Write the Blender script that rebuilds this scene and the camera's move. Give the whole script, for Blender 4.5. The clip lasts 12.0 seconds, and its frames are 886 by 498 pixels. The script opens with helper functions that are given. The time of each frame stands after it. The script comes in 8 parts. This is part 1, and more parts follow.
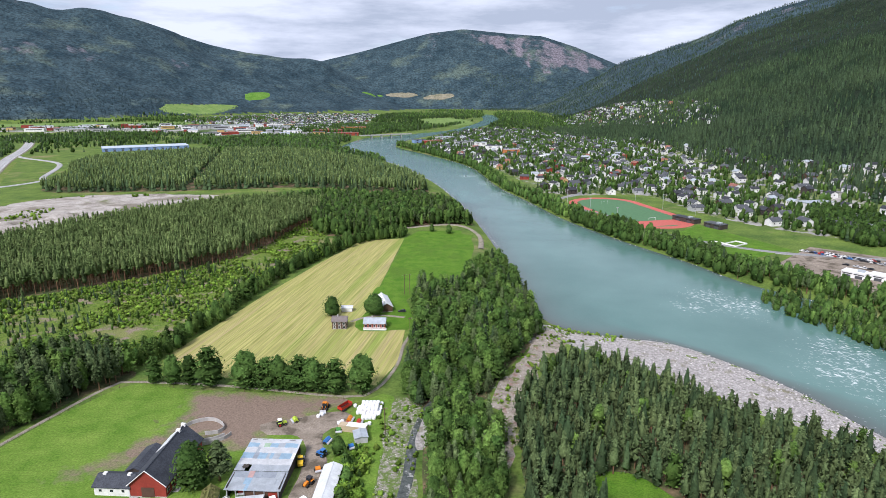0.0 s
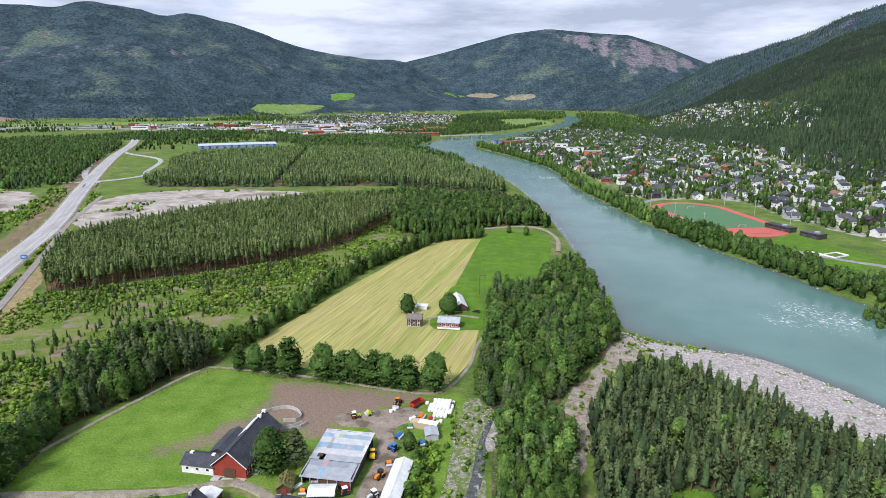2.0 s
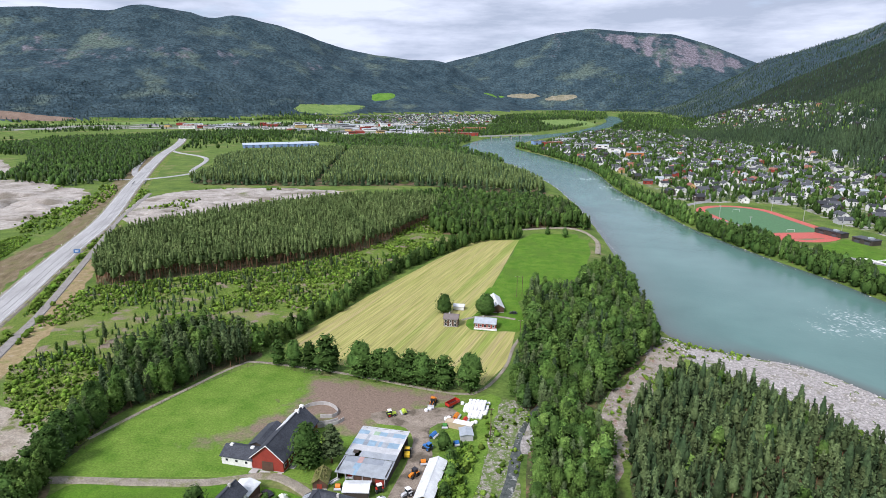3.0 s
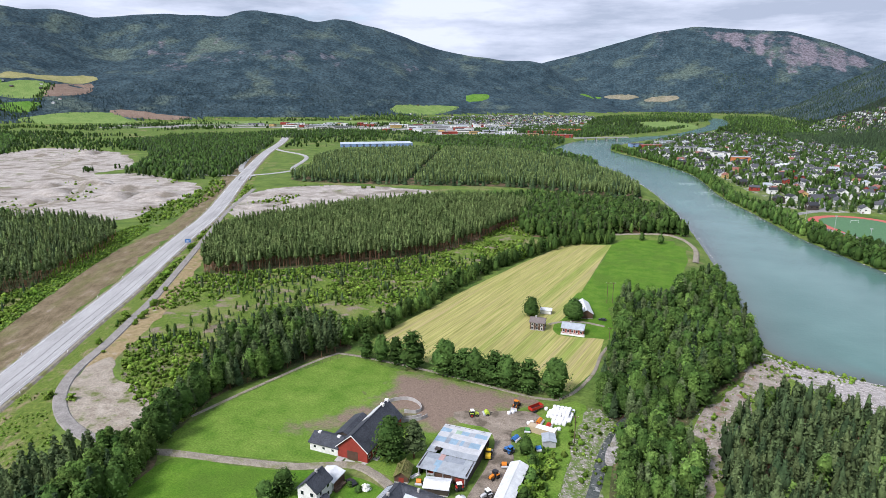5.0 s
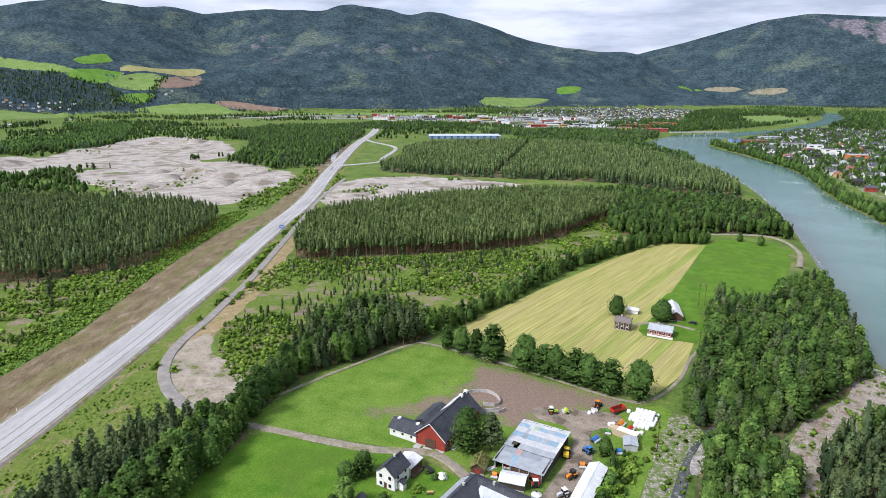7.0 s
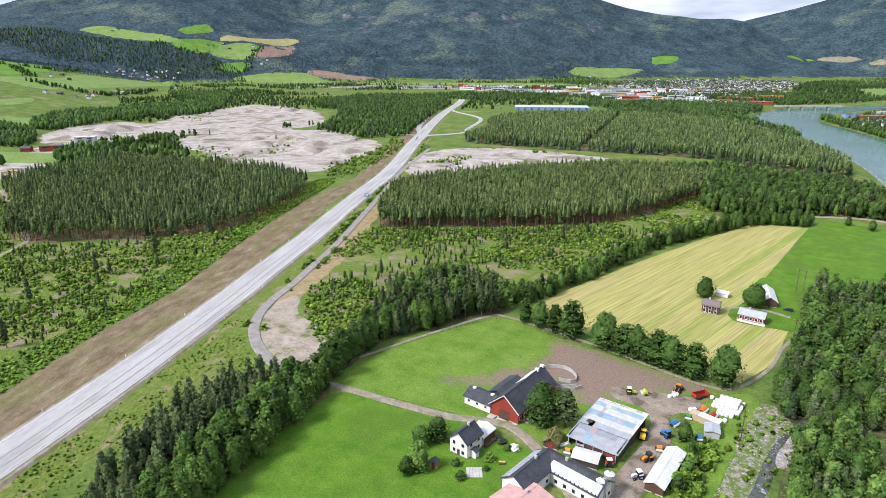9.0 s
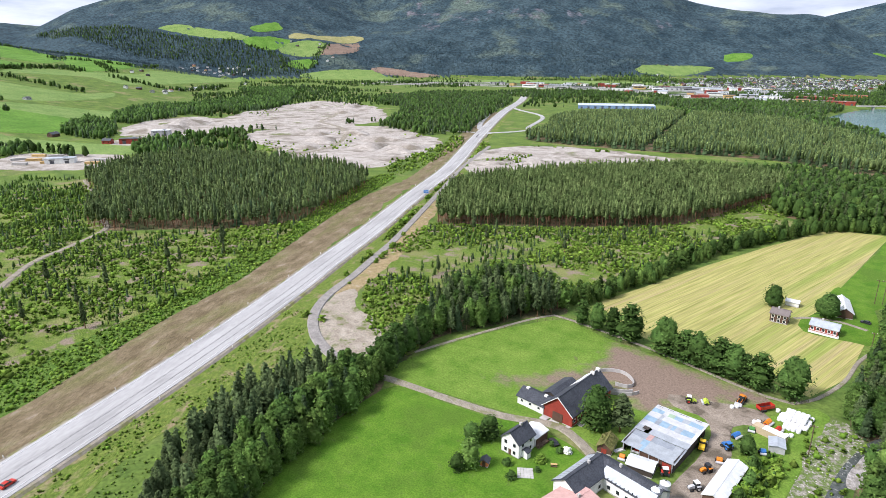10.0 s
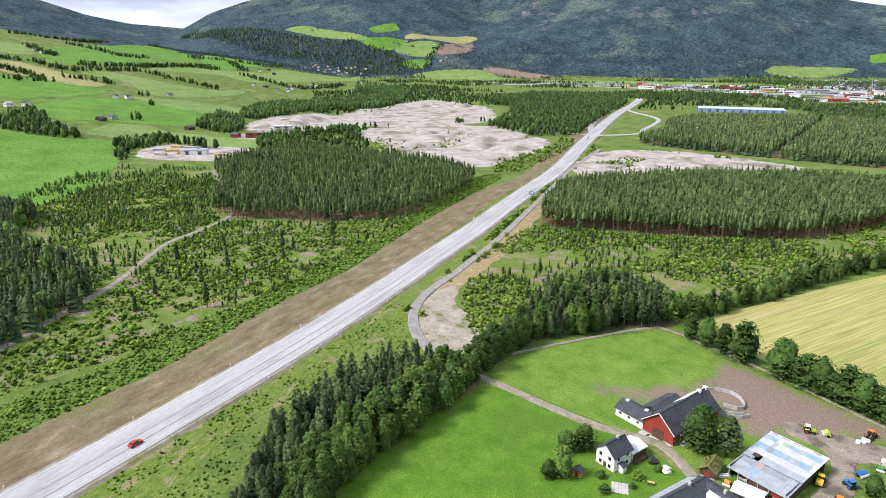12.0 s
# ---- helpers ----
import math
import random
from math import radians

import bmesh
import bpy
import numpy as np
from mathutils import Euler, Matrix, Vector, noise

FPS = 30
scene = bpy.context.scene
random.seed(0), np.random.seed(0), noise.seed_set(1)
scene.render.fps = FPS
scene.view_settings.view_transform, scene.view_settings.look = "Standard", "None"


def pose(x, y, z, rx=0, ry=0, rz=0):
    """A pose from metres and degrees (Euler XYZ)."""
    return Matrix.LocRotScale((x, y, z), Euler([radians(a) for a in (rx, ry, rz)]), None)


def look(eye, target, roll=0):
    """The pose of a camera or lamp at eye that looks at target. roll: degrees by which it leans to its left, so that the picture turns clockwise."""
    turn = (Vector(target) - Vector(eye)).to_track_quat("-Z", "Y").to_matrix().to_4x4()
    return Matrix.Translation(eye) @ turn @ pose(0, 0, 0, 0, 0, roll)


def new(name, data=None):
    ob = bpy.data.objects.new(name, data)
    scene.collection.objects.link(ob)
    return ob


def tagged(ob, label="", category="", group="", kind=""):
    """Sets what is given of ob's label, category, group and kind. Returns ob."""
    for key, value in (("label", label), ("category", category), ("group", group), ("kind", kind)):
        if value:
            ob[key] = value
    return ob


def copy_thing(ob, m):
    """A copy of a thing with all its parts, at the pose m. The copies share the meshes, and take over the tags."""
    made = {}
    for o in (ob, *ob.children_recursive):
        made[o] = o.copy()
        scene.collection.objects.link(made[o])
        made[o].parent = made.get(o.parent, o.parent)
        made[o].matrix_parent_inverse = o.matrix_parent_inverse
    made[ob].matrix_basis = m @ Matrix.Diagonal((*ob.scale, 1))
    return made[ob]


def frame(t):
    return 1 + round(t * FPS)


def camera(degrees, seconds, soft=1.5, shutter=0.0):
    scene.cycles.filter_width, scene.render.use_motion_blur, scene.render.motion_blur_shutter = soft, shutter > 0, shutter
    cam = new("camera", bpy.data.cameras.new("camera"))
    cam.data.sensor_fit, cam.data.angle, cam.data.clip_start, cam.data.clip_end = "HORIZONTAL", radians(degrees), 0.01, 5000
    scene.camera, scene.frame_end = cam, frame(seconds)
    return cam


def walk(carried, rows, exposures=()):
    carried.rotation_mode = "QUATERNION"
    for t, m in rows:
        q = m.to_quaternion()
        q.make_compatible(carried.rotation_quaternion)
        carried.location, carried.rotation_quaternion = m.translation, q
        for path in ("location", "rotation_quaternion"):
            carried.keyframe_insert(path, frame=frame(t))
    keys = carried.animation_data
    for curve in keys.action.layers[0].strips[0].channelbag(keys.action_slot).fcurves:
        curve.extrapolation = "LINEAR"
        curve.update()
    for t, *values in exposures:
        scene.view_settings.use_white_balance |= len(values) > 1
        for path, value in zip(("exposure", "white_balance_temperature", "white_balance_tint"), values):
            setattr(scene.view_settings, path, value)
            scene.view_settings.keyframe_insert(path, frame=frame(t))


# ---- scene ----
# The camera hangs 120 m over the valley floor and turns to its left: seconds, tilt from straight down, turn.
EYE = 120.0
cam = camera(71.44, 12.0, 0.75)
PATH = [
    (0.0, 75.638, -0.536),
    (0.5, 75.643, 0.369),
    (1.0, 75.654, 2.561),
    (1.5, 75.661, 4.789),
    (2.0, 75.687, 6.782),
    (2.5, 75.702, 8.564),
    (3.0, 75.720, 10.389),
    (5.0, 75.799, 18.873),
    (5.5, 75.816, 20.877),
    (6.0, 75.693, 22.675),
    (6.5, 75.400, 24.816),
    (7.0, 75.121, 26.936),
    (9.0, 72.509, 34.758),
    (9.5, 72.288, 37.186),
    (10.0, 72.273, 40.329),
    (10.5, 72.275, 43.454),
    (11.0, 72.268, 46.261),
    (11.5, 72.270, 48.596),
    (12.0, 72.280, 50.299),
]
walk(cam, [(t, pose(0.0, 0.0, EYE, tilt, 0.0, turn)) for t, tilt, turn in PATH],
     [(0.0, 0.83, 6180, 18), (6.0, 0.83, 6180, 18), (7.5, 0.92, 6230, 18), (9.0, 1.06, 6280, 18), (12.0, 1.12, 6340, 18)])

# ---- world, sun, exposure ----
SUN_AZ, SUN_EL = radians(-150), radians(46)   # compass turn from +y (left is negative), height
world = bpy.data.worlds.new("sky")
scene.world = world
world.use_nodes = True


def make_sky():
    nt = world.node_tree
    n, l = nt.nodes, nt.links
    n.clear()
    out = n.new("ShaderNodeOutputWorld")
    bg = n.new("ShaderNodeBackground")
    bg.inputs["Strength"].default_value = 0.092
    sky = n.new("ShaderNodeTexSky")
    sky.sky_type = "NISHITA"
    sky.sun_disc = False
    sky.sun_elevation = SUN_EL
    sky.sun_rotation = SUN_AZ
    sky.altitude = 300
    co = n.new("ShaderNodeTexCoord")
    mp = n.new("ShaderNodeMapping")
    mp.inputs["Scale"].default_value = (1.0, 1.0, 4.5)
    l.new(co.outputs["Generated"], mp.inputs["Vector"])
    big = n.new("ShaderNodeTexNoise")
    big.inputs["Scale"].default_value = 2.6
    big.inputs["Detail"].default_value = 7
    big.inputs["Roughness"].default_value = 0.55
    l.new(mp.outputs[0], big.inputs["Vector"])
    cover = n.new("ShaderNodeValToRGB")
    cover.color_ramp.elements[0].position = 0.27
    cover.color_ramp.elements[0].color = (0, 0, 0, 1)
    cover.color_ramp.elements[1].position = 0.42
    cover.color_ramp.elements[1].color = (1, 1, 1, 1)
    l.new(big.outputs["Fac"], cover.inputs["Fac"])
    tone = n.new("ShaderNodeTexNoise")
    tone.inputs["Scale"].default_value = 3.4
    tone.inputs["Detail"].default_value = 8
    tone.inputs["Roughness"].default_value = 0.6
    mp2 = n.new("ShaderNodeMapping")
    mp2.inputs["Location"].default_value = (3.1, 1.7, 0.4)
    mp2.inputs["Scale"].default_value = (1.0, 1.0, 5.5)
    l.new(co.outputs["Generated"], mp2.inputs["Vector"])
    l.new(mp2.outputs[0], tone.inputs["Vector"])
    grey = n.new("ShaderNodeValToRGB")
    e = grey.color_ramp.elements
    e[0].position, e[0].color = 0.40, (3.0, 3.5, 4.2, 1)
    e[1].position, e[1].color = 0.62, (5.3, 5.8, 6.5, 1)
    l.new(tone.outputs["Fac"], grey.inputs["Fac"])
    mix = n.new("ShaderNodeMix")
    mix.data_type = "RGBA"
    l.new(cover.outputs["Color"], mix.inputs["Factor"])
    l.new(sky.outputs["Color"], mix.inputs["A"])
    l.new(grey.outputs["Color"], mix.inputs["B"])
    l.new(mix.outputs["Result"], bg.inputs["Color"])
    l.new(bg.outputs[0], out.inputs["Surface"])


make_sky()
lamp = bpy.data.lights.new("sun", "SUN")
lamp.energy = 2.5
lamp.angle = radians(14)
lamp.color = (1.0, 0.97, 0.92)
sun = new("sun", lamp)
sun.matrix_world = look((0, 0, 0), (-math.sin(SUN_AZ) * math.cos(SUN_EL), -math.cos(SUN_AZ) * math.cos(SUN_EL), -math.sin(SUN_EL)))


# ---- materials ----
def material(name, low, high, size=8.0, fine=0.6, rough=0.9, bump=0.15, depth=0.2, stretch=(1, 1, 1), turn=0.0,
             third=None, third_size=40.0, third_at=(0.5, 0.62), metal=0.0, spread=(0.35, 0.65), tint="", tint_by=0.35, island=0.0,
             random_by=0.0, leafy=0.0, bare="", patch=None, fine_by=0.28):
    """Two colours mixed by noise at two scales, a third in large patches, fine relief. Sizes in metres."""
    m = bpy.data.materials.new(name)
    m.use_nodes = True
    n, l = m.node_tree.nodes, m.node_tree.links
    b = n["Principled BSDF"]
    b.inputs["Roughness"].default_value = rough
    b.inputs["Metallic"].default_value = metal
    b.inputs["Specular IOR Level"].default_value = 0.1 if rough >= 0.85 else 0.25
    co = n.new("ShaderNodeTexCoord")
    mp = n.new("ShaderNodeMapping")
    mp.vector_type = "TEXTURE"
    mp.inputs["Rotation"].default_value = (0, 0, radians(turn))
    mp.inputs["Scale"].default_value = stretch
    l.new(co.outputs["Object"], mp.inputs["Vector"])

    def cloud(length, detail, vec):
        t = n.new("ShaderNodeTexNoise")
        t.inputs["Scale"].default_value = 1.0 / length
        t.inputs["Detail"].default_value = detail
        t.inputs["Roughness"].default_value = 0.62
        l.new(vec, t.inputs["Vector"])
        return t.outputs["Fac"]

    def remap(value, a, c, to0=0.0, to1=1.0):
        r = n.new("ShaderNodeMapRange")
        r.inputs["From Min"].default_value, r.inputs["From Max"].default_value = a, c
        r.inputs["To Min"].default_value, r.inputs["To Max"].default_value = to0, to1
        l.new(value, r.inputs["Value"])
        return r.outputs["Result"]

    def mixed(fac, a, c):
        x = n.new("ShaderNodeMix")
        x.data_type = "RGBA"
        l.new(fac, x.inputs["Factor"])
        for v, s in ((a, "A"), (c, "B")):
            if isinstance(v, tuple):
                x.inputs[s].default_value = (*v, 1)
            else:
                l.new(v, x.inputs[s])
        return x.outputs["Result"]

    def scaled(value, colour):
        x = n.new("ShaderNodeMix")
        x.data_type = "RGBA"
        x.blend_type = "MULTIPLY"
        x.inputs["Factor"].default_value = 1.0
        l.new(colour, x.inputs["A"])
        l.new(value, x.inputs["B"])
        return x.outputs["Result"]

    vec = mp.outputs[0]
    col = mixed(remap(cloud(size, 5, vec), *spread), low, high)
    if patch:
        col = mixed(remap(cloud(patch[1], 4, vec), *patch[2]), col, patch[0])
    if third and bare:
        at = n.new("ShaderNodeAttribute")
        at.attribute_name = bare
        add = n.new("ShaderNodeMath")
        add.operation = "ADD"
        l.new(at.outputs["Fac"], add.inputs[0])
        l.new(cloud(third_size, 5, vec), add.inputs[1])
        col = mixed(remap(add.outputs[0], *third_at), col, third)
    elif third:
        col = mixed(remap(cloud(third_size, 4, vec), *third_at), col, third)
    col = scaled(remap(cloud(fine, 2, vec), 0.3, 0.7, 1 - fine_by, 1 + fine_by), col)
    if tint:
        at = n.new("ShaderNodeAttribute")
        at.attribute_name = tint
        col = scaled(remap(at.outputs["Fac"], 0, 1, 1 - tint_by, 1 + tint_by), col)
    if island:
        geo = n.new("ShaderNodeNewGeometry")
        col = scaled(remap(geo.outputs["Random Per Island"], 0, 1, 1 - island, 1 + island), col)
    if random_by:
        oi = n.new("ShaderNodeObjectInfo")
        col = scaled(remap(oi.outputs["Random"], 0, 1, 1 - random_by, 1 + random_by), col)
    l.new(col, b.inputs["Base Color"])
    if leafy:
        through_leaf = n.new("ShaderNodeBsdfTranslucent")
        l.new(col, through_leaf.inputs["Color"])
        both = n.new("ShaderNodeMixShader")
        both.inputs["Fac"].default_value = leafy
        l.new(b.outputs[0], both.inputs[1])
        l.new(through_leaf.outputs[0], both.inputs[2])
        l.new(both.outputs[0], n["Material Output"].inputs["Surface"])
    if bump:
        bp = n.new("ShaderNodeBump")
        bp.inputs["Strength"].default_value = min(1.0, bump)
        bp.inputs["Distance"].default_value = depth
        l.new(cloud(fine * 1.7, 4, vec), bp.inputs["Height"])
        l.new(bp.outputs[0], b.inputs["Normal"])
    return m


ROWS_TURN = -10.5   # the mown rows lean to the right of north
M = {
    "land": material("rough_grass", (0.065, 0.115, 0.024), (0.135, 0.195, 0.04), 22, 1.5, third=(0.21, 0.19, 0.09), third_size=60, third_at=(0.55, 0.7)),
    "scrub": material("clearing_scrub", (0.085, 0.150, 0.022), (0.160, 0.220, 0.042), 2.0, 0.5, third=(0.250, 0.200, 0.150), third_size=11, third_at=(0.53, 0.62), patch=((0.200, 0.215, 0.075), 24, (0.5, 0.62)), bump=1.0, depth=0.9),
    # Needles and moss, coloured darker to carry the shade between the trees.
    "forest_floor": material("forest_floor", (0.045, 0.065, 0.024), (0.10, 0.105, 0.045), 7, 1.0, third=(0.20, 0.135, 0.085), third_size=18, third_at=(0.48, 0.62)),
    "stubble": material("mown_stubble", (0.260, 0.275, 0.075), (0.365, 0.325, 0.130), 1.4, 0.5, stretch=(1.0, 60.0, 1.0), turn=ROWS_TURN, third=(0.36, 0.292, 0.150), third_size=6, third_at=(0.54, 0.68), spread=(0.36, 0.64), patch=((0.205, 0.255, 0.058), 13, (0.52, 0.64)), bump=0.35),
    "meadow": material("bright_meadow", (0.060, 0.145, 0.012), (0.108, 0.204, 0.022), 7, 0.5, third=(0.078, 0.150, 0.018), third_size=22, patch=((0.085, 0.150, 0.026), 3.5, (0.58, 0.70)), bump=0.5),
    "paddock": material("grazed_paddock", (0.085, 0.168, 0.020), (0.145, 0.228, 0.038), 10, 0.7, third=(0.198, 0.148, 0.114), third_size=6, third_at=(0.76, 1.14), bare="bare", bump=0.4),
    "yard": material("gravel_yard", (0.210, 0.174, 0.136), (0.315, 0.270, 0.218), 4, 0.5, third=(0.12, 0.10, 0.075), third_size=8, third_at=(0.48, 0.6), bump=0.4),
    "dirt_road": material("gravel_track", (0.205, 0.182, 0.142), (0.300, 0.270, 0.215), 3, 0.4, third=(0.18, 0.18, 0.095), third_size=5, third_at=(0.55, 0.66)),
    "asphalt": material("pale_asphalt", (0.335, 0.333, 0.325), (0.40, 0.398, 0.39), 6, 0.5, stretch=(1, 6, 1), turn=23, third=(0.30, 0.298, 0.29), third_size=9, bump=0.05, fine_by=0.12),
    "shoulder": material("gravel_shoulder", (0.20, 0.18, 0.145), (0.30, 0.27, 0.22), 2.5, 0.4, third=(0.17, 0.17, 0.07), third_size=9, third_at=(0.5, 0.62), bump=0.3),
    "track": material("grey_gravel_track", (0.205, 0.193, 0.178), (0.285, 0.268, 0.248), 3, 0.4, bump=0.3),
    "lush": material("lush_bank_grass", (0.060, 0.125, 0.020), (0.120, 0.195, 0.036), 2.2, 0.5, third=(0.17, 0.18, 0.06), third_size=9, third_at=(0.58, 0.70), bump=1.0, depth=0.6),
    "dry": material("dry_ochre_grass", (0.225, 0.175, 0.085), (0.335, 0.262, 0.150), 3.0, 0.5, third=(0.17, 0.185, 0.055), third_size=8, third_at=(0.54, 0.66), patch=((0.36, 0.32, 0.25), 6, (0.6, 0.7)), bump=0.7, depth=0.4),
    "old_asphalt": material("grey_asphalt", (0.20, 0.20, 0.20), (0.28, 0.28, 0.275), 6, 0.5, bump=0.05),
    "estate": material("yards_and_grass", (0.22, 0.21, 0.20), (0.34, 0.33, 0.31), 30, 5, third=(0.07, 0.11, 0.035), third_size=110, third_at=(0.46, 0.54), bump=0.05),
    "brook": material("brook_water", (0.040, 0.050, 0.044), (0.090, 0.100, 0.090), 1.5, 0.4, rough=0.12, third=(0.30, 0.30, 0.28), third_size=2.5, third_at=(0.56, 0.64), bump=0.5, depth=0.2),
    "lots": material("town_lots", (0.080, 0.120, 0.034), (0.150, 0.185, 0.060), 14, 2, third=(0.31, 0.30, 0.28), third_size=17, third_at=(0.52, 0.57), bump=0.05),
    "seam": material("dark_road_seam", (0.265, 0.265, 0.26), (0.325, 0.325, 0.315), 3, 0.4, bump=0.0),
    "paint": material("white_paint", (0.7, 0.7, 0.68), (0.8, 0.8, 0.78), 1, 0.3, bump=0.0),
    "verge": material("grassy_verge", (0.080, 0.135, 0.021), (0.160, 0.205, 0.044), 1.6, 0.5, stretch=(1, 2, 1), turn=21, third=(0.245, 0.200, 0.115), third_size=6, third_at=(0.54, 0.66), bump=1.0, depth=0.6),
    "bank": material("bare_bank", (0.125, 0.098, 0.055), (0.225, 0.178, 0.112), 5.0, 0.5, stretch=(1, 3, 1), turn=24, third=(0.150, 0.150, 0.058), third_size=12, third_at=(0.48, 0.72), patch=((0.27, 0.225, 0.175), 5, (0.58, 0.72)), bump=1.0, depth=0.6),
    "pit": material("sand_and_gravel", (0.285, 0.258, 0.226), (0.430, 0.398, 0.355), 14, 1.0, third=(0.20, 0.175, 0.14), third_size=38, third_at=(0.50, 0.62), patch=((0.13, 0.15, 0.055), 55, (0.60, 0.68)), bump=0.6, depth=0.8),
    "wash": material("stony_waste", (0.185, 0.175, 0.135), (0.34, 0.32, 0.275), 1.4, 0.5, third=(0.115, 0.165, 0.045), third_size=2.2, third_at=(0.43, 0.53), bump=0.9, depth=0.5),
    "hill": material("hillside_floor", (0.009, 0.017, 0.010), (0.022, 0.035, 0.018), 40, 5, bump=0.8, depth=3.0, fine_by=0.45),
    "stone": material("pale_stone", (0.30, 0.28, 0.26), (0.52, 0.50, 0.48), 2.0, 0.3, island=0.3, bump=0.3),
    "sand": material("pale_sand", (0.235, 0.20, 0.155), (0.375, 0.335, 0.275), 4, 0.6, third=(0.125, 0.145, 0.05), third_size=8, third_at=(0.53, 0.64), bump=0.6),
    "flood": material("flood_sand", (0.225, 0.190, 0.155), (0.375, 0.340, 0.295), 3.5, 0.5, third=(0.125, 0.150, 0.050), third_size=5, third_at=(0.53, 0.62), patch=((0.250, 0.165, 0.130), 7, (0.55, 0.63)), bump=0.9, depth=0.5),
    "shingle": material("river_shingle", (0.235, 0.22, 0.205), (0.44, 0.415, 0.395), 1.6, 0.6, third=(0.20, 0.19, 0.13), third_size=9, third_at=(0.56, 0.68), bump=1.0, depth=0.5),
    # Blue haze of the distance is put into this forest's base colour.
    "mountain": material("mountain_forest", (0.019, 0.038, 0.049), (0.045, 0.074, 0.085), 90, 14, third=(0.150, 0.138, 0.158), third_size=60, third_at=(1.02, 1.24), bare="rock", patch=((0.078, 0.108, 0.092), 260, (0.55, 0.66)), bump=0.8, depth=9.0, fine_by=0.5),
    "hay": material("hillside_hay_field", (0.118, 0.198, 0.050), (0.178, 0.252, 0.074), 40, 3),
    "hay_dark": material("hillside_meadow", (0.074, 0.172, 0.022), (0.122, 0.235, 0.038), 40, 3),
    "ripe": material("ripe_field", (0.225, 0.225, 0.085), (0.30, 0.28, 0.13), 30, 3),
    "cutover": material("felled_hillside", (0.15, 0.145, 0.095), (0.26, 0.235, 0.17), 25, 3),
    "ploughed": material("ploughed_field", (0.17, 0.12, 0.09), (0.23, 0.17, 0.13), 30, 3),
    # Far trees: distance haze is mixed into the needle colour as extra blue.
    "hazed_needle": material("haze_tinted_conifers", (0.042, 0.074, 0.084), (0.088, 0.132, 0.136), 300, 6, spread=(0.40, 0.66), tint="tree", tint_by=0.25, island=0.05, bump=0, leafy=0.55),
    "bark": material("bark", (0.09, 0.065, 0.045), (0.16, 0.115, 0.08), 1.2, 0.3),
    "pine_bark": material("pine_bark", (0.14, 0.085, 0.05), (0.23, 0.135, 0.075), 2.0, 0.4),
    "leaf": material("broad_leaves", (0.042, 0.092, 0.021), (0.088, 0.156, 0.036), 9, 0.9, tint="tree", tint_by=0.36, island=0.3, bump=0, leafy=0.22, random_by=0.2),
    "scrub_leaf": material("young_birch_leaves", (0.115, 0.225, 0.028), (0.245, 0.360, 0.060), 14, 0.9, tint="tree", tint_by=0.45, island=0.3, bump=0, leafy=0.4),
    "birch_leaf": material("birch_leaves", (0.070, 0.140, 0.029), (0.140, 0.225, 0.052), 9, 0.9, tint="tree", tint_by=0.36, island=0.3, bump=0, leafy=0.25, random_by=0.2),
    "stand_needle": material("plantation_needles", (0.102, 0.158, 0.052), (0.192, 0.258, 0.092), 18, 0.9, tint="tree", tint_by=0.3, island=0.3, bump=0, leafy=0.22),
    "needle": material("pine_needles", (0.062, 0.098, 0.039), (0.122, 0.166, 0.066), 14, 0.9, tint="tree", tint_by=0.3, island=0.3, bump=0, leafy=0.15, random_by=0.2),
    "hill_spruce": material("hillside_spruce", (0.022, 0.042, 0.023), (0.050, 0.080, 0.038), 160, 2.0, tint="tree", tint_by=0.35, island=0.15, bump=0, leafy=0.12),
    "spruce": material("spruce_needles", (0.036, 0.068, 0.030), (0.074, 0.114, 0.048), 12, 0.9, tint="tree", tint_by=0.3, island=0.3, bump=0, leafy=0.18, random_by=0.15),
}


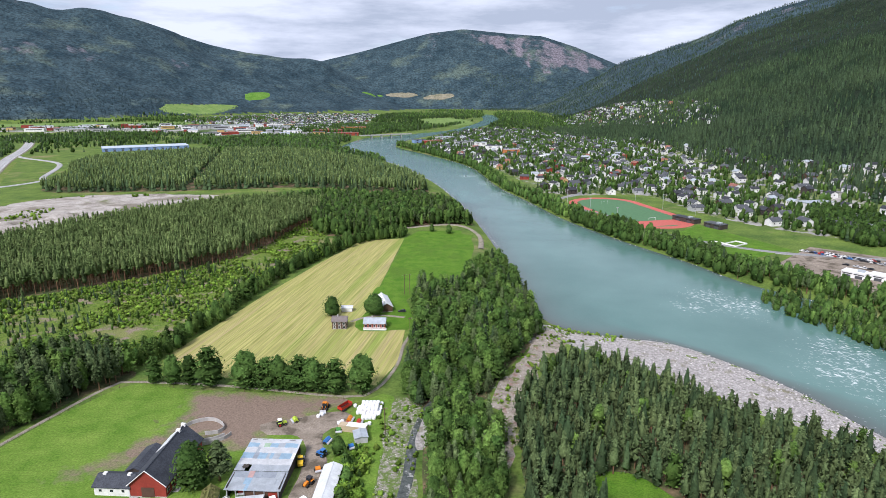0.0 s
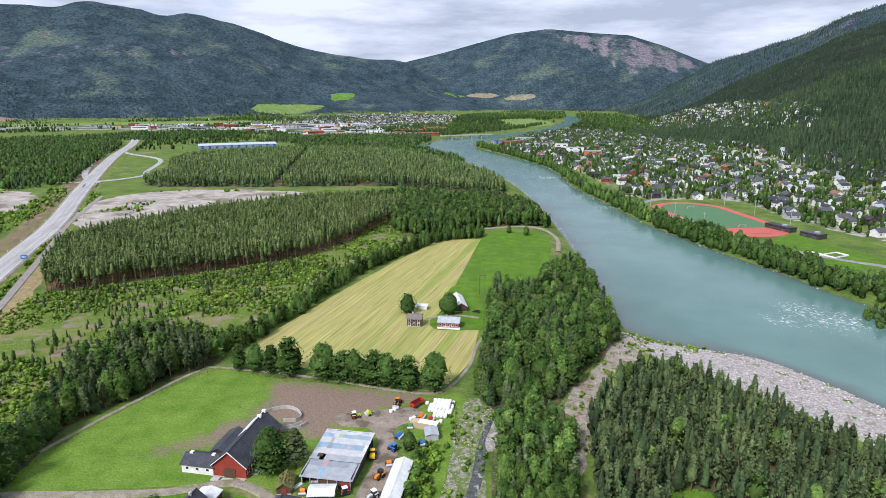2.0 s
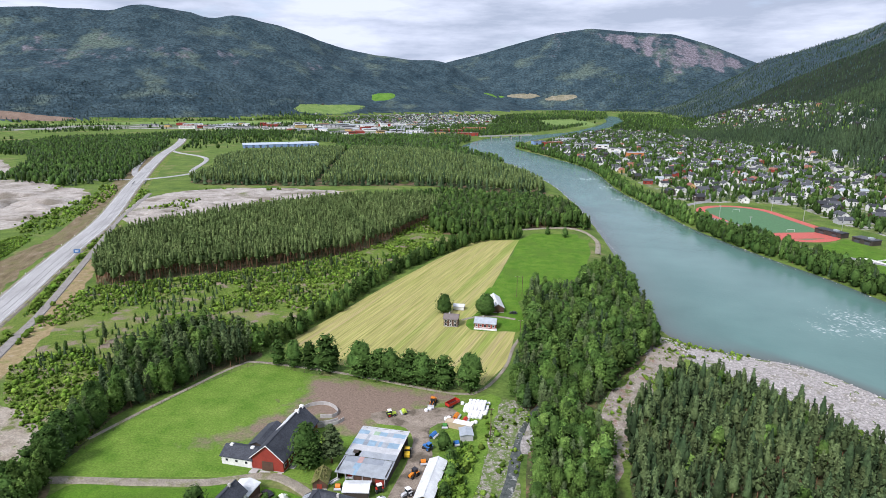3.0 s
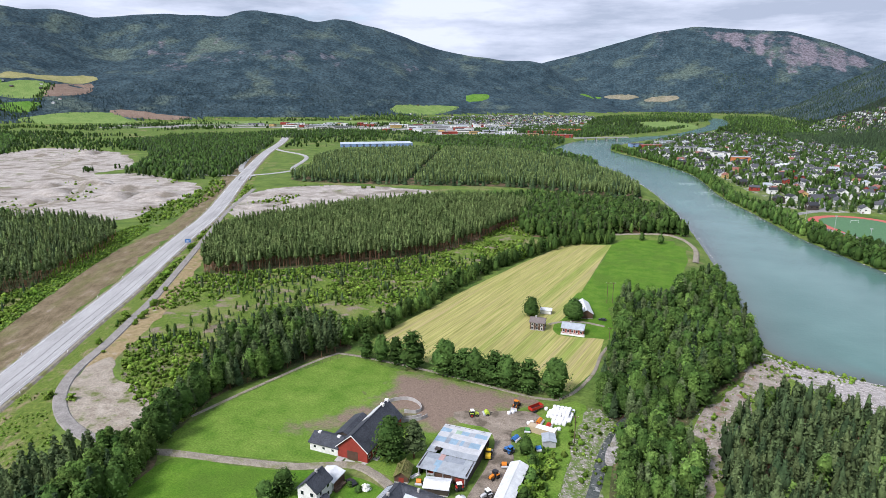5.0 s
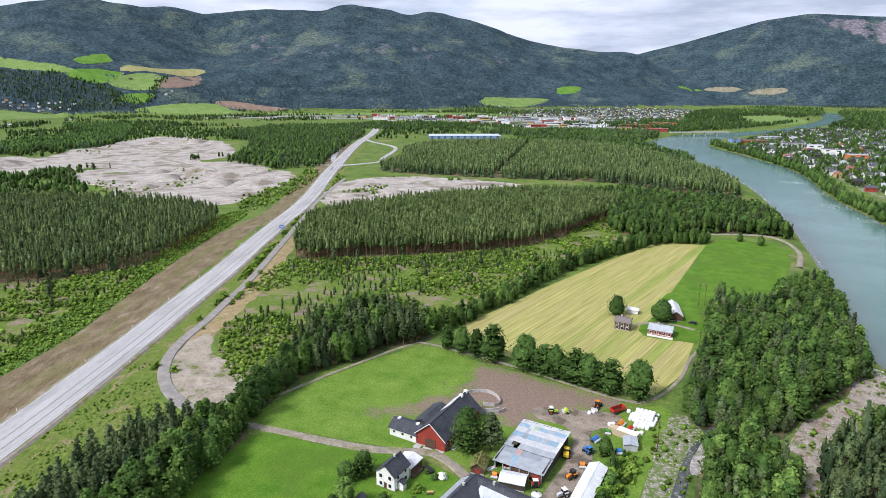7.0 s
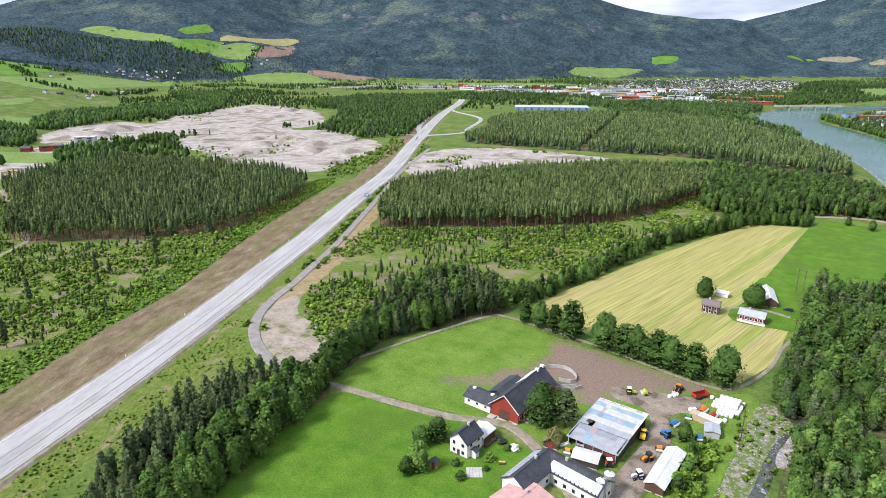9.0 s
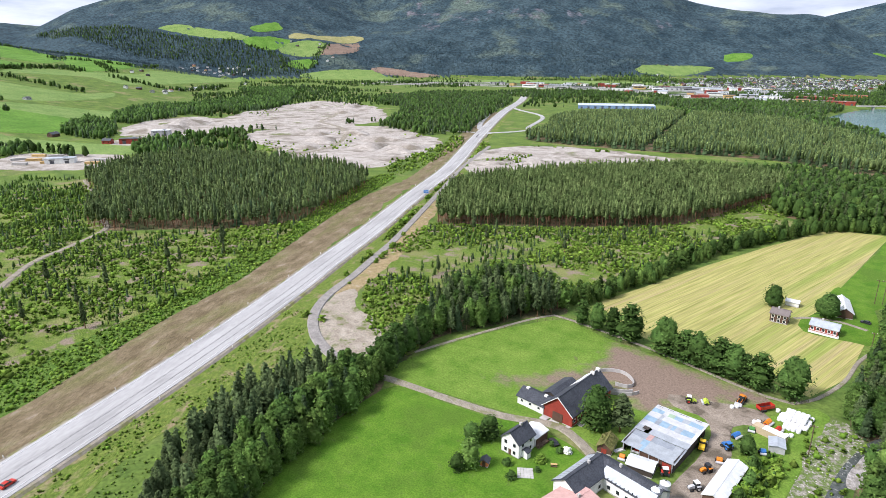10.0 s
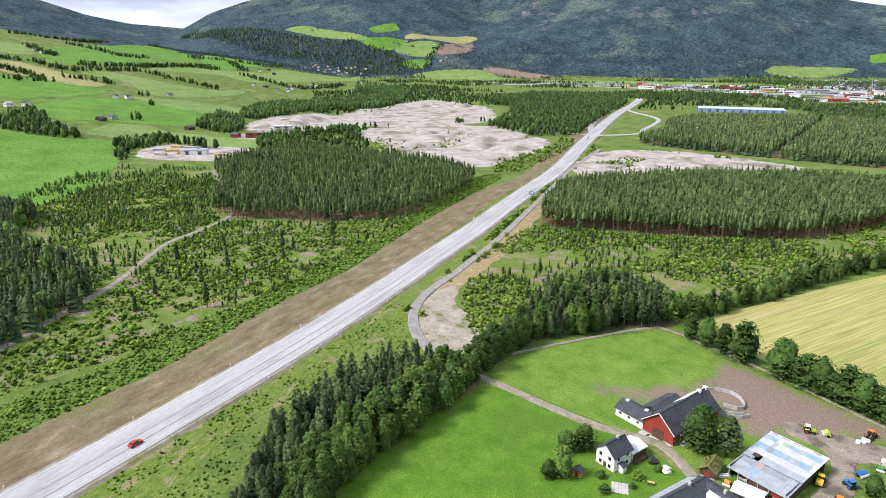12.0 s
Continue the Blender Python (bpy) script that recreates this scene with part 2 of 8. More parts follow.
def make_water():
    m = bpy.data.materials.new("river_water")
    m.use_nodes = True
    n, l = m.node_tree.nodes, m.node_tree.links
    b = n["Principled BSDF"]
    b.inputs["Roughness"].default_value = 0.16
    b.inputs["IOR"].default_value = 1.33
    co = n.new("ShaderNodeTexCoord")
    t = n.new("ShaderNodeTexNoise")
    t.inputs["Scale"].default_value = 1 / 55
    t.inputs["Detail"].default_value = 4
    l.new(co.outputs["Object"], t.inputs["Vector"])
    ramp = n.new("ShaderNodeValToRGB")
    e = ramp.color_ramp.elements
    e[0].position, e[0].color = 0.3, (0.072, 0.155, 0.136, 1)
    e[1].position, e[1].color = 0.7, (0.112, 0.210, 0.188, 1)
    l.new(t.outputs["Fac"], ramp.inputs["Fac"])
    # broken white water where the riffles run
    at = n.new("ShaderNodeAttribute")
    at.attribute_name = "riffle"
    f = n.new("ShaderNodeTexNoise")
    f.inputs["Scale"].default_value = 1 / 1.5
    f.inputs["Detail"].default_value = 5
    f.inputs["Roughness"].default_value = 0.7
    flow = n.new("ShaderNodeMapping")
    flow.vector_type = "TEXTURE"
    flow.inputs["Rotation"].default_value = (0, 0, radians(38))
    flow.inputs["Scale"].default_value = (1.0, 1.7, 1.0)
    l.new(co.outputs["Object"], flow.inputs["Vector"])
    l.new(flow.outputs[0], f.inputs["Vector"])
    th = n.new("ShaderNodeMath")
    th.operation = "MULTIPLY_ADD"
    th.inputs[1].default_value = 0.24
    l.new(at.outputs["Fac"], th.inputs[0])
    l.new(f.outputs["Fac"], th.inputs[2])
    mr = n.new("ShaderNodeMapRange")
    mr.inputs["From Min"].default_value, mr.inputs["From Max"].default_value = 0.74, 0.94
    l.new(th.outputs[0], mr.inputs["Value"])
    mix = n.new("ShaderNodeMix")
    mix.data_type = "RGBA"
    mix.inputs["B"].default_value = (0.75, 0.8, 0.78, 1)
    l.new(mr.outputs["Result"], mix.inputs["Factor"])
    l.new(ramp.outputs["Color"], mix.inputs["A"])
    # stones show through the shallows
    sh = n.new("ShaderNodeAttribute")
    sh.attribute_name = "shallow"
    bed = n.new("ShaderNodeMix")
    bed.data_type = "RGBA"
    bed.inputs["B"].default_value = (0.085, 0.088, 0.082, 1)
    l.new(sh.outputs["Fac"], bed.inputs["Factor"])
    l.new(ramp.outputs["Color"], bed.inputs["A"])
    l.new(bed.outputs["Result"], mix.inputs["A"])
    l.new(mix.outputs["Result"], b.inputs["Base Color"])
    w = n.new("ShaderNodeTexNoise")
    w.inputs["Scale"].default_value = 1 / 2.5
    w.inputs["Detail"].default_value = 5
    l.new(co.outputs["Object"], w.inputs["Vector"])
    bp = n.new("ShaderNodeBump")
    bp.inputs["Strength"].default_value = 0.35
    bp.inputs["Distance"].default_value = 0.35
    l.new(w.outputs["Fac"], bp.inputs["Height"])
    l.new(bp.outputs[0], b.inputs["Normal"])
    return m


M["water"] = make_water()


# ---- mesh helpers ----
def mesh(name, verts, tris, mats, index=None, smooth=False, floats=None):
    """A mesh from numpy arrays of corners and triangles."""
    me = bpy.data.meshes.new(name)
    verts, tris = np.asarray(verts, np.float32), np.asarray(tris, np.int32)
    me.vertices.add(len(verts))
    me.vertices.foreach_set("co", verts.ravel())
    me.loops.add(tris.size)
    me.loops.foreach_set("vertex_index", tris.ravel())
    me.polygons.add(len(tris))
    me.polygons.foreach_set("loop_start", np.arange(len(tris), dtype=np.int32) * 3)
    me.polygons.foreach_set("loop_total", np.full(len(tris), 3, np.int32))
    if index is not None:
        me.polygons.foreach_set("material_index", np.asarray(index, np.int32))
    me.polygons.foreach_set("use_smooth", np.full(len(tris), smooth) if isinstance(smooth, bool) else smooth)
    for m in mats:
        me.materials.append(m)
    if floats:
        for key, values in floats.items():
            a = me.attributes.new(key, "FLOAT", "POINT")
            a.data.foreach_set("value", np.asarray(values, np.float32))
    me.update(calc_edges=True)
    return me


def value_noise(x, y, seed):
    xi, yi = np.floor(x).astype(np.int64), np.floor(y).astype(np.int64)
    fx, fy = x - xi, y - yi
    fx, fy = fx * fx * (3 - 2 * fx), fy * fy * (3 - 2 * fy)

    def h(a, b):
        k = (a * 374761393 + b * 668265263 + seed * 1442695041) & 0x7FFFFFFF
        k = ((k ^ (k >> 13)) * 1274126177) & 0x7FFFFFFF
        return ((k ^ (k >> 16)) & 0xFFFF) / 65535.0

    top = h(xi, yi) * (1 - fx) + h(xi + 1, yi) * fx
    low = h(xi, yi + 1) * (1 - fx) + h(xi + 1, yi + 1) * fx
    return top * (1 - fy) + low * fy


def fbm(x, y, size, octaves=4, seed=1):
    """Smooth random relief between -1 and 1."""
    out, amp, total = 0.0, 1.0, 0.0
    for k in range(octaves):
        out = out + amp * (value_noise(x / size * 2**k + 17.3 * k, y / size * 2**k - 9.1 * k, seed + k) * 2 - 1)
        total += amp
        amp *= 0.5
    return out / total


def inside(x, y, poly):
    p = np.asarray(poly, float)
    res = np.zeros(np.shape(x), bool)
    for (x0, y0), (x1, y1) in zip(p, np.roll(p, -1, 0)):
        cross = (y0 > y) != (y1 > y)
        with np.errstate(divide="ignore", invalid="ignore"):
            res ^= cross & (x < (x1 - x0) * (y - y0) / ((y1 - y0) or 1e-9) + x0)
    return res


def away(x, y, line, closed=True):
    """Distance to a line of points."""
    p = np.asarray(line, float)
    q = np.roll(p, -1, 0)
    best = np.full(np.shape(x), 1e9)
    for (x0, y0), (x1, y1) in list(zip(p, q))[: None if closed else -1]:
        dx, dy = x1 - x0, y1 - y0
        k = np.clip(((x - x0) * dx + (y - y0) * dy) / (dx * dx + dy * dy + 1e-9), 0, 1)
        best = np.minimum(best, np.hypot(x - x0 - k * dx, y - y0 - k * dy))
    return best


def spline(points, step=4.0, closed=True):
    """A smooth line through the points."""
    p = np.asarray(points, float)
    n = len(p)
    out = []
    for i in range(n if closed else n - 1):
        a, b, c, d = (p[(i + k) % n] if closed else p[min(max(i + k, 0), n - 1)] for k in (-1, 0, 1, 2))
        m = max(2, int(np.hypot(*(c - b)) / step))
        for k in range(m):
            t = k / m
            out.append(0.5 * (2 * b + (c - a) * t + (2 * a - 5 * b + 4 * c - d) * t * t + (3 * b - a - 3 * c + d) * t**3))
    if not closed:
        out.append(p[-1])
    return np.array(out)


# ---- the lie of the land ----
RIVER_LEFT = [(230, 3400), (195, 2750), (60, 2120), (-57, 1905), (-134, 1790), (-200, 1680), (-222, 1409), (-151, 1243), (-73, 1076), (-11, 879),
              (18, 734), (35, 614), (46, 505), (51, 421), (56, 349), (62, 318), (84, 300), (117, 290), (137, 266), (153, 239), (161, 213), (172, 180), (190, 120), (260, -40)]
RIVER_RIGHT = [(430, -40), (340, 140), (285, 250), (249, 319), (231, 355), (206, 388), (188, 440), (160, 506), (128, 598), (104, 713),
               (81, 824), (54, 1050), (-16, 1242), (-85, 1400), (-95, 1500), (-60, 1680), (20, 1880), (110, 2090), (265, 2700), (300, 3400)]
RIVER = spline(RIVER_LEFT + RIVER_RIGHT, 14.0)
WATER_Z = -4.0
BAR = [(56, 310), (84, 302), (117, 292), (137, 268), (153, 241), (161, 215), (172, 180), (150, 186), (132, 205), (110, 224), (93, 252), (75, 268), (62, 285)]


def table(az, pairs):
    a, v = zip(*pairs)
    return np.interp(az, a, v)


SKY_A = [(-76, -2.5), (-73.5, 0.99), (-71.7, 1.96), (-69.9, 2.98), (-67.1, 4.12), (-62, 5.6), (-56.6, 6.34), (-52, 6.26), (-48.6, 5.92), (-47, 5.75), (-44.5, 6.03),
         (-35, 6.29), (-31.7, 6.13), (-26.8, 5.78), (-22, 4.45), (-18, 3.48), (-13.7, 2.9), (-10, 2.5), (-7.7, 1.3), (-4.2, -0.15), (-1, -1.6)]
SKY_B = [(-20, -0.5), (-14, 1.5), (-10, 2.58), (-6.65, 3.36), (-3.65, 4.18), (-0.66, 4.9), (2.3, 5.27), (6.3, 4.88), (9.2, 4.66), (12.2, 3.65), (15.4, 2.35), (20, 0.8), (26, -1)]
SKY_C = [(4, -2.6), (7.5, -1.4), (11.4, 0.1), (15.6, 1.9), (20.5, 3.75), (24.6, 5.2), (27.7, 6.0), (29.5, 6.4), (36, 7.8), (50, 11), (80, 12), (180, 10)]
SKY_D = [(-180, 7), (-95, 5.6), (-81.6, 3.68), (-78.9, 2.78), (-75.8, 2.15), (-72.1, 1.87), (-66, 1.2), (-60, -1)]
SKY_E = [(-180, 3), (-100, 2.6), (-86, 2.0), (-80, 1.25), (-75, 0.55), (-70, -0.2), (-64, -1.1), (-58, -2.3), (-50, -3.2)]
FOOT_C = [(4, 4200), (7.5, 3300), (11.5, 2200), (18, 1350), (25, 900), (30, 780), (36, 690), (60, 560), (180, 500)]
FOOT_E = [(-180, 500), (-90, 640), (-80, 800), (-72, 1150), (-65, 1600), (-58, 2200), (-50, 2700)]


def slope(r, foot, ridge, elevation, power, drop=0.5):
    """A flank that climbs from its foot to a ridge seen at that elevation."""
    top = np.maximum(EYE + ridge * np.tan(np.radians(elevation)), 0)
    s = np.clip((r - foot) / (ridge - foot), 0, 1)
    back = np.clip((r - ridge) / 900.0, 0, 1)
    return top * s**power * (1 - drop * back**1.5)


def right_bank(x, y):
    ys = [p[1] for p in RIVER_RIGHT]
    xs = [p[0] for p in RIVER_RIGHT]
    return (x > np.interp(y, ys, xs) - 25) & (y < 3600)


def terrain(x, y, relief=True):
    x, y = np.asarray(x, float), np.asarray(y, float)
    r, az = np.hypot(x, y), np.degrees(np.arctan2(x, y))
    wob = fbm(x, y, 900, 4, 5)
    ridged = 1 - np.abs(fbm(x, y, 650, 4, 11))
    a = slope(r * (1 + 0.05 * wob), table(az, [(-60, 2850), (-30, 2950), (-12, 3300), (0, 3700)]), 4300, table(az, SKY_A), 1.25)
    b = slope(r, 3950, 4850, table(az, SKY_B), 0.9, 0)
    c = slope(r * (1 + 0.04 * wob), table(az, FOOT_C), np.minimum(table(az, FOOT_C) + 2300, 4800), table(az, SKY_C), 1.15)
    d = slope(r, 3300, 4800, table(az, SKY_D), 1.1, 0)
    e = slope(r * (1 + 0.05 * wob), table(az, FOOT_E), 3000, table(az, SKY_E), 1.1, 0.3)
    z = np.maximum.reduce([a, b, c, d, e])
    high = np.clip(z / 400, 0, 1)
    rough = (wob * 45 + (ridged - 0.6) * 70) * high * np.clip((4800 - r) / 500, 0.12, 1)
    low = 0.22 * fbm(x, y, 90, 2, 3)
    ground = np.where(right_bank(x, y), -1.6, 0.0)
    z = z + rough + ground + low
    d_in = away(x, y, RIVER)
    wet = inside(x, y, RIVER)
    near = np.clip(d_in / 16.0, 0, 1)
    bar = inside(x, y, BAR)
    bank = WATER_Z - 0.15 + (z - WATER_Z) * near**0.8
    fade = np.clip(away(x, y, BAR) / 9.0, 0, 1)
    bank = np.where(bar, bank + fade * (np.minimum(bank, WATER_Z + 0.15 + d_in * 0.045 + 0.3 * fbm(x, y, 9, 2, 8)) - bank), bank)
    return np.where(wet, WATER_Z - 0.15 - np.minimum(d_in * 0.12, 2.0), np.where(d_in < 200, bank, z))


def structure(name, me, label, category):
    return tagged(new(name, me), label, category, kind="structure")


def cliff(x, y):
    """How bare the cliffs of the far mountain stand, a slanting wall under its ridge."""
    az, r = np.degrees(np.arctan2(x, y)), np.hypot(x, y)
    up = np.degrees(np.arctan2(terrain(x, y) - EYE, r))
    below = np.interp(az, *zip(*SKY_B)) - up
    deep = np.interp(az, (2.0, 5.0, 9.0, 13.0, 15.0), (0.4, 1.6, 2.9, 2.4, 1.0))
    ragged = 0.55 * fbm(az * 300, r * 0.3, 260, 3, 6)
    face = np.clip((below - 0.18 - 0.1 * ragged) / 0.15, 0, 1) * np.clip((deep * (1 + ragged) - below) / 0.4, 0, 1)
    return face * (az > 2.0) * (az < 15.0) * (r > 4100) * (0.85 + 0.5 * fbm(az * 260, r * 0.25, 90, 3, 16))


def build_ground():
    az = np.radians(np.r_[np.arange(-180, -94, 6.0), np.arange(-94, 44, 0.46), np.arange(44, 180, 6.0)])
    r = np.r_[0.5, 40 * 1.0155 ** np.arange(0, 314)]
    r = r[r < 4960]
    R, A = np.meshgrid(r, az, indexing="ij")
    x, y = (R * np.sin(A)).ravel(), (R * np.cos(A)).ravel()
    z = terrain(x, y)
    n, k = R.shape
    i, j = np.meshgrid(np.arange(n - 1), np.arange(k), indexing="ij")
    a, b = (i * k + j).ravel(), (i * k + (j + 1) % k).ravel()
    c, d = a + k, b + k
    tris = np.concatenate([np.stack([a, b, c], 1), np.stack([b, d, c], 1)])
    cx, cy, cz = (v[tris].mean(1) for v in (x, y, z))
    caz, cr = np.degrees(np.arctan2(cx, cy)), np.hypot(cx, cy)
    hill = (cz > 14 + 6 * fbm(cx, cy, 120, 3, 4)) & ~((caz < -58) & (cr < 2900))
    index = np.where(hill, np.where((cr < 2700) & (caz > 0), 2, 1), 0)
    # bare rock: the cliffs of the far mountain and scattered outcrops
    vaz, vr = np.degrees(np.arctan2(x, y)), np.hypot(x, y)
    step = cliff(x, y)
    crag = np.exp(-(((vaz + 0.5) / 1.3) ** 2)) * (z > 330) * (vr > 4400) * 0.8
    rock = np.maximum.reduce([0.80 * step, 0.6 * crag, 0.52 * (fbm(x, y, 240, 3, 9) > 0.40) * (z > 230), 0.40 * (fbm(x, y, 200, 3, 15) > 0.5) * (z > 60)])
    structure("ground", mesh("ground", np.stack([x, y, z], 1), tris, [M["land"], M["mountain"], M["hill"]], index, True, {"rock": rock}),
              "green valley floor rising to forested mountains tinted blue for haze", "ground")


build_ground()


def drape(name, poly, mat, label, category, step=8.0, lift=0.25, smooth_edge=True, jitter=0.0, kind="structure", floats=None, flat=None):
    """A sheet of land cover laid over the ground."""
    from mathutils.geometry import delaunay_2d_cdt
    edge = spline(poly, step) if smooth_edge else np.asarray(poly, float)
    if jitter:
        edge = edge + jitter * np.stack([fbm(edge[:, 0], edge[:, 1], 9, 3, 31), fbm(edge[:, 0], edge[:, 1], 9, 3, 57)], 1)
    (x0, y0), (x1, y1) = edge.min(0), edge.max(0)
    gx, gy = np.meshgrid(np.arange(x0, x1, step), np.arange(y0, y1, step))
    gx, gy = gx.ravel(), gy.ravel()
    ok = inside(gx, gy, edge)
    gx, gy = gx[ok], gy[ok]
    ok = away(gx, gy, edge) > step * 0.4
    pts = np.concatenate([edge, np.stack([gx[ok], gy[ok]], 1)])
    n = len(edge)
    v, _, f, _, _, _ = delaunay_2d_cdt([Vector(p) for p in pts], [(i, (i + 1) % n) for i in range(n)], [], 1, 1e-4)
    v = np.array([tuple(p) for p in v])
    z = (terrain(v[:, 0], v[:, 1]) if flat is None else np.full(len(v), flat)) + lift
    v3, f = np.column_stack([v, z]), np.array(f)
    if flat is None:
        # the rim runs down into the ground
        e = v3[:n]
        d = np.roll(e[:, :2], -1, 0) - np.roll(e[:, :2], 1, 0)
        d /= np.linalg.norm(d, axis=1)[:, None] + 1e-9
        area = np.sum(e[:, 0] * np.roll(e[:, 1], -1) - np.roll(e[:, 0], -1) * e[:, 1])
        out = np.stack([d[:, 1], -d[:, 0]], 1) * (1 if area > 0 else -1)
        o = e[:, :2] + out * (0.2 + 3.0 * lift)
        rim = np.column_stack([o, terrain(o[:, 0], o[:, 1]) - 0.15 - 0.3 * lift])
        k = np.arange(n)
        q = (k + 1) % n
        m0 = len(v3)
        m1 = m0 + n
        rim_tris = np.concatenate([np.stack([m0 + k, m1 + k, m0 + q], 1), np.stack([m0 + q, m1 + k, m1 + q], 1)])
        round_off = np.r_[np.ones(len(f), bool), np.zeros(len(rim_tris), bool)]
        f = np.concatenate([f, rim_tris])
        v3 = np.concatenate([v3, e, rim])
    else:
        round_off = True
    me = mesh(name, v3, f, [mat], None, round_off, floats(v3[:, 0], v3[:, 1]) if floats else None)
    return tagged(new(name, me), label, category, kind=kind)


def strip(name, line, width, mat, label, category, lift=0.35, step=6.0, offset=0.0, kind="structure", shoulder=0.9):
    """A road or track along a line, with a slight crown."""
    c = spline(line, step, False)
    t = np.gradient(c, axis=0)
    t /= np.linalg.norm(t, axis=1)[:, None]
    s = np.stack([t[:, 1], -t[:, 0]], 1)
    cols = []
    for k, up in ((-0.5 - shoulder / width, -lift - 0.2), (-0.49, 0.0), (0.0, 0.06), (0.49, 0.0), (0.5 + shoulder / width, -lift - 0.2)):
        p = c + s * (offset + k * width)
        cols.append(np.column_stack([p, terrain(c[:, 0], c[:, 1]) + lift + up]))
    v = np.stack(cols, 1).reshape(-1, 3)
    n, w = len(c), len(cols)
    i, j = np.meshgrid(np.arange(n - 1), np.arange(w - 1), indexing="ij")
    a = (i * w + j).ravel()
    tris = np.concatenate([np.stack([a, a + 1, a + w], 1), np.stack([a + 1, a + w + 1, a + w], 1)])
    return tagged(new(name, mesh(name, v, tris, [mat], None, False)), label, category, kind=kind)


# ---- river and land cover ----
def riffle(x, y):
    """Where the current breaks white."""
    spots = [(90, 760, 40), (75, 850, 35), (105, 690, 30), (45, 930, 30), (168, 362, 26), (182, 345, 28), (150, 345, 16), (200, 280, 30), (188, 255, 30), (215, 225, 35), (196, 215, 28), (240, 170, 60)]
    v = np.zeros(len(x))
    for a, b, s in spots:
        v = np.maximum(v, np.exp(-(((x - a) / s) ** 2 + ((y - b) / s) ** 2)))
    edge = np.exp(-away(x, y, BAR) / 6) * 0.6
    d = away(x, y, RIVER)
    left = x < np.interp(y, [-40, 200, 320, 505, 734, 1076], [260, 166, 62, 46, 18, -73]) + 34
    shallow = np.where(left & (y < 700), np.exp(-d / 12.0) * 0.9, np.exp(-d / 4.0) * 0.6)
    return {"riffle": np.maximum(v, edge), "shallow": shallow}


drape("water", RIVER_LEFT + RIVER_RIGHT, M["water"], "pale turquoise glacial river with white riffles", "river", 9.0, 0.0, floats=riffle, flat=WATER_Z)
drape("gravel_bar", BAR, M["shingle"], "pale shingle bar strewn with stones", "gravel bar", 4.0, 0.06, jitter=2.0)
drape("shingle_wash", [(47, 300), (57, 303), (68, 296), (62, 276), (50, 262), (43, 246), (38, 232), (33, 214), (29, 196), (25, 180), (22, 182), (25, 212), (20, 224), (32, 250), (42, 270)], M["flood"], "old flood channel of pale sand and stones", "gravel", 3.0, 0.08, jitter=4.5)
drape("stream_bed", [(-17, 228), (-9, 222), (-4, 212), (-8, 188), (-7, 160), (-12, 130), (-22, 130), (-20, 165), (-19, 200)], M["wash"], "stony waste ground beside the stream", "gravel", 4.0, 0.08, jitter=2.0)

drape("stubble_field", [(-127, 268), (-116, 312), (-105, 358), (-85, 430), (-63, 497), (-28, 506), (-37, 372), (-34, 330), (-17, 304), (-18, 262), (-26, 238), (-55, 243), (-94, 246)], M["stubble"],
      "mown field with straw and green stripes", "field", 8.0, 0.08, smooth_edge=False)
drape("meadow_field", [(-27.5, 507), (-17, 533), (20, 537), (31, 520), (29, 471), (17, 385), (-8, 372), (-22, 340), (-33, 345), (-36.5, 372)], M["meadow"], "bright green grass field by the river", "field", 8.0, 0.06, smooth_edge=False)
drape("house_lawn", [(-40, 326), (-38, 372), (-20, 350), (-13, 306), (-22, 300), (-40, 299), (-44, 312)], M["meadow"], "grassy yard round the farmhouses", "lawn", 6.0, 0.12)
MUD = spline([(-98, 231), (-62, 228), (-33, 226), (-45, 217), (-62, 203), (-66, 190), (-78, 194), (-88, 200), (-97, 193), (-106, 180), (-122, 175), (-110, 184), (-101, 199), (-95, 214)], 5.0)


def trodden(x, y):
    """How far the turf is worn away."""
    d = away(x, y, MUD)
    return {"bare": np.where(inside(x, y, MUD), 0.5 + np.minimum(d / 8, 1) * 0.3, 0.5 * np.exp(-d / 5.0))}


drape("paddock_field", [(-158, 158), (-152, 190), (-142, 218), (-128, 239), (-105, 235), (-60, 230), (-36, 225), (-50, 205), (-48, 165), (-66, 160), (-86, 161), (-126, 154), (-150, 150)], M["paddock"], "grazed green paddock worn to mud behind the barn", "field", 2.6, 0.08, floats=trodden)
drape("hay_field", [(-147, 145), (-126, 148), (-104, 151), (-101, 143), (-105, 130), (-101, 118), (-93, 108), (-100, 80), (-128, 52), (-136, 60), (-141, 84), (-146, 115)], M["meadow"], "lush green hay field below the lane", "field", 6.0, 0.08)
drape("garden_lawn", [(-107, 150), (-86, 156), (-72, 153), (-66, 148), (-68, 128), (-84, 112), (-98, 112), (-106, 126)], M["meadow"], "green garden lawn round the white house", "lawn", 4.0, 0.12)
drape("farm_yard", [(-66, 206), (-56, 210), (-36, 216), (-33, 208), (-42, 200), (-37, 178), (-37, 150), (-42, 130), (-50, 130), (-46, 160), (-45, 185), (-50, 198), (-62, 200)], M["yard"], "gravel farm yard with wheel tracks", "yard", 4.0, 0.16, jitter=1.0)
drape("east_grass", [(-36, 205), (-28, 226), (-18, 228), (-19, 190), (-22, 150), (-30, 120), (-38, 120), (-36, 150), (-35, 180)], M["paddock"], "rough grass beside the sheds", "grass", 4.0, 0.07)

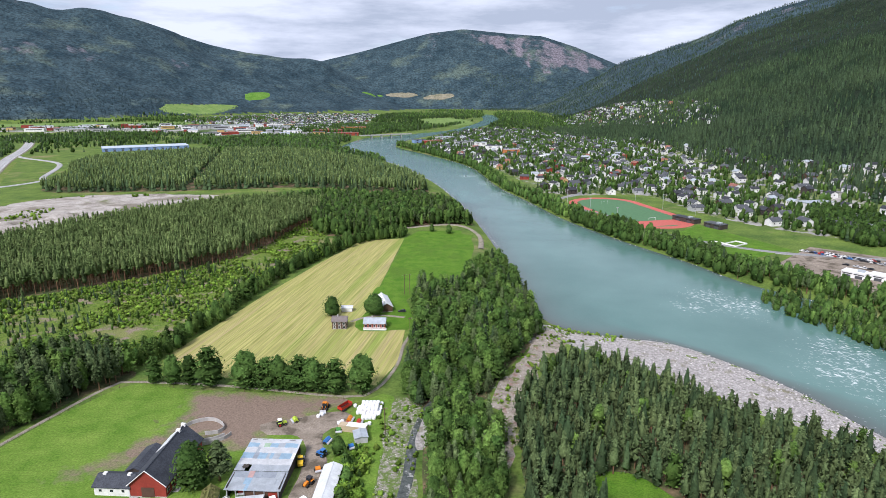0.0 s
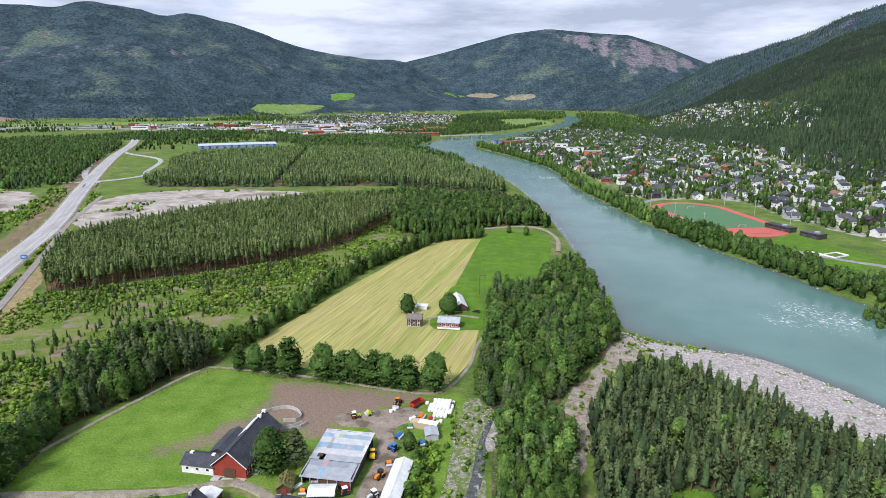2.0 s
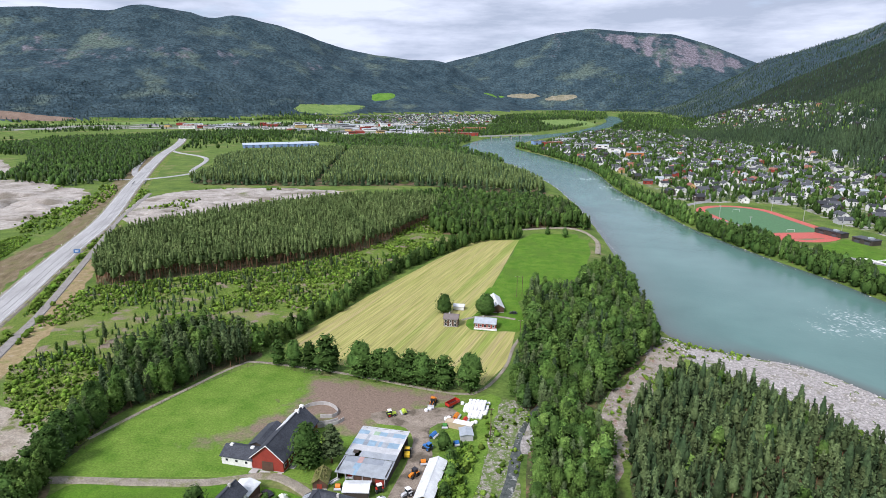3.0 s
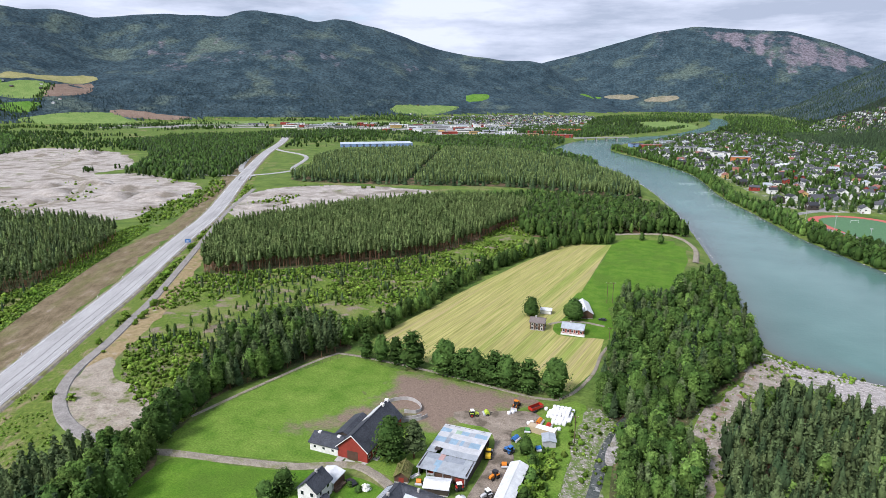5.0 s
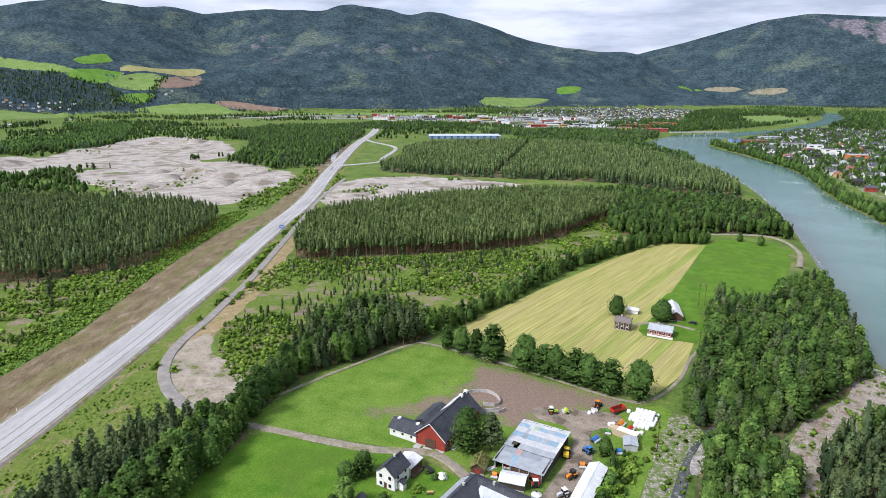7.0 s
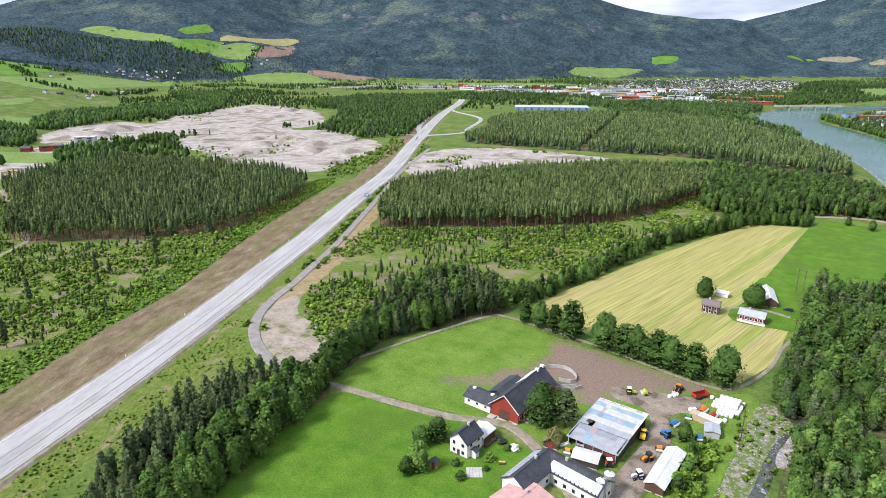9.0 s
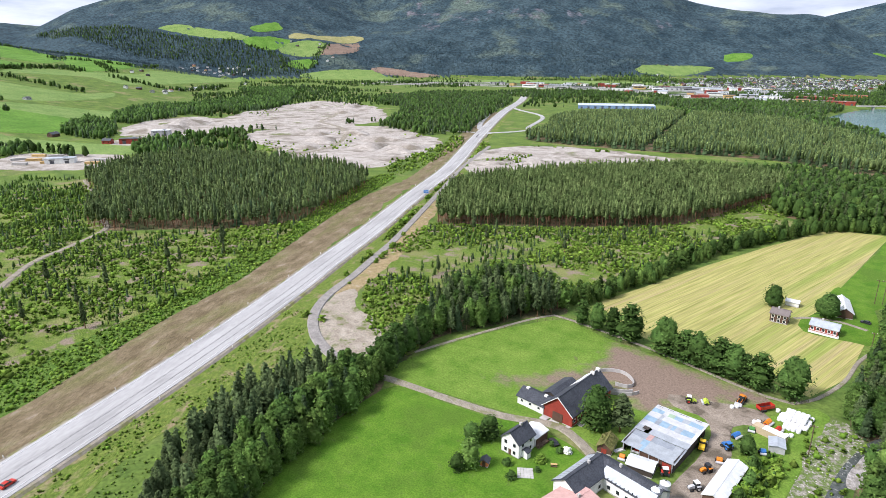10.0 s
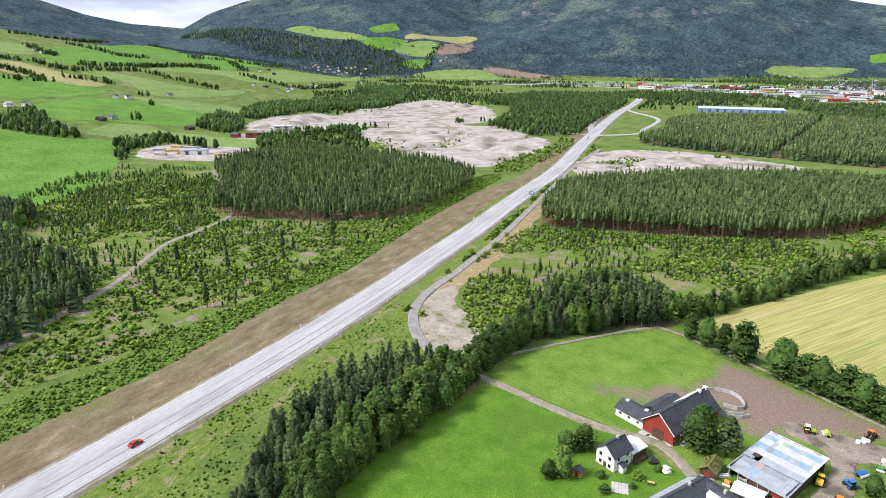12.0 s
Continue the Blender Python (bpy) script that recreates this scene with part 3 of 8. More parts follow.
drape("clearing_east", [(-160, 165), (-195, 176), (-229, 205), (-265, 262), (-286, 325), (-240, 356), (-170, 418), (-140, 470), (-122, 575), (-95, 520), (-110, 440), (-125, 340), (-140, 285), (-150, 250), (-168, 200)], M["scrub"], "felled clearing grown over with young birch", "clearing", 8.0, 0.05)
drape("clearing_west", [(-262, -20), (-262, 40), (-275, 93), (-300, 170), (-338, 238), (-380, 290), (-372, 258), (-397, 214), (-440, 168), (-470, 175), (-560, 250), (-640, 230), (-640, 120), (-560, 40), (-470, 0), (-330, -40)], M["scrub"], "felled clearing with scrub and tracks", "clearing", 8.0, 0.05)
BANK_TOP = [(-217, -20), (-228, 16), (-234, 35), (-242, 57), (-256, 86), (-273, 121), (-290, 165), (-305, 194), (-325, 228), (-344, 262), (-387, 345), (-435, 440), (-452, 430), (-415, 340), (-349, 244), (-324, 183), (-293, 130), (-282, 96), (-270, 65), (-257, 38), (-250, 10), (-244, -20)]
drape("west_scrub_bank", BANK_TOP, M["lush"], "lush green bank above the highway cutting", "verge", 8.0, 0.12)
drape("west_verge", [(-186, -20), (-199, 20), (-222, 75), (-244, 125), (-266, 175), (-290, 222), (-340, 315), (-440, 510), (-452, 538), (-437, 500), (-388, 345), (-345, 262), (-326, 228), (-306, 194), (-291, 165), (-274, 121), (-257, 86), (-243, 57), (-235, 35), (-229, 16), (-219, -20)], M["bank"], "bare brown cutting along the highway", "verge", 5.0, 0.1, jitter=5.0)
drape("east_verge", [(-160, -30), (-174, 5), (-190, 45), (-205, 84), (-223, 126), (-245, 175), (-266, 220), (-300, 290), (-385, 455), (-410, 500), (-386, 470), (-322, 352), (-280, 278), (-247, 215), (-234, 180), (-215, 160), (-198, 140), (-190, 100), (-180, 60), (-160, 30), (-140, 0)], M["verge"], "lush grass verge of the highway", "verge", 8.0, 0.08)
drape("dry_bank", [(-380, 460), (-325, 361), (-281, 281), (-264, 246), (-249, 215), (-239, 193), (-233, 190), (-228, 196), (-238, 221), (-252, 252), (-268, 283), (-303, 346), (-364, 462)], M["dry"], "dry ochre bank beside the gravel track", "verge", 5.0, 0.1, jitter=3.0)
drape("sand_cut", [(-234, 203), (-214, 188), (-193, 179), (-172, 167), (-165, 156), (-168, 147), (-187, 148), (-208, 157), (-220, 168), (-232, 184)], M["sand"], "pale eroded sand cutting by the track", "sand", 4.0, 0.12, jitter=3.0)
SAND_PIT = [(-835, 520), (-864, 612), (-762, 735), (-640, 700), (-544, 640), (-489, 452), (-540, 430), (-616, 430), (-690, 470)]
drape("sand_pit", SAND_PIT, M["pit"], "large open gravel pit of pale sand", "gravel pit", 12.0, 0.4, jitter=12.0)
FAR_PIT = [(-1160, 748), (-1293, 1027), (-1055, 1000), (-826, 800), (-870, 690), (-960, 650)]
drape("far_pit", FAR_PIT, M["pit"], "upper terrace of the gravel pit", "gravel pit", 14.0, 0.4, jitter=12.0)
WORKS = [(-930, 400), (-1046, 431), (-1146, 519), (-1160, 620), (-1092, 638), (-1180, 760), (-960, 660), (-880, 556), (-870, 470)]
drape("works_flat", WORKS, M["pit"], "pale working floor of the gravel works", "gravel pit", 12.0, 0.35, jitter=10.0)
PIT_BENCH = [(-790, 700), (-905, 760), (-985, 790), (-1010, 700), (-960, 610), (-880, 590), (-830, 620)]
drape("pit_bench", PIT_BENCH, M["pit"], "pale bench between the gravel workings", "gravel pit", 12.0, 0.35, jitter=12.0)
drape("gravel_flat", [(-412, 520), (-470, 640), (-435, 715), (-340, 735), (-262, 725), (-300, 650), (-315, 560), (-362, 505)], M["pit"], "pale gravel flat between the plantations", "gravel flat", 10.0, 0.35, jitter=9.0)
drape("town_strip_field", [(-1900, 2150), (-1500, 2420), (-1000, 2560), (-820, 2400), (-1050, 2330), (-1500, 2200), (-1850, 2000)], M["hay"], "long green strip field before the mountain", "field", 40.0, 1.0)
drape("town_ground", [(-1950, 1950), (-1850, 1700), (-1500, 1860), (-1000, 1980), (-600, 1750), (-250, 1800), (-250, 2500), (-500, 2700), (-1000, 2300), (-1600, 2150)], M["estate"], "grey industrial yards and streets", "yard", 40.0, 0.5, jitter=25)
drape("sports_field", [(206, 524), (245, 562), (280, 470), (222, 436)], M["meadow"], "green grass sports pitch", "sports field", 8.0, 0.35, smooth_edge=False)
drape("parking_ground", [(249, 430), (300, 478), (345, 440), (300, 360), (258, 366)], M["yard"], "gravel car park by the river", "car park", 8.0, 0.4, smooth_edge=False)
drape("small_field", [(-300, 1130), (-210, 1130), (-170, 1060), (-250, 1040), (-330, 1080)], M["meadow"], "small green field among the trees", "field", 12.0, 0.4)
drape("far_river_field", [(-95, 2750), (60, 2900), (140, 2500), (60, 2250), (-30, 2350)], M["hay"], "bright field by the river bend", "field", 25.0, 0.6)

# ---- roads ----
HIGHWAY = [(-164, -60), (-181, -10), (-188, 10), (-201, 45), (-216, 84), (-234, 127), (-256, 175), (-278, 220), (-309, 285), (-341, 347), (-381, 426), (-432, 526), (-565, 750), (-752, 1080), (-900, 1370), (-1090, 1700), (-1160, 1880), (-1120, 2010), (-1000, 2080)]
strip("highway_shoulder", HIGHWAY, 20.6, M["shoulder"], "gravel shoulder of the highway", "road", 0.72, shoulder=1.2)
strip("highway", HIGHWAY, 17.6, M["asphalt"], "pale two-lane highway with worn lanes", "road", 0.9, shoulder=0.5)
strip("upper_verge", HIGHWAY[10:14], 17, M["bank"], "dry brown verge of the upper highway", "verge", 0.14, offset=-20.5)
strip("upper_verge", HIGHWAY[10:14], 9, M["verge"], "grassy verge of the upper highway", "verge", 0.14, offset=15.5)
for offset, wide, words in ((-0.3, 0.8, "dark centre seam of the highway"), (3.8, 0.5, "dark lane seam of the highway")):
    strip("highway_seam", HIGHWAY, wide, M["seam"], words, "road marking", 1.0, offset=offset, shoulder=0.0)
for offset in (-7.4, 7.2):
    strip("highway_edge", HIGHWAY, 0.22, M["paint"], "white edge line of the highway", "road marking", 0.99, offset=offset, shoulder=0.0)
TRACK = [(-160, 145), (-170, 144), (-178, 145), (-190, 147.5), (-204, 153), (-219, 163.5), (-231, 177), (-240, 193), (-249, 215), (-264, 246), (-281, 281), (-325, 361), (-377, 453), (-415, 520), (-446, 585), (-486, 668)]
strip("gravel_path", TRACK, 4.6, M["track"], "grey gravel track winding beside the highway", "track", 0.5, shoulder=0.6)
strip("farm_lane", [(-160, 145), (-151, 147.5), (-126, 151), (-104, 155), (-90, 161), (-82, 161), (-72, 156), (-64, 150), (-52, 140), (-46, 130)], 3.0, M["dirt_road"], "gravel farm lane", "lane", 0.4, shoulder=0.5)
strip("field_lane", [(-160, 170), (-150, 203), (-138, 236), (-128, 241.5), (-84, 237), (-38, 228), (-26, 234), (-18.5, 257), (-16.5, 281), (-12, 300)], 1.4, M["dirt_road"], "gravel lane along the field", "lane", 0.2, shoulder=0.3)
strip("river_lane", [(-30, 545), (5, 560), (24, 552), (36, 520), (34, 470)], 3.2, M["dirt_road"], "gravel lane by the river", "lane", 0.55)
strip("forest_track", [(-655, 228), (-560, 200), (-491, 178), (-456, 166), (-430, 133), (-411, 105), (-358, 65), (-330, 36), (-300, 4), (-285, -30)], 3.4, M["dirt_road"], "pale forest track through the clearing", "track", 0.5)
strip("slip_road", [(-560, 770), (-640, 850), (-790, 1092), (-960, 1380), (-1075, 1570), (-1140, 1720)], 8, M["asphalt"], "pale slip road of the interchange", "road", 0.9)
strip("side_road", [(-700, 745), (-640, 765), (-573, 785), (-545, 850), (-567, 890), (-643, 1057), (-760, 1150), (-800, 1190)], 7, M["asphalt"], "pale side road under the highway", "road", 0.6)


# ---- trees ----
def leaf_cloud(rng, n, size, height, envelope, low, lumps=14, droop=0.0):
    """n leafy tufts gathered in lumps over a crown: triangles that face out of their lump and up."""
    u0 = (np.arange(lumps) + rng.random(lumps)) / lumps
    a0 = np.arange(lumps) * 2.4 + rng.random(lumps)
    r0 = envelope(u0)
    core = np.stack([0.62 * r0 * np.cos(a0), 0.62 * r0 * np.sin(a0), (low + (1 - low) * u0) * height], 1)
    k = rng.integers(0, lumps, n)
    d = rng.normal(0, 1, (n, 3))
    d /= np.linalg.norm(d, axis=1)[:, None]
    d[:, 2] = np.abs(d[:, 2]) * 0.9 - 0.25
    reach = (0.55 * r0[k] + 0.05 * height * 0.3) * (0.55 + 0.5 * rng.random(n))
    c = core[k] + d * reach[:, None] * np.array([1, 1, 0.8])
    c[:, 2] -= droop * np.hypot(c[:, 0], c[:, 1])
    out = d + np.array([0, 0, 0.6]) + rng.normal(0, 0.28, (n, 3))
    out /= np.linalg.norm(out, axis=1)[:, None]
    t1 = np.cross(out, rng.normal(0, 1, (n, 3)))
    t1 /= np.linalg.norm(t1, axis=1)[:, None] + 1e-9
    t2 = np.cross(out, t1)
    s = size * (0.6 + 0.8 * rng.random(n))[:, None]
    j = rng.normal(0, 0.25, (n, 3, 1))
    v = np.stack([c + s * (t1 * (1 + j[:, 0]) - 0.5 * t2), c + s * (-t1 * (1 + j[:, 1]) - 0.5 * t2), c + s * t2 * (1.1 + j[:, 2])], 1)
    return v.reshape(-1, 3), np.arange(3 * n).reshape(-1, 3)


def stem(points, sides=5):
    """A tapered stem through (x, y, z, radius)."""
    v, t = [], []
    for x, y, z, r in points:
        for k in range(sides):
            a = 2 * np.pi * k / sides
            v.append((x + r * np.cos(a), y + r * np.sin(a), z))
    for i in range(len(points) - 1):
        for k in range(sides):
            a, b = i * sides + k, i * sides + (k + 1) % sides
            t += [(a, b, a + sides), (b, b + sides, a + sides)]
    return np.array(v), np.array(t)


def join(chunks):
    v, t, at = [], [], 0
    for a, b in chunks:
        v.append(a)
        t.append(b + at)
        at += len(a)
    return np.concatenate(v), np.concatenate(t)


def crown_core(rng, height, envelope, low, rings, sides, fill=0.82):
    """The dense inside of a crown: an uneven closed lump that follows its outline."""
    v = [(0, 0, height * (low - 0.02))]
    for i in range(rings):
        u = (i + 0.35 + 0.3 * rng.random()) / rings
        r = float(envelope(np.array([u]))[0]) * fill
        a0 = rng.random() * 6.28
        for k in range(sides):
            a = a0 + 2 * np.pi * k / sides
            q = r * rng.uniform(0.72, 1.22)
            v.append((q * np.cos(a), q * np.sin(a), height * (low + (1 - low) * (u + rng.uniform(-0.08, 0.08)))))
    v.append((rng.normal(0, 0.01) * height, rng.normal(0, 0.01) * height, height * 0.985))
    t, last = [], len(v) - 1
    for k in range(sides):
        q = (k + 1) % sides
        t.append((0, 1 + q, 1 + k))
        for i in range(rings - 1):
            a, b = 1 + i * sides + k, 1 + i * sides + q
            t += [(a, b, a + sides), (b, b + sides, a + sides)]
        t.append((1 + (rings - 1) * sides + k, 1 + (rings - 1) * sides + q, last))
    return np.array(v, float), np.array(t)


def crown_of(rng, n, height, envelope, low, lumps, tuft, droop=0.0):
    """A dense core under a coat of small leafy tufts."""
    rings, sides = (6, 9) if n > 500 else (4, 7) if n > 100 else (3, 6) if n > 40 else (2, 5) if n > 13 else (2, 4)
    core = crown_core(rng, height, envelope, low, rings, sides, 0.80 if n > 40 else 0.95)
    count = n if n > 30 else max(3, n // 3)
    return join([core, leaf_cloud(rng, count, tuft * height, height, envelope, low, lumps, droop)])


def make_tree(kind, n, seed, height=12.0):
    """Crown and stem of one tree, as arrays, in metres."""
    rng = np.random.default_rng(seed)
    fine = 0 if n < 30 else 1 if n < 100 else 2 if n < 400 else 3
    if kind in ("spruce", "far", "hill") and n <= 70:
        # far conifers: ragged tiers of boughs round the stem
        low, wide, tiers = 0.04, 0.19, 2 if n < 12 else 3 if n < 40 else 7
        sides, bits = (4 if n < 10 else 5 if n < 20 else 6 if n < 40 else 7), []
        for i in range(tiers):
            z0 = height * (low + (1 - low) * i / tiers * 0.92)
            z1 = height * min(1.0, low + (1 - low) * (i + 1.55) / tiers)
            r = height * wide * (1 - 0.78 * i / tiers)
            a = np.arange(sides) * 2 * np.pi / sides + rng.random()
            rr = r * (rng.uniform(0.7, 1.25, sides) if n < 40 else np.where(np.arange(sides) % 2, 0.72, 1.15) * rng.uniform(0.75, 1.25, sides))
            rim = np.stack([rr * np.cos(a), rr * np.sin(a), z0 + height * rng.uniform(-0.035, 0.035, sides)], 1)
            v = np.concatenate([rim, [(rng.normal(0, 0.01 * height), rng.normal(0, 0.01 * height), z1)]])
            bits.append((v, np.array([(k, (k + 1) % sides, sides) for k in range(sides)])))
        crown = join(bits)
        trunk = stem([(0, 0, -0.3, height * 0.016), (0, 0, height * 0.6, height * 0.01)], 3)
    elif kind in ("pine", "stand"):
        # a rounded, narrowing crown over a bare stem
        env = lambda u: height * (0.118 if n < 100 else 0.165) * np.minimum(1, 0.55 + u / 0.3) * (1.04 - u) ** (0.7 if n < 100 else 0.62)
        crown = crown_of(rng, n, height, env, 0.42 if n < 100 else 0.24, (7, 14, 26, 40)[fine], (0.062, 0.036, 0.028, 0.021)[fine])
        trunk = stem([(0, 0, -0.3, height * 0.017), (0.1, 0, height * 0.5, height * 0.012), (0, 0.1, height * 0.95, height * 0.003)], 5 if n > 70 else 3)
    elif kind in ("spruce", "far"):
        env = lambda u: height * 0.19 * (1 - u) ** 0.85 + 0.1
        crown = crown_of(rng, n, height, env, 0.08, (6, 16, 30, 44)[fine], (0.06, 0.036, 0.028, 0.021)[fine], 0.30)
        trunk = stem([(0, 0, -0.3, height * 0.017), (0, 0, height * 0.9, height * 0.003)])
    elif kind == "bush":
        env = lambda u: height * 0.72 * np.sqrt(np.clip(1 - u * u, 0, 1))
        crown = crown_of(rng, n, height, env, 0.05, 6, 0.17 if n < 30 else 0.13 if n < 100 else 0.075)
        trunk = stem([(0, 0, -0.2, 0.06), (0, 0, height * 0.6, 0.03)], 3)
    else:
        wide = 0.30 if kind == "broad" else 0.215
        env = lambda u: height * wide * np.sin(np.pi * (0.12 + 0.83 * u)) ** 0.6 * (1.1 - 0.3 * u)
        crown = crown_of(rng, n, height, env, 0.06, (6, 18, 44, 84)[fine], (0.085, 0.046, 0.034, 0.023)[fine])
        limbs = [stem([(0, 0, -0.3, height * 0.022), (0.1, 0.1, height * 0.4, height * 0.014), (0, 0, height * 0.85, height * 0.004)])]
        if n > 60:
            for k in range(4):
                a = 1.6 * k + rng.random()
                d = height * wide * 0.7
                limbs.append(stem([(0, 0, height * (0.25 + 0.08 * k), height * 0.009), (d * math.cos(a), d * math.sin(a), height * (0.5 + 0.08 * k), height * 0.003)], 3))
        trunk = join(limbs)
    return crown, trunk


LEAF_OF = {"hill": "hill_spruce", "far": "hazed_needle", "pine": "needle", "stand": "stand_needle", "spruce": "spruce", "broad": "leaf", "birch": "birch_leaf", "bush": "scrub_leaf"}
BARK_OF = {"hill": "bark", "far": "bark", "pine": "pine_bark", "stand": "pine_bark", "spruce": "bark", "broad": "bark", "birch": "bark", "bush": "bark"}
PROTOS = {}


def proto(kind, n, k):
    if (kind, n, k) not in PROTOS:
        PROTOS[kind, n, k] = make_tree(kind, n, 100 * k + n + len(kind), 1.8 if kind == "bush" else 12.0)
    return PROTOS[kind, n, k]


def scatter(poly, spacing, seed, smooth_edge=True, thin=0.0, patch=30.0):
    """Uneven points over a plot of land."""
    rng = np.random.default_rng(seed)
    edge = spline(poly, spacing * 2) if smooth_edge else np.asarray(poly, float)
    (x0, y0), (x1, y1) = edge.min(0), edge.max(0)
    gx, gy = np.meshgrid(np.arange(x0, x1, spacing), np.arange(y0, y1, spacing))
    gx = gx.ravel() + rng.uniform(-0.45, 0.45, gx.size) * spacing
    gy = gy.ravel() + rng.uniform(-0.45, 0.45, gy.size) * spacing
    ok = inside(gx, gy, edge)
    if thin:
        ok &= fbm(gx, gy, patch, 3, seed + 70) > thin * 2 - 1
    return np.stack([gx[ok], gy[ok]], 1)


def grove(name, points, mix, heights, tufts, label, category, seed, sink=0.0):
    """Many trees that nobody could count, as one object."""
    rng = np.random.default_rng(seed)
    kinds = list(mix)
    weights = np.array([mix[k] for k in kinds], float)
    pick = rng.choice(len(kinds), len(points), p=weights / weights.sum())
    variant = rng.integers(0, 3, len(points))
    base = terrain(points[:, 0], points[:, 1]) - sink
    scale = heights[0] + (heights[1] - heights[0]) * rng.random(len(points)) ** (1.8 if "bush" in mix else 1.0)
    turn = rng.random(len(points)) * 2 * np.pi
    tint = rng.random(len(points))
    mats, slot, V, T, I, F, at = [], {}, [], [], [], [], 0
    for ki, kind in enumerate(kinds):
        for m in (LEAF_OF[kind], BARK_OF[kind]):
            if m not in slot:
                slot[m] = len(mats)
                mats.append(M[m])
        unit = 1.8 if kind == "bush" else 12.0
        for k in range(3):
            sel = np.where((pick == ki) & (variant == k))[0]
            if not len(sel):
                continue
            crown, trunk = proto(kind, tufts, k)
            bits = [(crown, LEAF_OF[kind])] + ([(trunk, BARK_OF[kind])] if tufts >= 30 and kind != "bush" else [])
            for (v, t), m in bits:
                s = (scale[sel] / unit)[:, None]
                c, n = np.cos(turn[sel])[:, None], np.sin(turn[sel])[:, None]
                wide = s * rng.uniform(0.85, 1.2, len(sel))[:, None]
                x = points[sel, 0][:, None] + wide * (c * v[:, 0] - n * v[:, 1])
                y = points[sel, 1][:, None] + wide * (n * v[:, 0] + c * v[:, 1])
                z = base[sel][:, None] + s * v[:, 2]
                V.append(np.stack([x, y, z], -1).reshape(-1, 3))
                T.append((t[None] + (np.arange(len(sel)) * len(v))[:, None, None]).reshape(-1, 3) + at)
                I.append(np.full(len(sel) * len(t), slot[m]))
                F.append(np.repeat(tint[sel], len(v)))
                at += len(sel) * len(v)
    me = mesh(name, np.concatenate(V), np.concatenate(T), mats, np.concatenate(I), True, {"tree": np.concatenate(F)})
    return tagged(new(name, me), label, category, kind="stuff")


TREE_WORDS = {"pine": "dark green pine with a reddish trunk", "spruce": "narrow dark spruce in the wood", "birch": "slender leafy birch in the wood", "broad": "round broadleaf tree in the wood"}
SINGLE = {}


def near_wood(name, points, mix, heights, tufts, label, category, seed):
    """A wood whose nearest trees stand as things of their own; those behind are one object."""
    rng = np.random.default_rng(seed + 500)
    d = np.hypot(points[:, 0], points[:, 1])
    points = points[np.argsort(d)]
    k = min(len(points), 48)
    kinds = list(mix)
    w = np.array([mix[q] for q in kinds], float)
    for (x, y), z in zip(points[:k], terrain(points[:k, 0], points[:k, 1])):
        kind, v = str(rng.choice(kinds, p=w / w.sum())), int(rng.integers(0, 3))
        h = float(rng.uniform(*heights)) / 12.0
        m = pose(float(x), float(y), float(z), 0, 0, float(rng.uniform(0, 360))) @ Matrix.Diagonal((h * float(rng.uniform(0.9, 1.15)), h * float(rng.uniform(0.9, 1.15)), h, 1))
        if (kind, v) not in SINGLE:
            ob = tagged(new("tree"), TREE_WORDS[kind], "tree", "trees of the near woods")
            (cv, ct), (tv, tt) = proto(kind, 1000, v)
            for part_name, vv, tt2, mm in (("crown", cv, ct, LEAF_OF[kind]), ("trunk", tv, tt, BARK_OF[kind])):
                c = new(part_name, mesh(part_name, vv, tt2, [M[mm]], None, True, {"tree": np.full(len(vv), 0.2 + 0.3 * v)}))
                c.parent = ob
            SINGLE[kind, v] = ob
            ob.matrix_basis = m
        else:
            copy_thing(SINGLE[kind, v], m)
    if len(points) > k:
        grove(name, points[k:], mix, heights, tufts, label, category, seed)


def clear_of(points, line, gap):
    return points[away(points[:, 0], points[:, 1], line, False) > gap]


PLANTATION = [(-284, 330), (-248, 354), (-201, 388), (-147, 448), (-118, 578), (-125, 640), (-200, 645), (-262, 600), (-318, 515), (-345, 430)]
PLANTATION_FAR = [(-480, 755), (-308, 765), (-162, 790), (-20, 735), (-30, 860), (-90, 990), (-170, 1120), (-250, 1215), (-350, 1250), (-480, 1225), (-590, 1120), (-580, 990), (-510, 850)]
WEST_WOOD = [(-470, 160), (-423, 194), (-391, 222), (-369, 258), (-378, 305), (-430, 395), (-500, 420), (-580, 400), (-700, 350), (-660, 235), (-560, 205)]
RIVER_WOOD = [(-12, 358), (9, 360), (29, 405), (45, 425), (49, 385), (53, 325), (50, 290), (33, 257), (22, 235), (14, 221), (-11, 221), (-13, 255), (-11, 303)]
ISLE_WOOD = [(-1, 217), (14, 214), (22, 204), (23, 188), (19, 160), (10, 130), (-5, 130), (-4, 163), (-5, 188)]
EAST_PINES = [(42, 236), (50, 252), (60, 257), (74, 251), (93, 237), (111, 214), (127, 196), (146, 177), (168, 145), (120, 110), (60, 115), (30, 130), (27, 165), (29, 195), (31, 218)]
GLADE = [(48, 172), (60, 176), (72, 164), (80, 142), (50, 142)]
PADDOCK_WOOD = [(-162, 150), (-166, 170), (-171, 190), (-183, 210), (-182, 236), (-175, 260), (-157, 257), (-138, 254), (-131, 247), (-136, 240), (-147, 222), (-154, 203), (-161, 186), (-160, 166), (-157, 152)]
LOW_WOOD = [(-122, 48), (-132, 40), (-150, 52), (-166, 70), (-176, 90), (-178, 110), (-174, 126), (-166, 137), (-158, 146), (-152, 145), (-147, 133), (-144, 113), (-139, 96), (-136, 81), (-128, 66)]
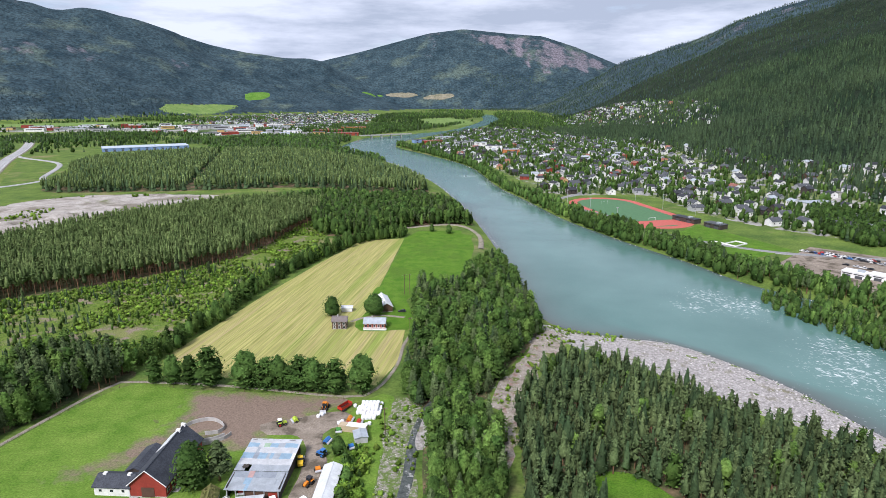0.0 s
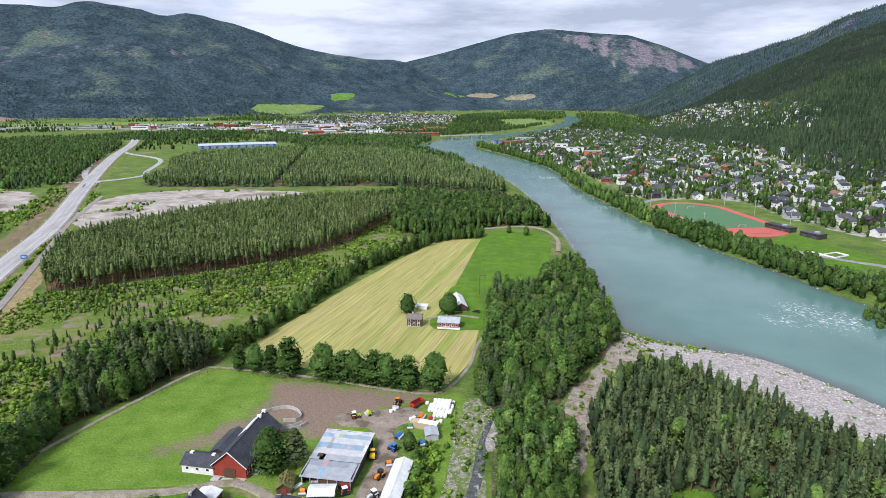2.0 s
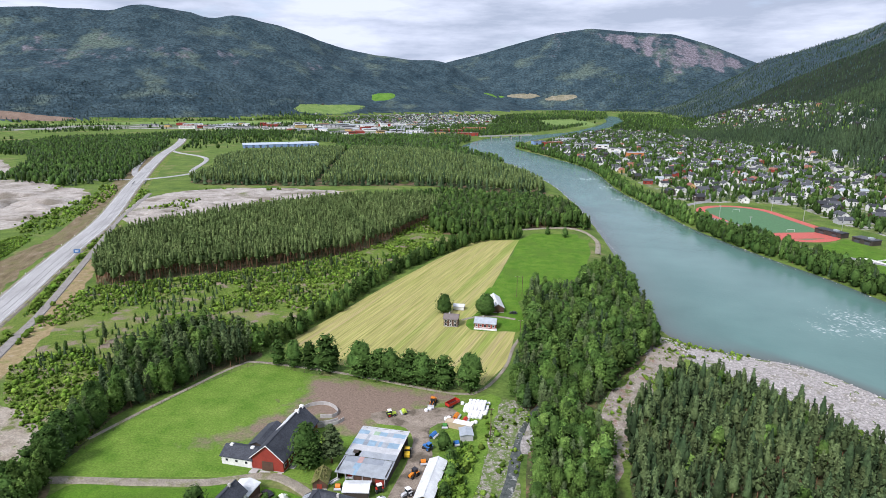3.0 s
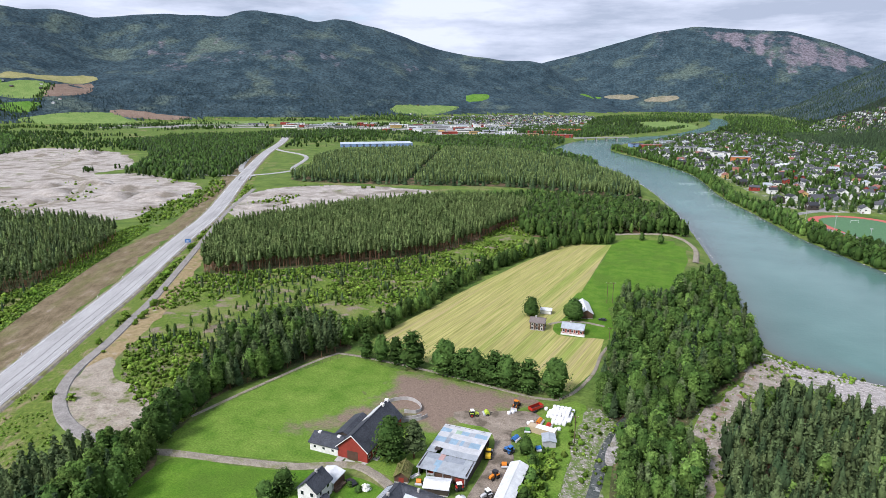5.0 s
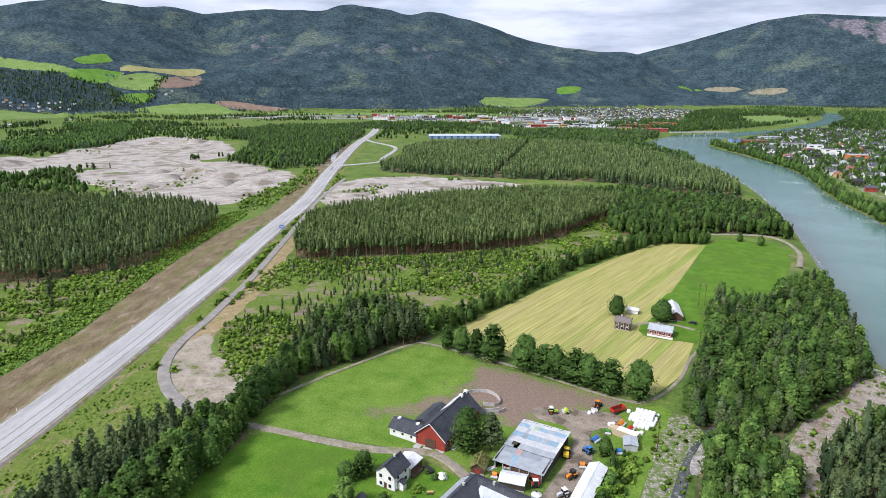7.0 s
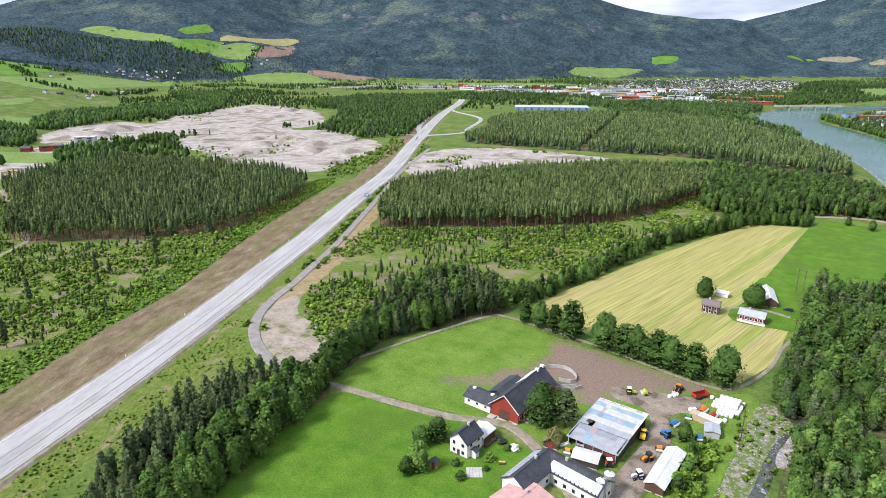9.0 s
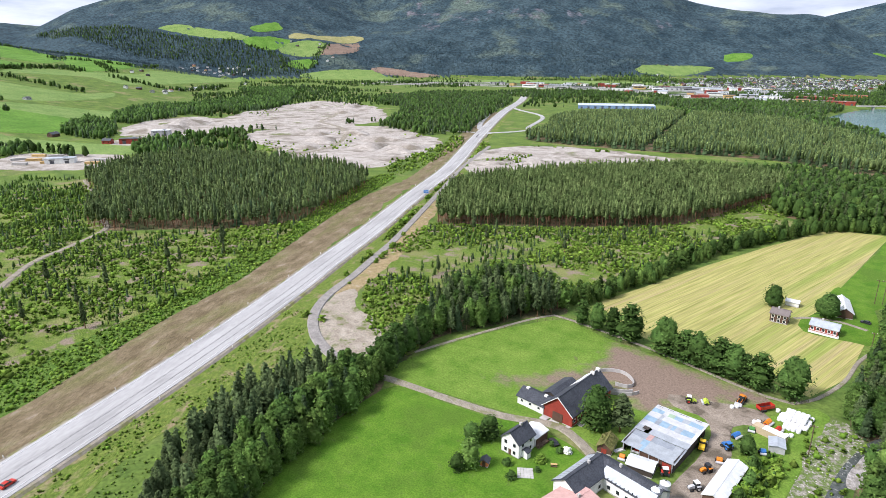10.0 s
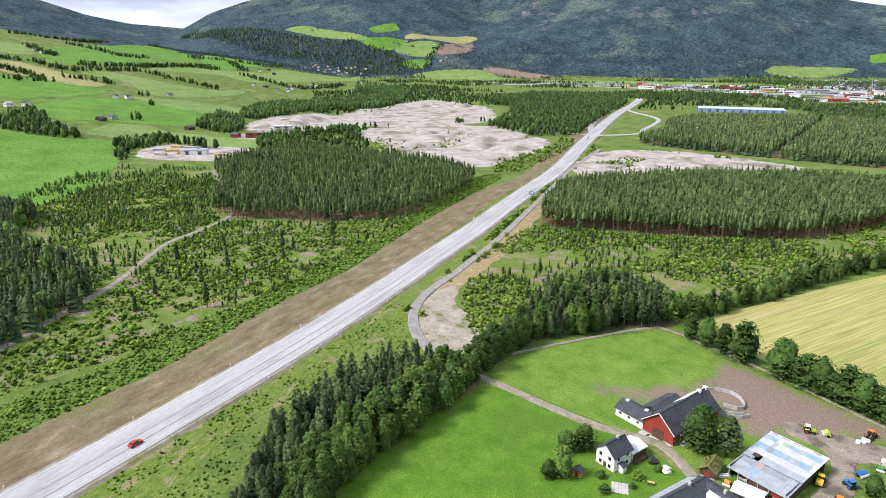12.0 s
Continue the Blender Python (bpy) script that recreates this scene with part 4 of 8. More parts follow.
FAR_WEST_WOOD = [(-285, -30), (-296, 4), (-312, 22), (-330, 42), (-343, 52), (-396, 50), (-474, 30), (-560, 52), (-600, 0), (-560, -40), (-400, -60)]
MIXED_WOOD = [(-101, 520), (-118, 580), (-125, 640), (-170, 660), (-140, 690), (-77, 690), (-20, 680), (12, 640), (29, 580), (34, 560), (5, 560), (-31, 545), (-60, 520)]
FIELD_HEDGE = [(-140, 250), (-129, 262), (-119, 296), (-108, 364), (-97, 408), (-75, 462), (-55, 495), (-30, 509), (-28, 522), (-60, 512), (-84, 470), (-106, 412), (-117, 366), (-128, 298), (-138, 264)]
PIT_WOOD = [(-720, 655), (-600, 745), (-640, 840), (-760, 1060), (-900, 1330), (-1050, 1480), (-1250, 1450), (-1200, 1150), (-980, 1010), (-800, 790)]
PIT_HEDGE = [(-490, 455), (-560, 425), (-680, 440), (-830, 520), (-900, 560), (-1150, 740), (-1250, 720), (-1000, 480), (-760, 380), (-600, 390)]

for key, poly in (("plantation", PLANTATION), ("plantation", PLANTATION_FAR), ("west_wood", WEST_WOOD), ("river_wood", RIVER_WOOD), ("isle_wood", ISLE_WOOD), ("east_pines", EAST_PINES),
                  ("paddock_wood", PADDOCK_WOOD), ("low_wood", LOW_WOOD), ("mixed_wood", MIXED_WOOD), ("far_west_wood", FAR_WEST_WOOD)):
    drape(key + "_floor", poly, M["forest_floor"], "forest floor of needles and moss, darkened for tree shade", "forest floor", 12.0, 0.04, jitter=3.0)

p = scatter(PLANTATION, 3.7, 1)
grove("pine_plantation", p, {"stand": 1}, (13.5, 18.5), 44, "dense plantation of tall slender pines", "forest", 1)
p = scatter(PLANTATION_FAR, 5.2, 2)
p = p[(away(p[:, 0], p[:, 1], [(-430, 1260), (-310, 770)], False) > 5.5)]
grove("pine_plantation", p, {"stand": 3, "spruce": 1}, (13, 16.5), 24, "wide pine plantation cut by a straight ride", "forest", 2)
grove("pine_wood", scatter(WEST_WOOD, 4.4, 3), {"stand": 6, "pine": 6, "spruce": 0.3}, (12, 18), 44, "dark pine wood beyond the highway", "forest", 3)
grove("mixed_wood", scatter(MIXED_WOOD, 4.4, 4), {"pine": 3, "broad": 3, "birch": 1}, (10, 17), 66, "mixed wood of birch and pine by the river", "forest", 4)
near_wood("river_wood", scatter(RIVER_WOOD, 4.1, 5), {"birch": 3, "broad": 3, "spruce": 2, "pine": 3}, (9, 16), 260, "dense riverside wood of birch and pine", "forest", 5)
near_wood("stream_wood", scatter(ISLE_WOOD, 4.1, 6), {"birch": 4, "pine": 3, "broad": 2}, (8, 13), 330, "small wood between the stream and the channel", "forest", 6)
drape("glade_grass", GLADE, M["meadow"], "grassy glade among the pines", "grass", 4.0, 0.12, jitter=2.0)
p = scatter(EAST_PINES, 3.5, 7)
p = p[~inside(p[:, 0], p[:, 1], GLADE)]
near_wood("pine_thicket", p, {"pine": 6, "spruce": 4, "birch": 0.5}, (8, 14), 120, "thicket of pine and spruce on the flood plain", "forest", 7)
near_wood("paddock_wood", scatter(PADDOCK_WOOD, 4.3, 8), {"pine": 5, "birch": 2, "spruce": 1, "broad": 2}, (12.5, 18), 330, "belt of pine and birch above the paddock", "forest", 8)
p = scatter(LOW_WOOD, 3.7, 9)
side = away(p[:, 0], p[:, 1], [(-128, 66), (-136, 81), (-139, 96), (-144, 113), (-147, 133), (-152, 145)], False)
near_wood("lane_wood", p[side <= 15], {"birch": 7, "broad": 1.5, "spruce": 0.6}, (10, 15.5), 330, "leafy birch edge of the wood by the hay field", "forest", 9)
near_wood("lane_pines", p[side > 15], {"pine": 8, "spruce": 0.8}, (12, 16), 330, "dark pines between the highway and the birches", "forest", 19)
grove("spruce_wood", scatter(FAR_WEST_WOOD, 4.9, 10), {"spruce": 3, "pine": 4, "birch": 1}, (12, 18), 50, "dark spruce wood at the edge of the clearing", "forest", 10)
grove("field_hedge", scatter(FIELD_HEDGE, 4.2, 11), {"birch": 2, "broad": 4, "bush": 0.01}, (7, 12), 180, "broadleaf belt along the mown field", "forest", 11)
p = scatter(PIT_WOOD, 7.5, 12)
for poly in (SAND_PIT, FAR_PIT, PIT_BENCH):
    p = p[~inside(p[:, 0], p[:, 1], poly)]
grove("pit_wood", p, {"broad": 3, "spruce": 2, "pine": 2}, (9, 14), 20, "leafy wood beside the gravel pit", "forest", 12)
p = scatter(PIT_HEDGE, 7, 13, thin=0.58)
for poly in (WORKS, SAND_PIT, FAR_PIT, PIT_BENCH):
    p = p[~inside(p[:, 0], p[:, 1], poly)]
grove("pit_wood", p, {"broad": 3, "pine": 3}, (9, 15), 30, "trees scattered round the gravel pit", "forest", 13)

p = scatter([(-160, 165), (-195, 176), (-229, 205), (-265, 262), (-286, 325), (-240, 356), (-170, 418), (-140, 470), (-122, 575), (-95, 520), (-110, 440), (-125, 340), (-140, 285), (-150, 250), (-168, 200)], 1.65, 14, thin=0.33, patch=8)
p = p[fbm(p[:, 0], p[:, 1], 42, 3, 140) > -0.22]
grove("young_birch", p, {"bush": 1}, (0.3, 2.2), 12, "young birch scrub over the clearing", "scrub", 14)
p = scatter([(-256, -20), (-262, 40), (-275, 93), (-300, 170), (-338, 238), (-380, 290), (-372, 258), (-397, 214), (-440, 168), (-470, 160), (-560, 200), (-640, 215), (-640, 120), (-560, 40), (-470, 50), (-330, 20), (-290, -30)], 1.9, 15, thin=0.36, patch=10)
p = clear_of(p, [(-456, 166), (-430, 133), (-411, 105), (-358, 65), (-330, 36), (-300, 4)], 4)
p = p[fbm(p[:, 0], p[:, 1], 46, 3, 141) > -0.25]
grove("young_birch", p, {"bush": 9, "spruce": 0.12}, (0.3, 2.3), 12, "scrub of birch and young spruce", "scrub", 15)

p = scatter(BANK_TOP, 1.7, 16, thin=0.22, patch=12)
grove("bank_scrub", p, {"bush": 1}, (0.5, 1.7), 16, "low green scrub along the top of the road cutting", "scrub", 16)
p = np.concatenate([scatter([(-268, 40), (-280, 93), (-306, 170), (-345, 238), (-380, 290), (-372, 258), (-397, 214), (-440, 168), (-470, 160), (-560, 200), (-640, 215), (-640, 120), (-560, 40), (-470, 50), (-330, 20)], 5.4, 17, thin=0.5, patch=40),
                    scatter([(-190, 180), (-225, 208), (-260, 265), (-280, 322), (-235, 350), (-165, 412), (-130, 470), (-110, 440), (-125, 340), (-140, 285), (-150, 255), (-180, 245)], 5.0, 18, thin=0.5, patch=30)])
p = clear_of(p, [(-655, 228), (-560, 200), (-491, 178), (-456, 166), (-430, 133), (-411, 105), (-358, 65), (-330, 36), (-300, 4)], 5)
grove("young_trees", p, {"birch": 4, "spruce": 3, "pine": 1}, (1.8, 5.8), 34, "young birch and pine growing up in the clearing", "scrub", 17)

BROOK = [(4, 232), (-3, 220), (-7, 205), (-9, 190), (-10, 170), (-14, 148), (-20, 125)]
strip("brook", BROOK, 3.4, M["brook"], "shallow dark brook beside the wood", "stream", 0.14, 3.0)
drape("brook_bar", [(-2, 214), (-1, 205), (-4, 192), (-7, 189), (-7.5, 198), (-5, 210)], M["shingle"], "pale gravel bar in the brook", "gravel bar", 2.0, 0.22, jitter=0.8)


def along(line, step, wobble, seed):
    rng = np.random.default_rng(seed)
    c = spline(line, step, False)
    return c + rng.normal(0, wobble, c.shape)


def stones(name, points, sizes, label, seed):
    """Loose stones, each a worn lump."""
    rng = np.random.default_rng(seed)
    v0 = np.array([(1, 0, 0), (-1, 0, 0), (0, 1, 0), (0, -1, 0), (0, 0, 0.8), (0.6, 0.6, 0.4), (-0.6, -0.5, 0.4), (0, 0, -0.4)], float)
    t0 = np.array([(0, 5, 4), (5, 2, 4), (2, 1, 4), (1, 6, 4), (6, 3, 4), (3, 0, 4), (0, 2, 5), (1, 3, 6), (0, 7, 2), (2, 7, 1), (1, 7, 3), (3, 7, 0)])
    n = len(points)
    s = rng.uniform(*sizes, n) ** 1.0
    a = rng.random(n) * 6.28
    j = 1 + rng.normal(0, 0.15, (n, 8, 3))
    v = v0[None] * j * s[:, None, None]
    x = v[..., 0] * np.cos(a)[:, None] - v[..., 1] * np.sin(a)[:, None] + points[:, 0][:, None]
    y = v[..., 0] * np.sin(a)[:, None] + v[..., 1] * np.cos(a)[:, None] + points[:, 1][:, None]
    z = v[..., 2] + terrain(points[:, 0], points[:, 1])[:, None] + 0.1
    tris = (t0[None] + (np.arange(n) * 8)[:, None, None]).reshape(-1, 3)
    return tagged(new(name, mesh(name, np.stack([x, y, z], -1).reshape(-1, 3), tris, [M["stone"]])), label, "stones", kind="stuff")


stones("bar_stones", scatter(BAR, 1.9, 90), (0.18, 0.6), "pale rounded stones on the gravel bar", 90)
stones("wash_stones", np.concatenate([scatter([(-17, 226), (-9, 222), (-6, 205), (-11, 188), (-12, 160), (-18, 130), (-22, 130), (-20, 165), (-19, 200)], 1.6, 91, thin=0.4, patch=8),
                                      scatter([(47, 300), (57, 302), (66, 292), (58, 275), (45, 255), (38, 232), (30, 205), (24, 190), (25, 212), (18, 224), (30, 250), (42, 270)], 2.2, 92, thin=0.4, patch=10)]), (0.08, 0.34), "stones and rubble beside the stream", 91)
q = np.concatenate([along([(x - 3.5, y - 1) for x, y in RIVER_RIGHT[2:13]], 1.6, 1.3, 190), along([(x + 2.5, y) for x, y in RIVER_LEFT[8:15]], 1.8, 1.3, 191)])
stones("bank_stones", q, (0.3, 0.9), "grey boulders along the river banks", 190)
stones("river_rocks", scatter([(178, 352), (200, 366), (212, 352), (204, 322), (190, 330)], 1.8, 93), (0.3, 0.8), "rocks on the shoal in the river", 93)
p = np.concatenate([scatter([(44, 298), (58, 304), (70, 297), (64, 276), (52, 262), (40, 232), (32, 205), (22, 182), (22, 224), (32, 250)], 2.6, 98, thin=0.56, patch=9), scatter([(56, 312), (84, 304), (96, 298), (86, 284), (70, 292), (60, 300)], 1.9, 99, thin=0.45, patch=9),
                    scatter([(60, 262), (76, 256), (96, 240), (114, 217), (130, 199), (148, 180), (156, 178), (134, 205), (116, 224), (98, 246), (78, 263)], 2.4, 100, thin=0.4, patch=9)])
grove("channel_scrub", p, {"bush": 1}, (0.4, 1.8), 24, "willow scrub on the flood channel and the bar", "scrub", 98)
p = scatter([(-22, 228), (-8, 226), (-4, 205), (-12, 160), (-20, 125), (-30, 125), (-24, 165), (-22, 200)], 3.0, 94, thin=0.45, patch=9)
grove("stream_scrub", p, {"bush": 1}, (0.6, 1.9), 24, "low shrubs along the stony stream", "scrub", 94)
p = scatter([(-180, 5), (-196, 45), (-211, 84), (-229, 126), (-240, 155), (-226, 168), (-209, 150), (-190, 136), (-182, 90), (-168, 62), (-140, 30), (-130, 5)], 1.5, 95, thin=0.44, patch=8)
p = clear_of(clear_of(p, HIGHWAY, 11.5), TRACK, 3.5)
grove("verge_scrub", p, {"bush": 1}, (0.2, 1.0), 12, "low scrub on the highway verge", "scrub", 95)
p = scatter([(-222, 158), (-236, 182), (-250, 208), (-266, 238), (-298, 294), (-330, 354), (-390, 470), (-384, 474), (-320, 357), (-276, 279), (-256, 240), (-243, 210), (-234, 190), (-222, 172), (-212, 164)], 2.4, 96, thin=0.42, patch=9)
p = clear_of(clear_of(p, HIGHWAY, 11.0), TRACK, 3.2)
grove("track_bushes", p, {"bush": 5, "broad": 1}, (1.2, 3.4), 40, "dark green bushes between highway and track", "scrub", 96)
p = clear_of(np.concatenate([scatter([(-442, 452), (-475, 462), (-520, 560), (-545, 640), (-590, 720), (-540, 690), (-490, 590), (-455, 510)], 4.2, 196, thin=0.4, patch=16), scatter([(-405, 505), (-445, 590), (-490, 672), (-515, 690), (-470, 590), (-425, 510)], 4.0, 197, thin=0.45, patch=14)]), HIGHWAY, 13.0)
grove("verge_bushes", clear_of(p, TRACK, 3.5), {"bush": 4, "broad": 1}, (1.0, 3.8), 24, "bushes on the banks of the upper highway", "scrub", 196)
p = scatter([(-31, 150), (-30, 186), (-27, 192), (-24, 186), (-24, 150), (-28, 140)], 2.2, 97)
grove("shed_scrub", p, {"bush": 3, "broad": 1}, (1.5, 3.8), 60, "dense bushes between the sheds and the stream", "scrub", 97)


# ---- hillside farms ----
HILL_FIELDS = [
    ("hay_dark", [(-999, 75), (-946, 136), (-914, 203), (-761, 156), (-640, 110), (-600, 30), (-800, -60), (-990, -60)]),
    ("hay", [(-978, 168), (-1078, 258), (-842, 362), (-782, 331), (-863, 269), (-954, 213)]),
    ("hay_dark", [(-1211, 139), (-1335, 244), (-1366, 327), (-1212, 437), (-1093, 377), (-1087, 246), (-1081, 189), (-1081, 152)]),
    ("hay", [(-1400, 342), (-1420, 428), (-1352, 589), (-1440, 680), (-1370, 640), (-1238, 454)]),
    ("hay_dark", [(-1605, 140), (-1510, 293), (-1425, 285), (-1300, 161), (-1336, 111)]),
    ("ripe", [(-1856, 168), (-1859, 205), (-1704, 270), (-1577, 325), (-1516, 264), (-1629, 198), (-1707, 151)]),
    ("hay", [(-1752, 311), (-1821, 394), (-1637, 559), (-1674, 681), (-1555, 606), (-1465, 404), (-1642, 393)]),
    ("hay_dark", [(-2279, 323), (-2505, 429), (-2442, 587), (-2280, 703), (-2129, 599), (-1905, 341), (-1940, 277)]),
    ("hay", [(-2381, 226), (-2376, 272), (-2224, 284), (-2035, 250), (-2071, 192)]),
    ("hay", [(-1983, 539), (-2049, 765), (-1913, 841), (-2252, 1323), (-2482, 1557), (-2431, 1167), (-2255, 1019), (-2206, 825), (-2171, 668)]),
    ("hay_dark", [(-2651, 466), (-2950, 800), (-2756, 929), (-2399, 784), (-2536, 611)]),
    ("hay_dark", [(-2850, 1000), (-2800, 1150), (-2605, 1179), (-2206, 825), (-2444, 857)]),
    ("hay", [(-3315, 1627), (-3191, 1734), (-2813, 1832), (-2852, 1761), (-3093, 1677)]),
    ("hay_dark", [(-2813, 1811), (-2720, 1999), (-2652, 1858), (-2732, 1793)]),
    ("hay", [(-2691, 1978), (-2608, 2143), (-2471, 1969), (-2621, 1870)]),
    ("hay_dark", [(-2909, 1914), (-2916, 2062), (-2830, 2040), (-2835, 1906)]),
    ("ripe", [(-2765, 2078), (-2678, 2410), (-2606, 2366), (-2713, 2038)]),
    ("hay_dark", [(-2499, 1835), (-2434, 1939), (-2389, 1849), (-2440, 1791)]),
    ("ploughed", [(-2609, 2189), (-2588, 2350), (-2452, 2170), (-2488, 1997)]),
    ("hay", [(-2346, 1815), (-2217, 2070), (-2043, 2083), (-1620, 2303), (-1744, 2100), (-2246, 1786)]),
    ("ploughed", [(-2211, 2137), (-1931, 2240), (-2000, 2150), (-2181, 2072)]),
    ("hay", [(-1289, 2963), (-1248, 3162), (-1043, 3311), (-1102, 3056), (-1237, 2926)]),
    ("hay_dark", [(-1052, 3503), (-952, 3594), (-943, 3497), (-1020, 3438)]),
    ("cutover", [(-330, 4085), (-210, 4070), (-120, 4092), (-190, 4112), (-300, 4108)]),
    ("cutover", [(-90, 4062), (20, 4048), (110, 4075), (60, 4100), (-40, 4088)]),
    ("hay_dark", [(-480, 4060), (-380, 4050), (-350, 4085), (-440, 4100)]),
]
FIELD_LABEL = {"cutover": "pale brown felled slope below the mountain", "hay": "pale green hay field on the hillside", "hay_dark": "bright green meadow on the hillside", "ripe": "ripe yellow field on the hillside", "ploughed": "ploughed brown field below the mountain"}
for key, poly in HILL_FIELDS:
    far = np.hypot(*poly[0])
    drape("hill_field", poly, M[key], FIELD_LABEL[key], "field", 14.0 if far < 2000 else 18.0, 0.4 if far < 1200 else 0.8, smooth_edge=True, jitter=6.0 if far < 2600 else 11.0)


HEDGES = [[(-1896, 173), (-1879, 248), (-1760, 284), (-1833, 373), (-1897, 489), (-1762, 556), (-1663, 609)], [(-1750, 156), (-1593, 218)], [(-1637, 269), (-1593, 350)], [(-2028, 524), (-2173, 667), (-2227, 810), (-2187, 791)],
          [(-2571, 440), (-2518, 511), (-2341, 563), (-2403, 639)], [(-2707, 896), (-2669, 1023)], [(-2534, 1001), (-2239, 924)], [(-2332, 296), (-2055, 310)], [(-2836, 513), (-2926, 621)], [(-1569, 138), (-1566, 218)],
          [(-2663, 1075), (-2560, 1180), (-2674, 1286)], [(-2723, 296), (-2926, 621)], [(-891, 186), (-923, 211), (-935, 251), (-864, 267), (-805, 284)], [(-1875, 342), (-2058, 541), (-2153, 643), (-2282, 809)],
          [(-2450, 1770), (-2560, 1830), (-2700, 1800), (-2860, 1740)], [(-2380, 1860), (-2480, 1990), (-2600, 2150)], [(-2089, 861), (-1962, 883), (-1824, 946), (-2031, 1208)], [(-797, 167), (-920, 214), (-935, 243)],
          [(-3100, 300), (-3300, 420), (-3350, 600), (-3250, 820)], [(-3600, 330), (-3700, 520), (-3650, 760)], [(-2950, 820), (-3150, 1000), (-3000, 1150)]]
p = np.concatenate([along(h, 3.4 if abs(h[0][0]) > 1500 else 5.0, 9.0 if abs(h[0][0]) > 1500 else 5.0, 40 + k) for k, h in enumerate(HEDGES)])
grove("hedgerow", p, {"broad": 6, "spruce": 1}, (6, 15), 22, "hedgerows and trees between the hill fields", "hedge", 40)
HILL_TREES = [[(-1089, 86), (-1151, 134), (-1027, 143), (-961, 158), (-940, 151), (-961, 107), (-1004, 77)], [(-1103, 364), (-1238, 455), (-1111, 448), (-951, 377), (-967, 352), (-1033, 345)],
              [(-1219, 487), (-1414, 629), (-1415, 764), (-1466, 1023), (-1190, 830), (-1208, 651), (-1112, 492)], [(-870, 204), (-905, 190), (-930, 235), (-900, 262)], [(-860, 380), (-800, 340), (-740, 330), (-760, 380), (-840, 430)],
              [(-1466, 1023), (-1900, 1180), (-1699, 1255), (-1250, 900)], [(-1140, 262), (-1120, 262), (-1120, 282), (-1140, 282)], [(-1300, 340), (-1318, 340), (-1318, 358), (-1300, 358)], [(-1440, 365), (-1456, 365), (-1456, 381), (-1440, 381)]]
p = np.concatenate([scatter(q, 7.5, 50 + k, thin=0.25) for k, q in enumerate(HILL_TREES)])
p = p[~inside(p[:, 0], p[:, 1], WORKS)]
grove("hillside_wood", p, {"broad": 5, "spruce": 3}, (9, 15), 18, "leafy woods below the hill farms", "forest", 41)


def polar(az0, az1, r0, r1, spacing, seed):
    """Points over a sector of the land seen from the valley's middle."""
    rng = np.random.default_rng(seed)
    n = int(radians(az1 - az0) * (r1 * r1 - r0 * r0) / 2 / spacing**2)
    a = np.radians(rng.uniform(az0, az1, n))
    r = np.sqrt(rng.uniform(r0 * r0, r1 * r1, n))
    return np.stack([r * np.sin(a), r * np.cos(a)], 1)


def hill_only(q, low):
    z = terrain(q[:, 0], q[:, 1])
    keep = z > low
    for key, poly in HILL_FIELDS:
        keep &= ~inside(q[:, 0], q[:, 1], poly)
    return q[keep]


q = hill_only(polar(6, 40, 700, 1900, 7.0, 61), 9)
q = q[fbm(q[:, 0], q[:, 1], 140, 3, 77) > np.where(terrain(q[:, 0], q[:, 1]) > 40, -1.0, -0.55)]
grove("hillside_forest", q, {"hill": 6, "spruce": 1}, (9, 16), 16, "dense spruce forest on the valley side", "forest", 61)
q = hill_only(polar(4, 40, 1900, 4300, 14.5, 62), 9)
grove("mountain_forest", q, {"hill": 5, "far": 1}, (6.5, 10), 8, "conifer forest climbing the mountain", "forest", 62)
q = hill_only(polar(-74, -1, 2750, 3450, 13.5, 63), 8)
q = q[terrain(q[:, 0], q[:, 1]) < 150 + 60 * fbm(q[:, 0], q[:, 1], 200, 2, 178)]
grove("mountain_forest", q, {"far": 6}, (6.5, 10), 8, "dark conifer forest on the mountain flank, tinted blue for haze", "forest", 63)
DARK_RIDGE = [(-3900, 1240), (-3700, 1380), (-3263, 1583), (-2865, 1728), (-2492, 1843), (-2349, 1801), (-2473, 1572), (-2780, 1514), (-3147, 1335)]
grove("ridge_forest", scatter(DARK_RIDGE, 14, 67), {"hill": 4, "broad": 1}, (11, 18), 14, "dark leafy forest along the ravine", "forest", 67)


# ---- buildings ----
def plain(name, colour, rough=0.7, metal=0.0, vary=0.12, grain=0.5):
    return material(name, tuple(c * (1 - vary) for c in colour), tuple(min(1, c * (1 + vary)) for c in colour), 2.5, grain, rough=rough, metal=metal, bump=0.08, depth=0.03, fine_by=0.07)


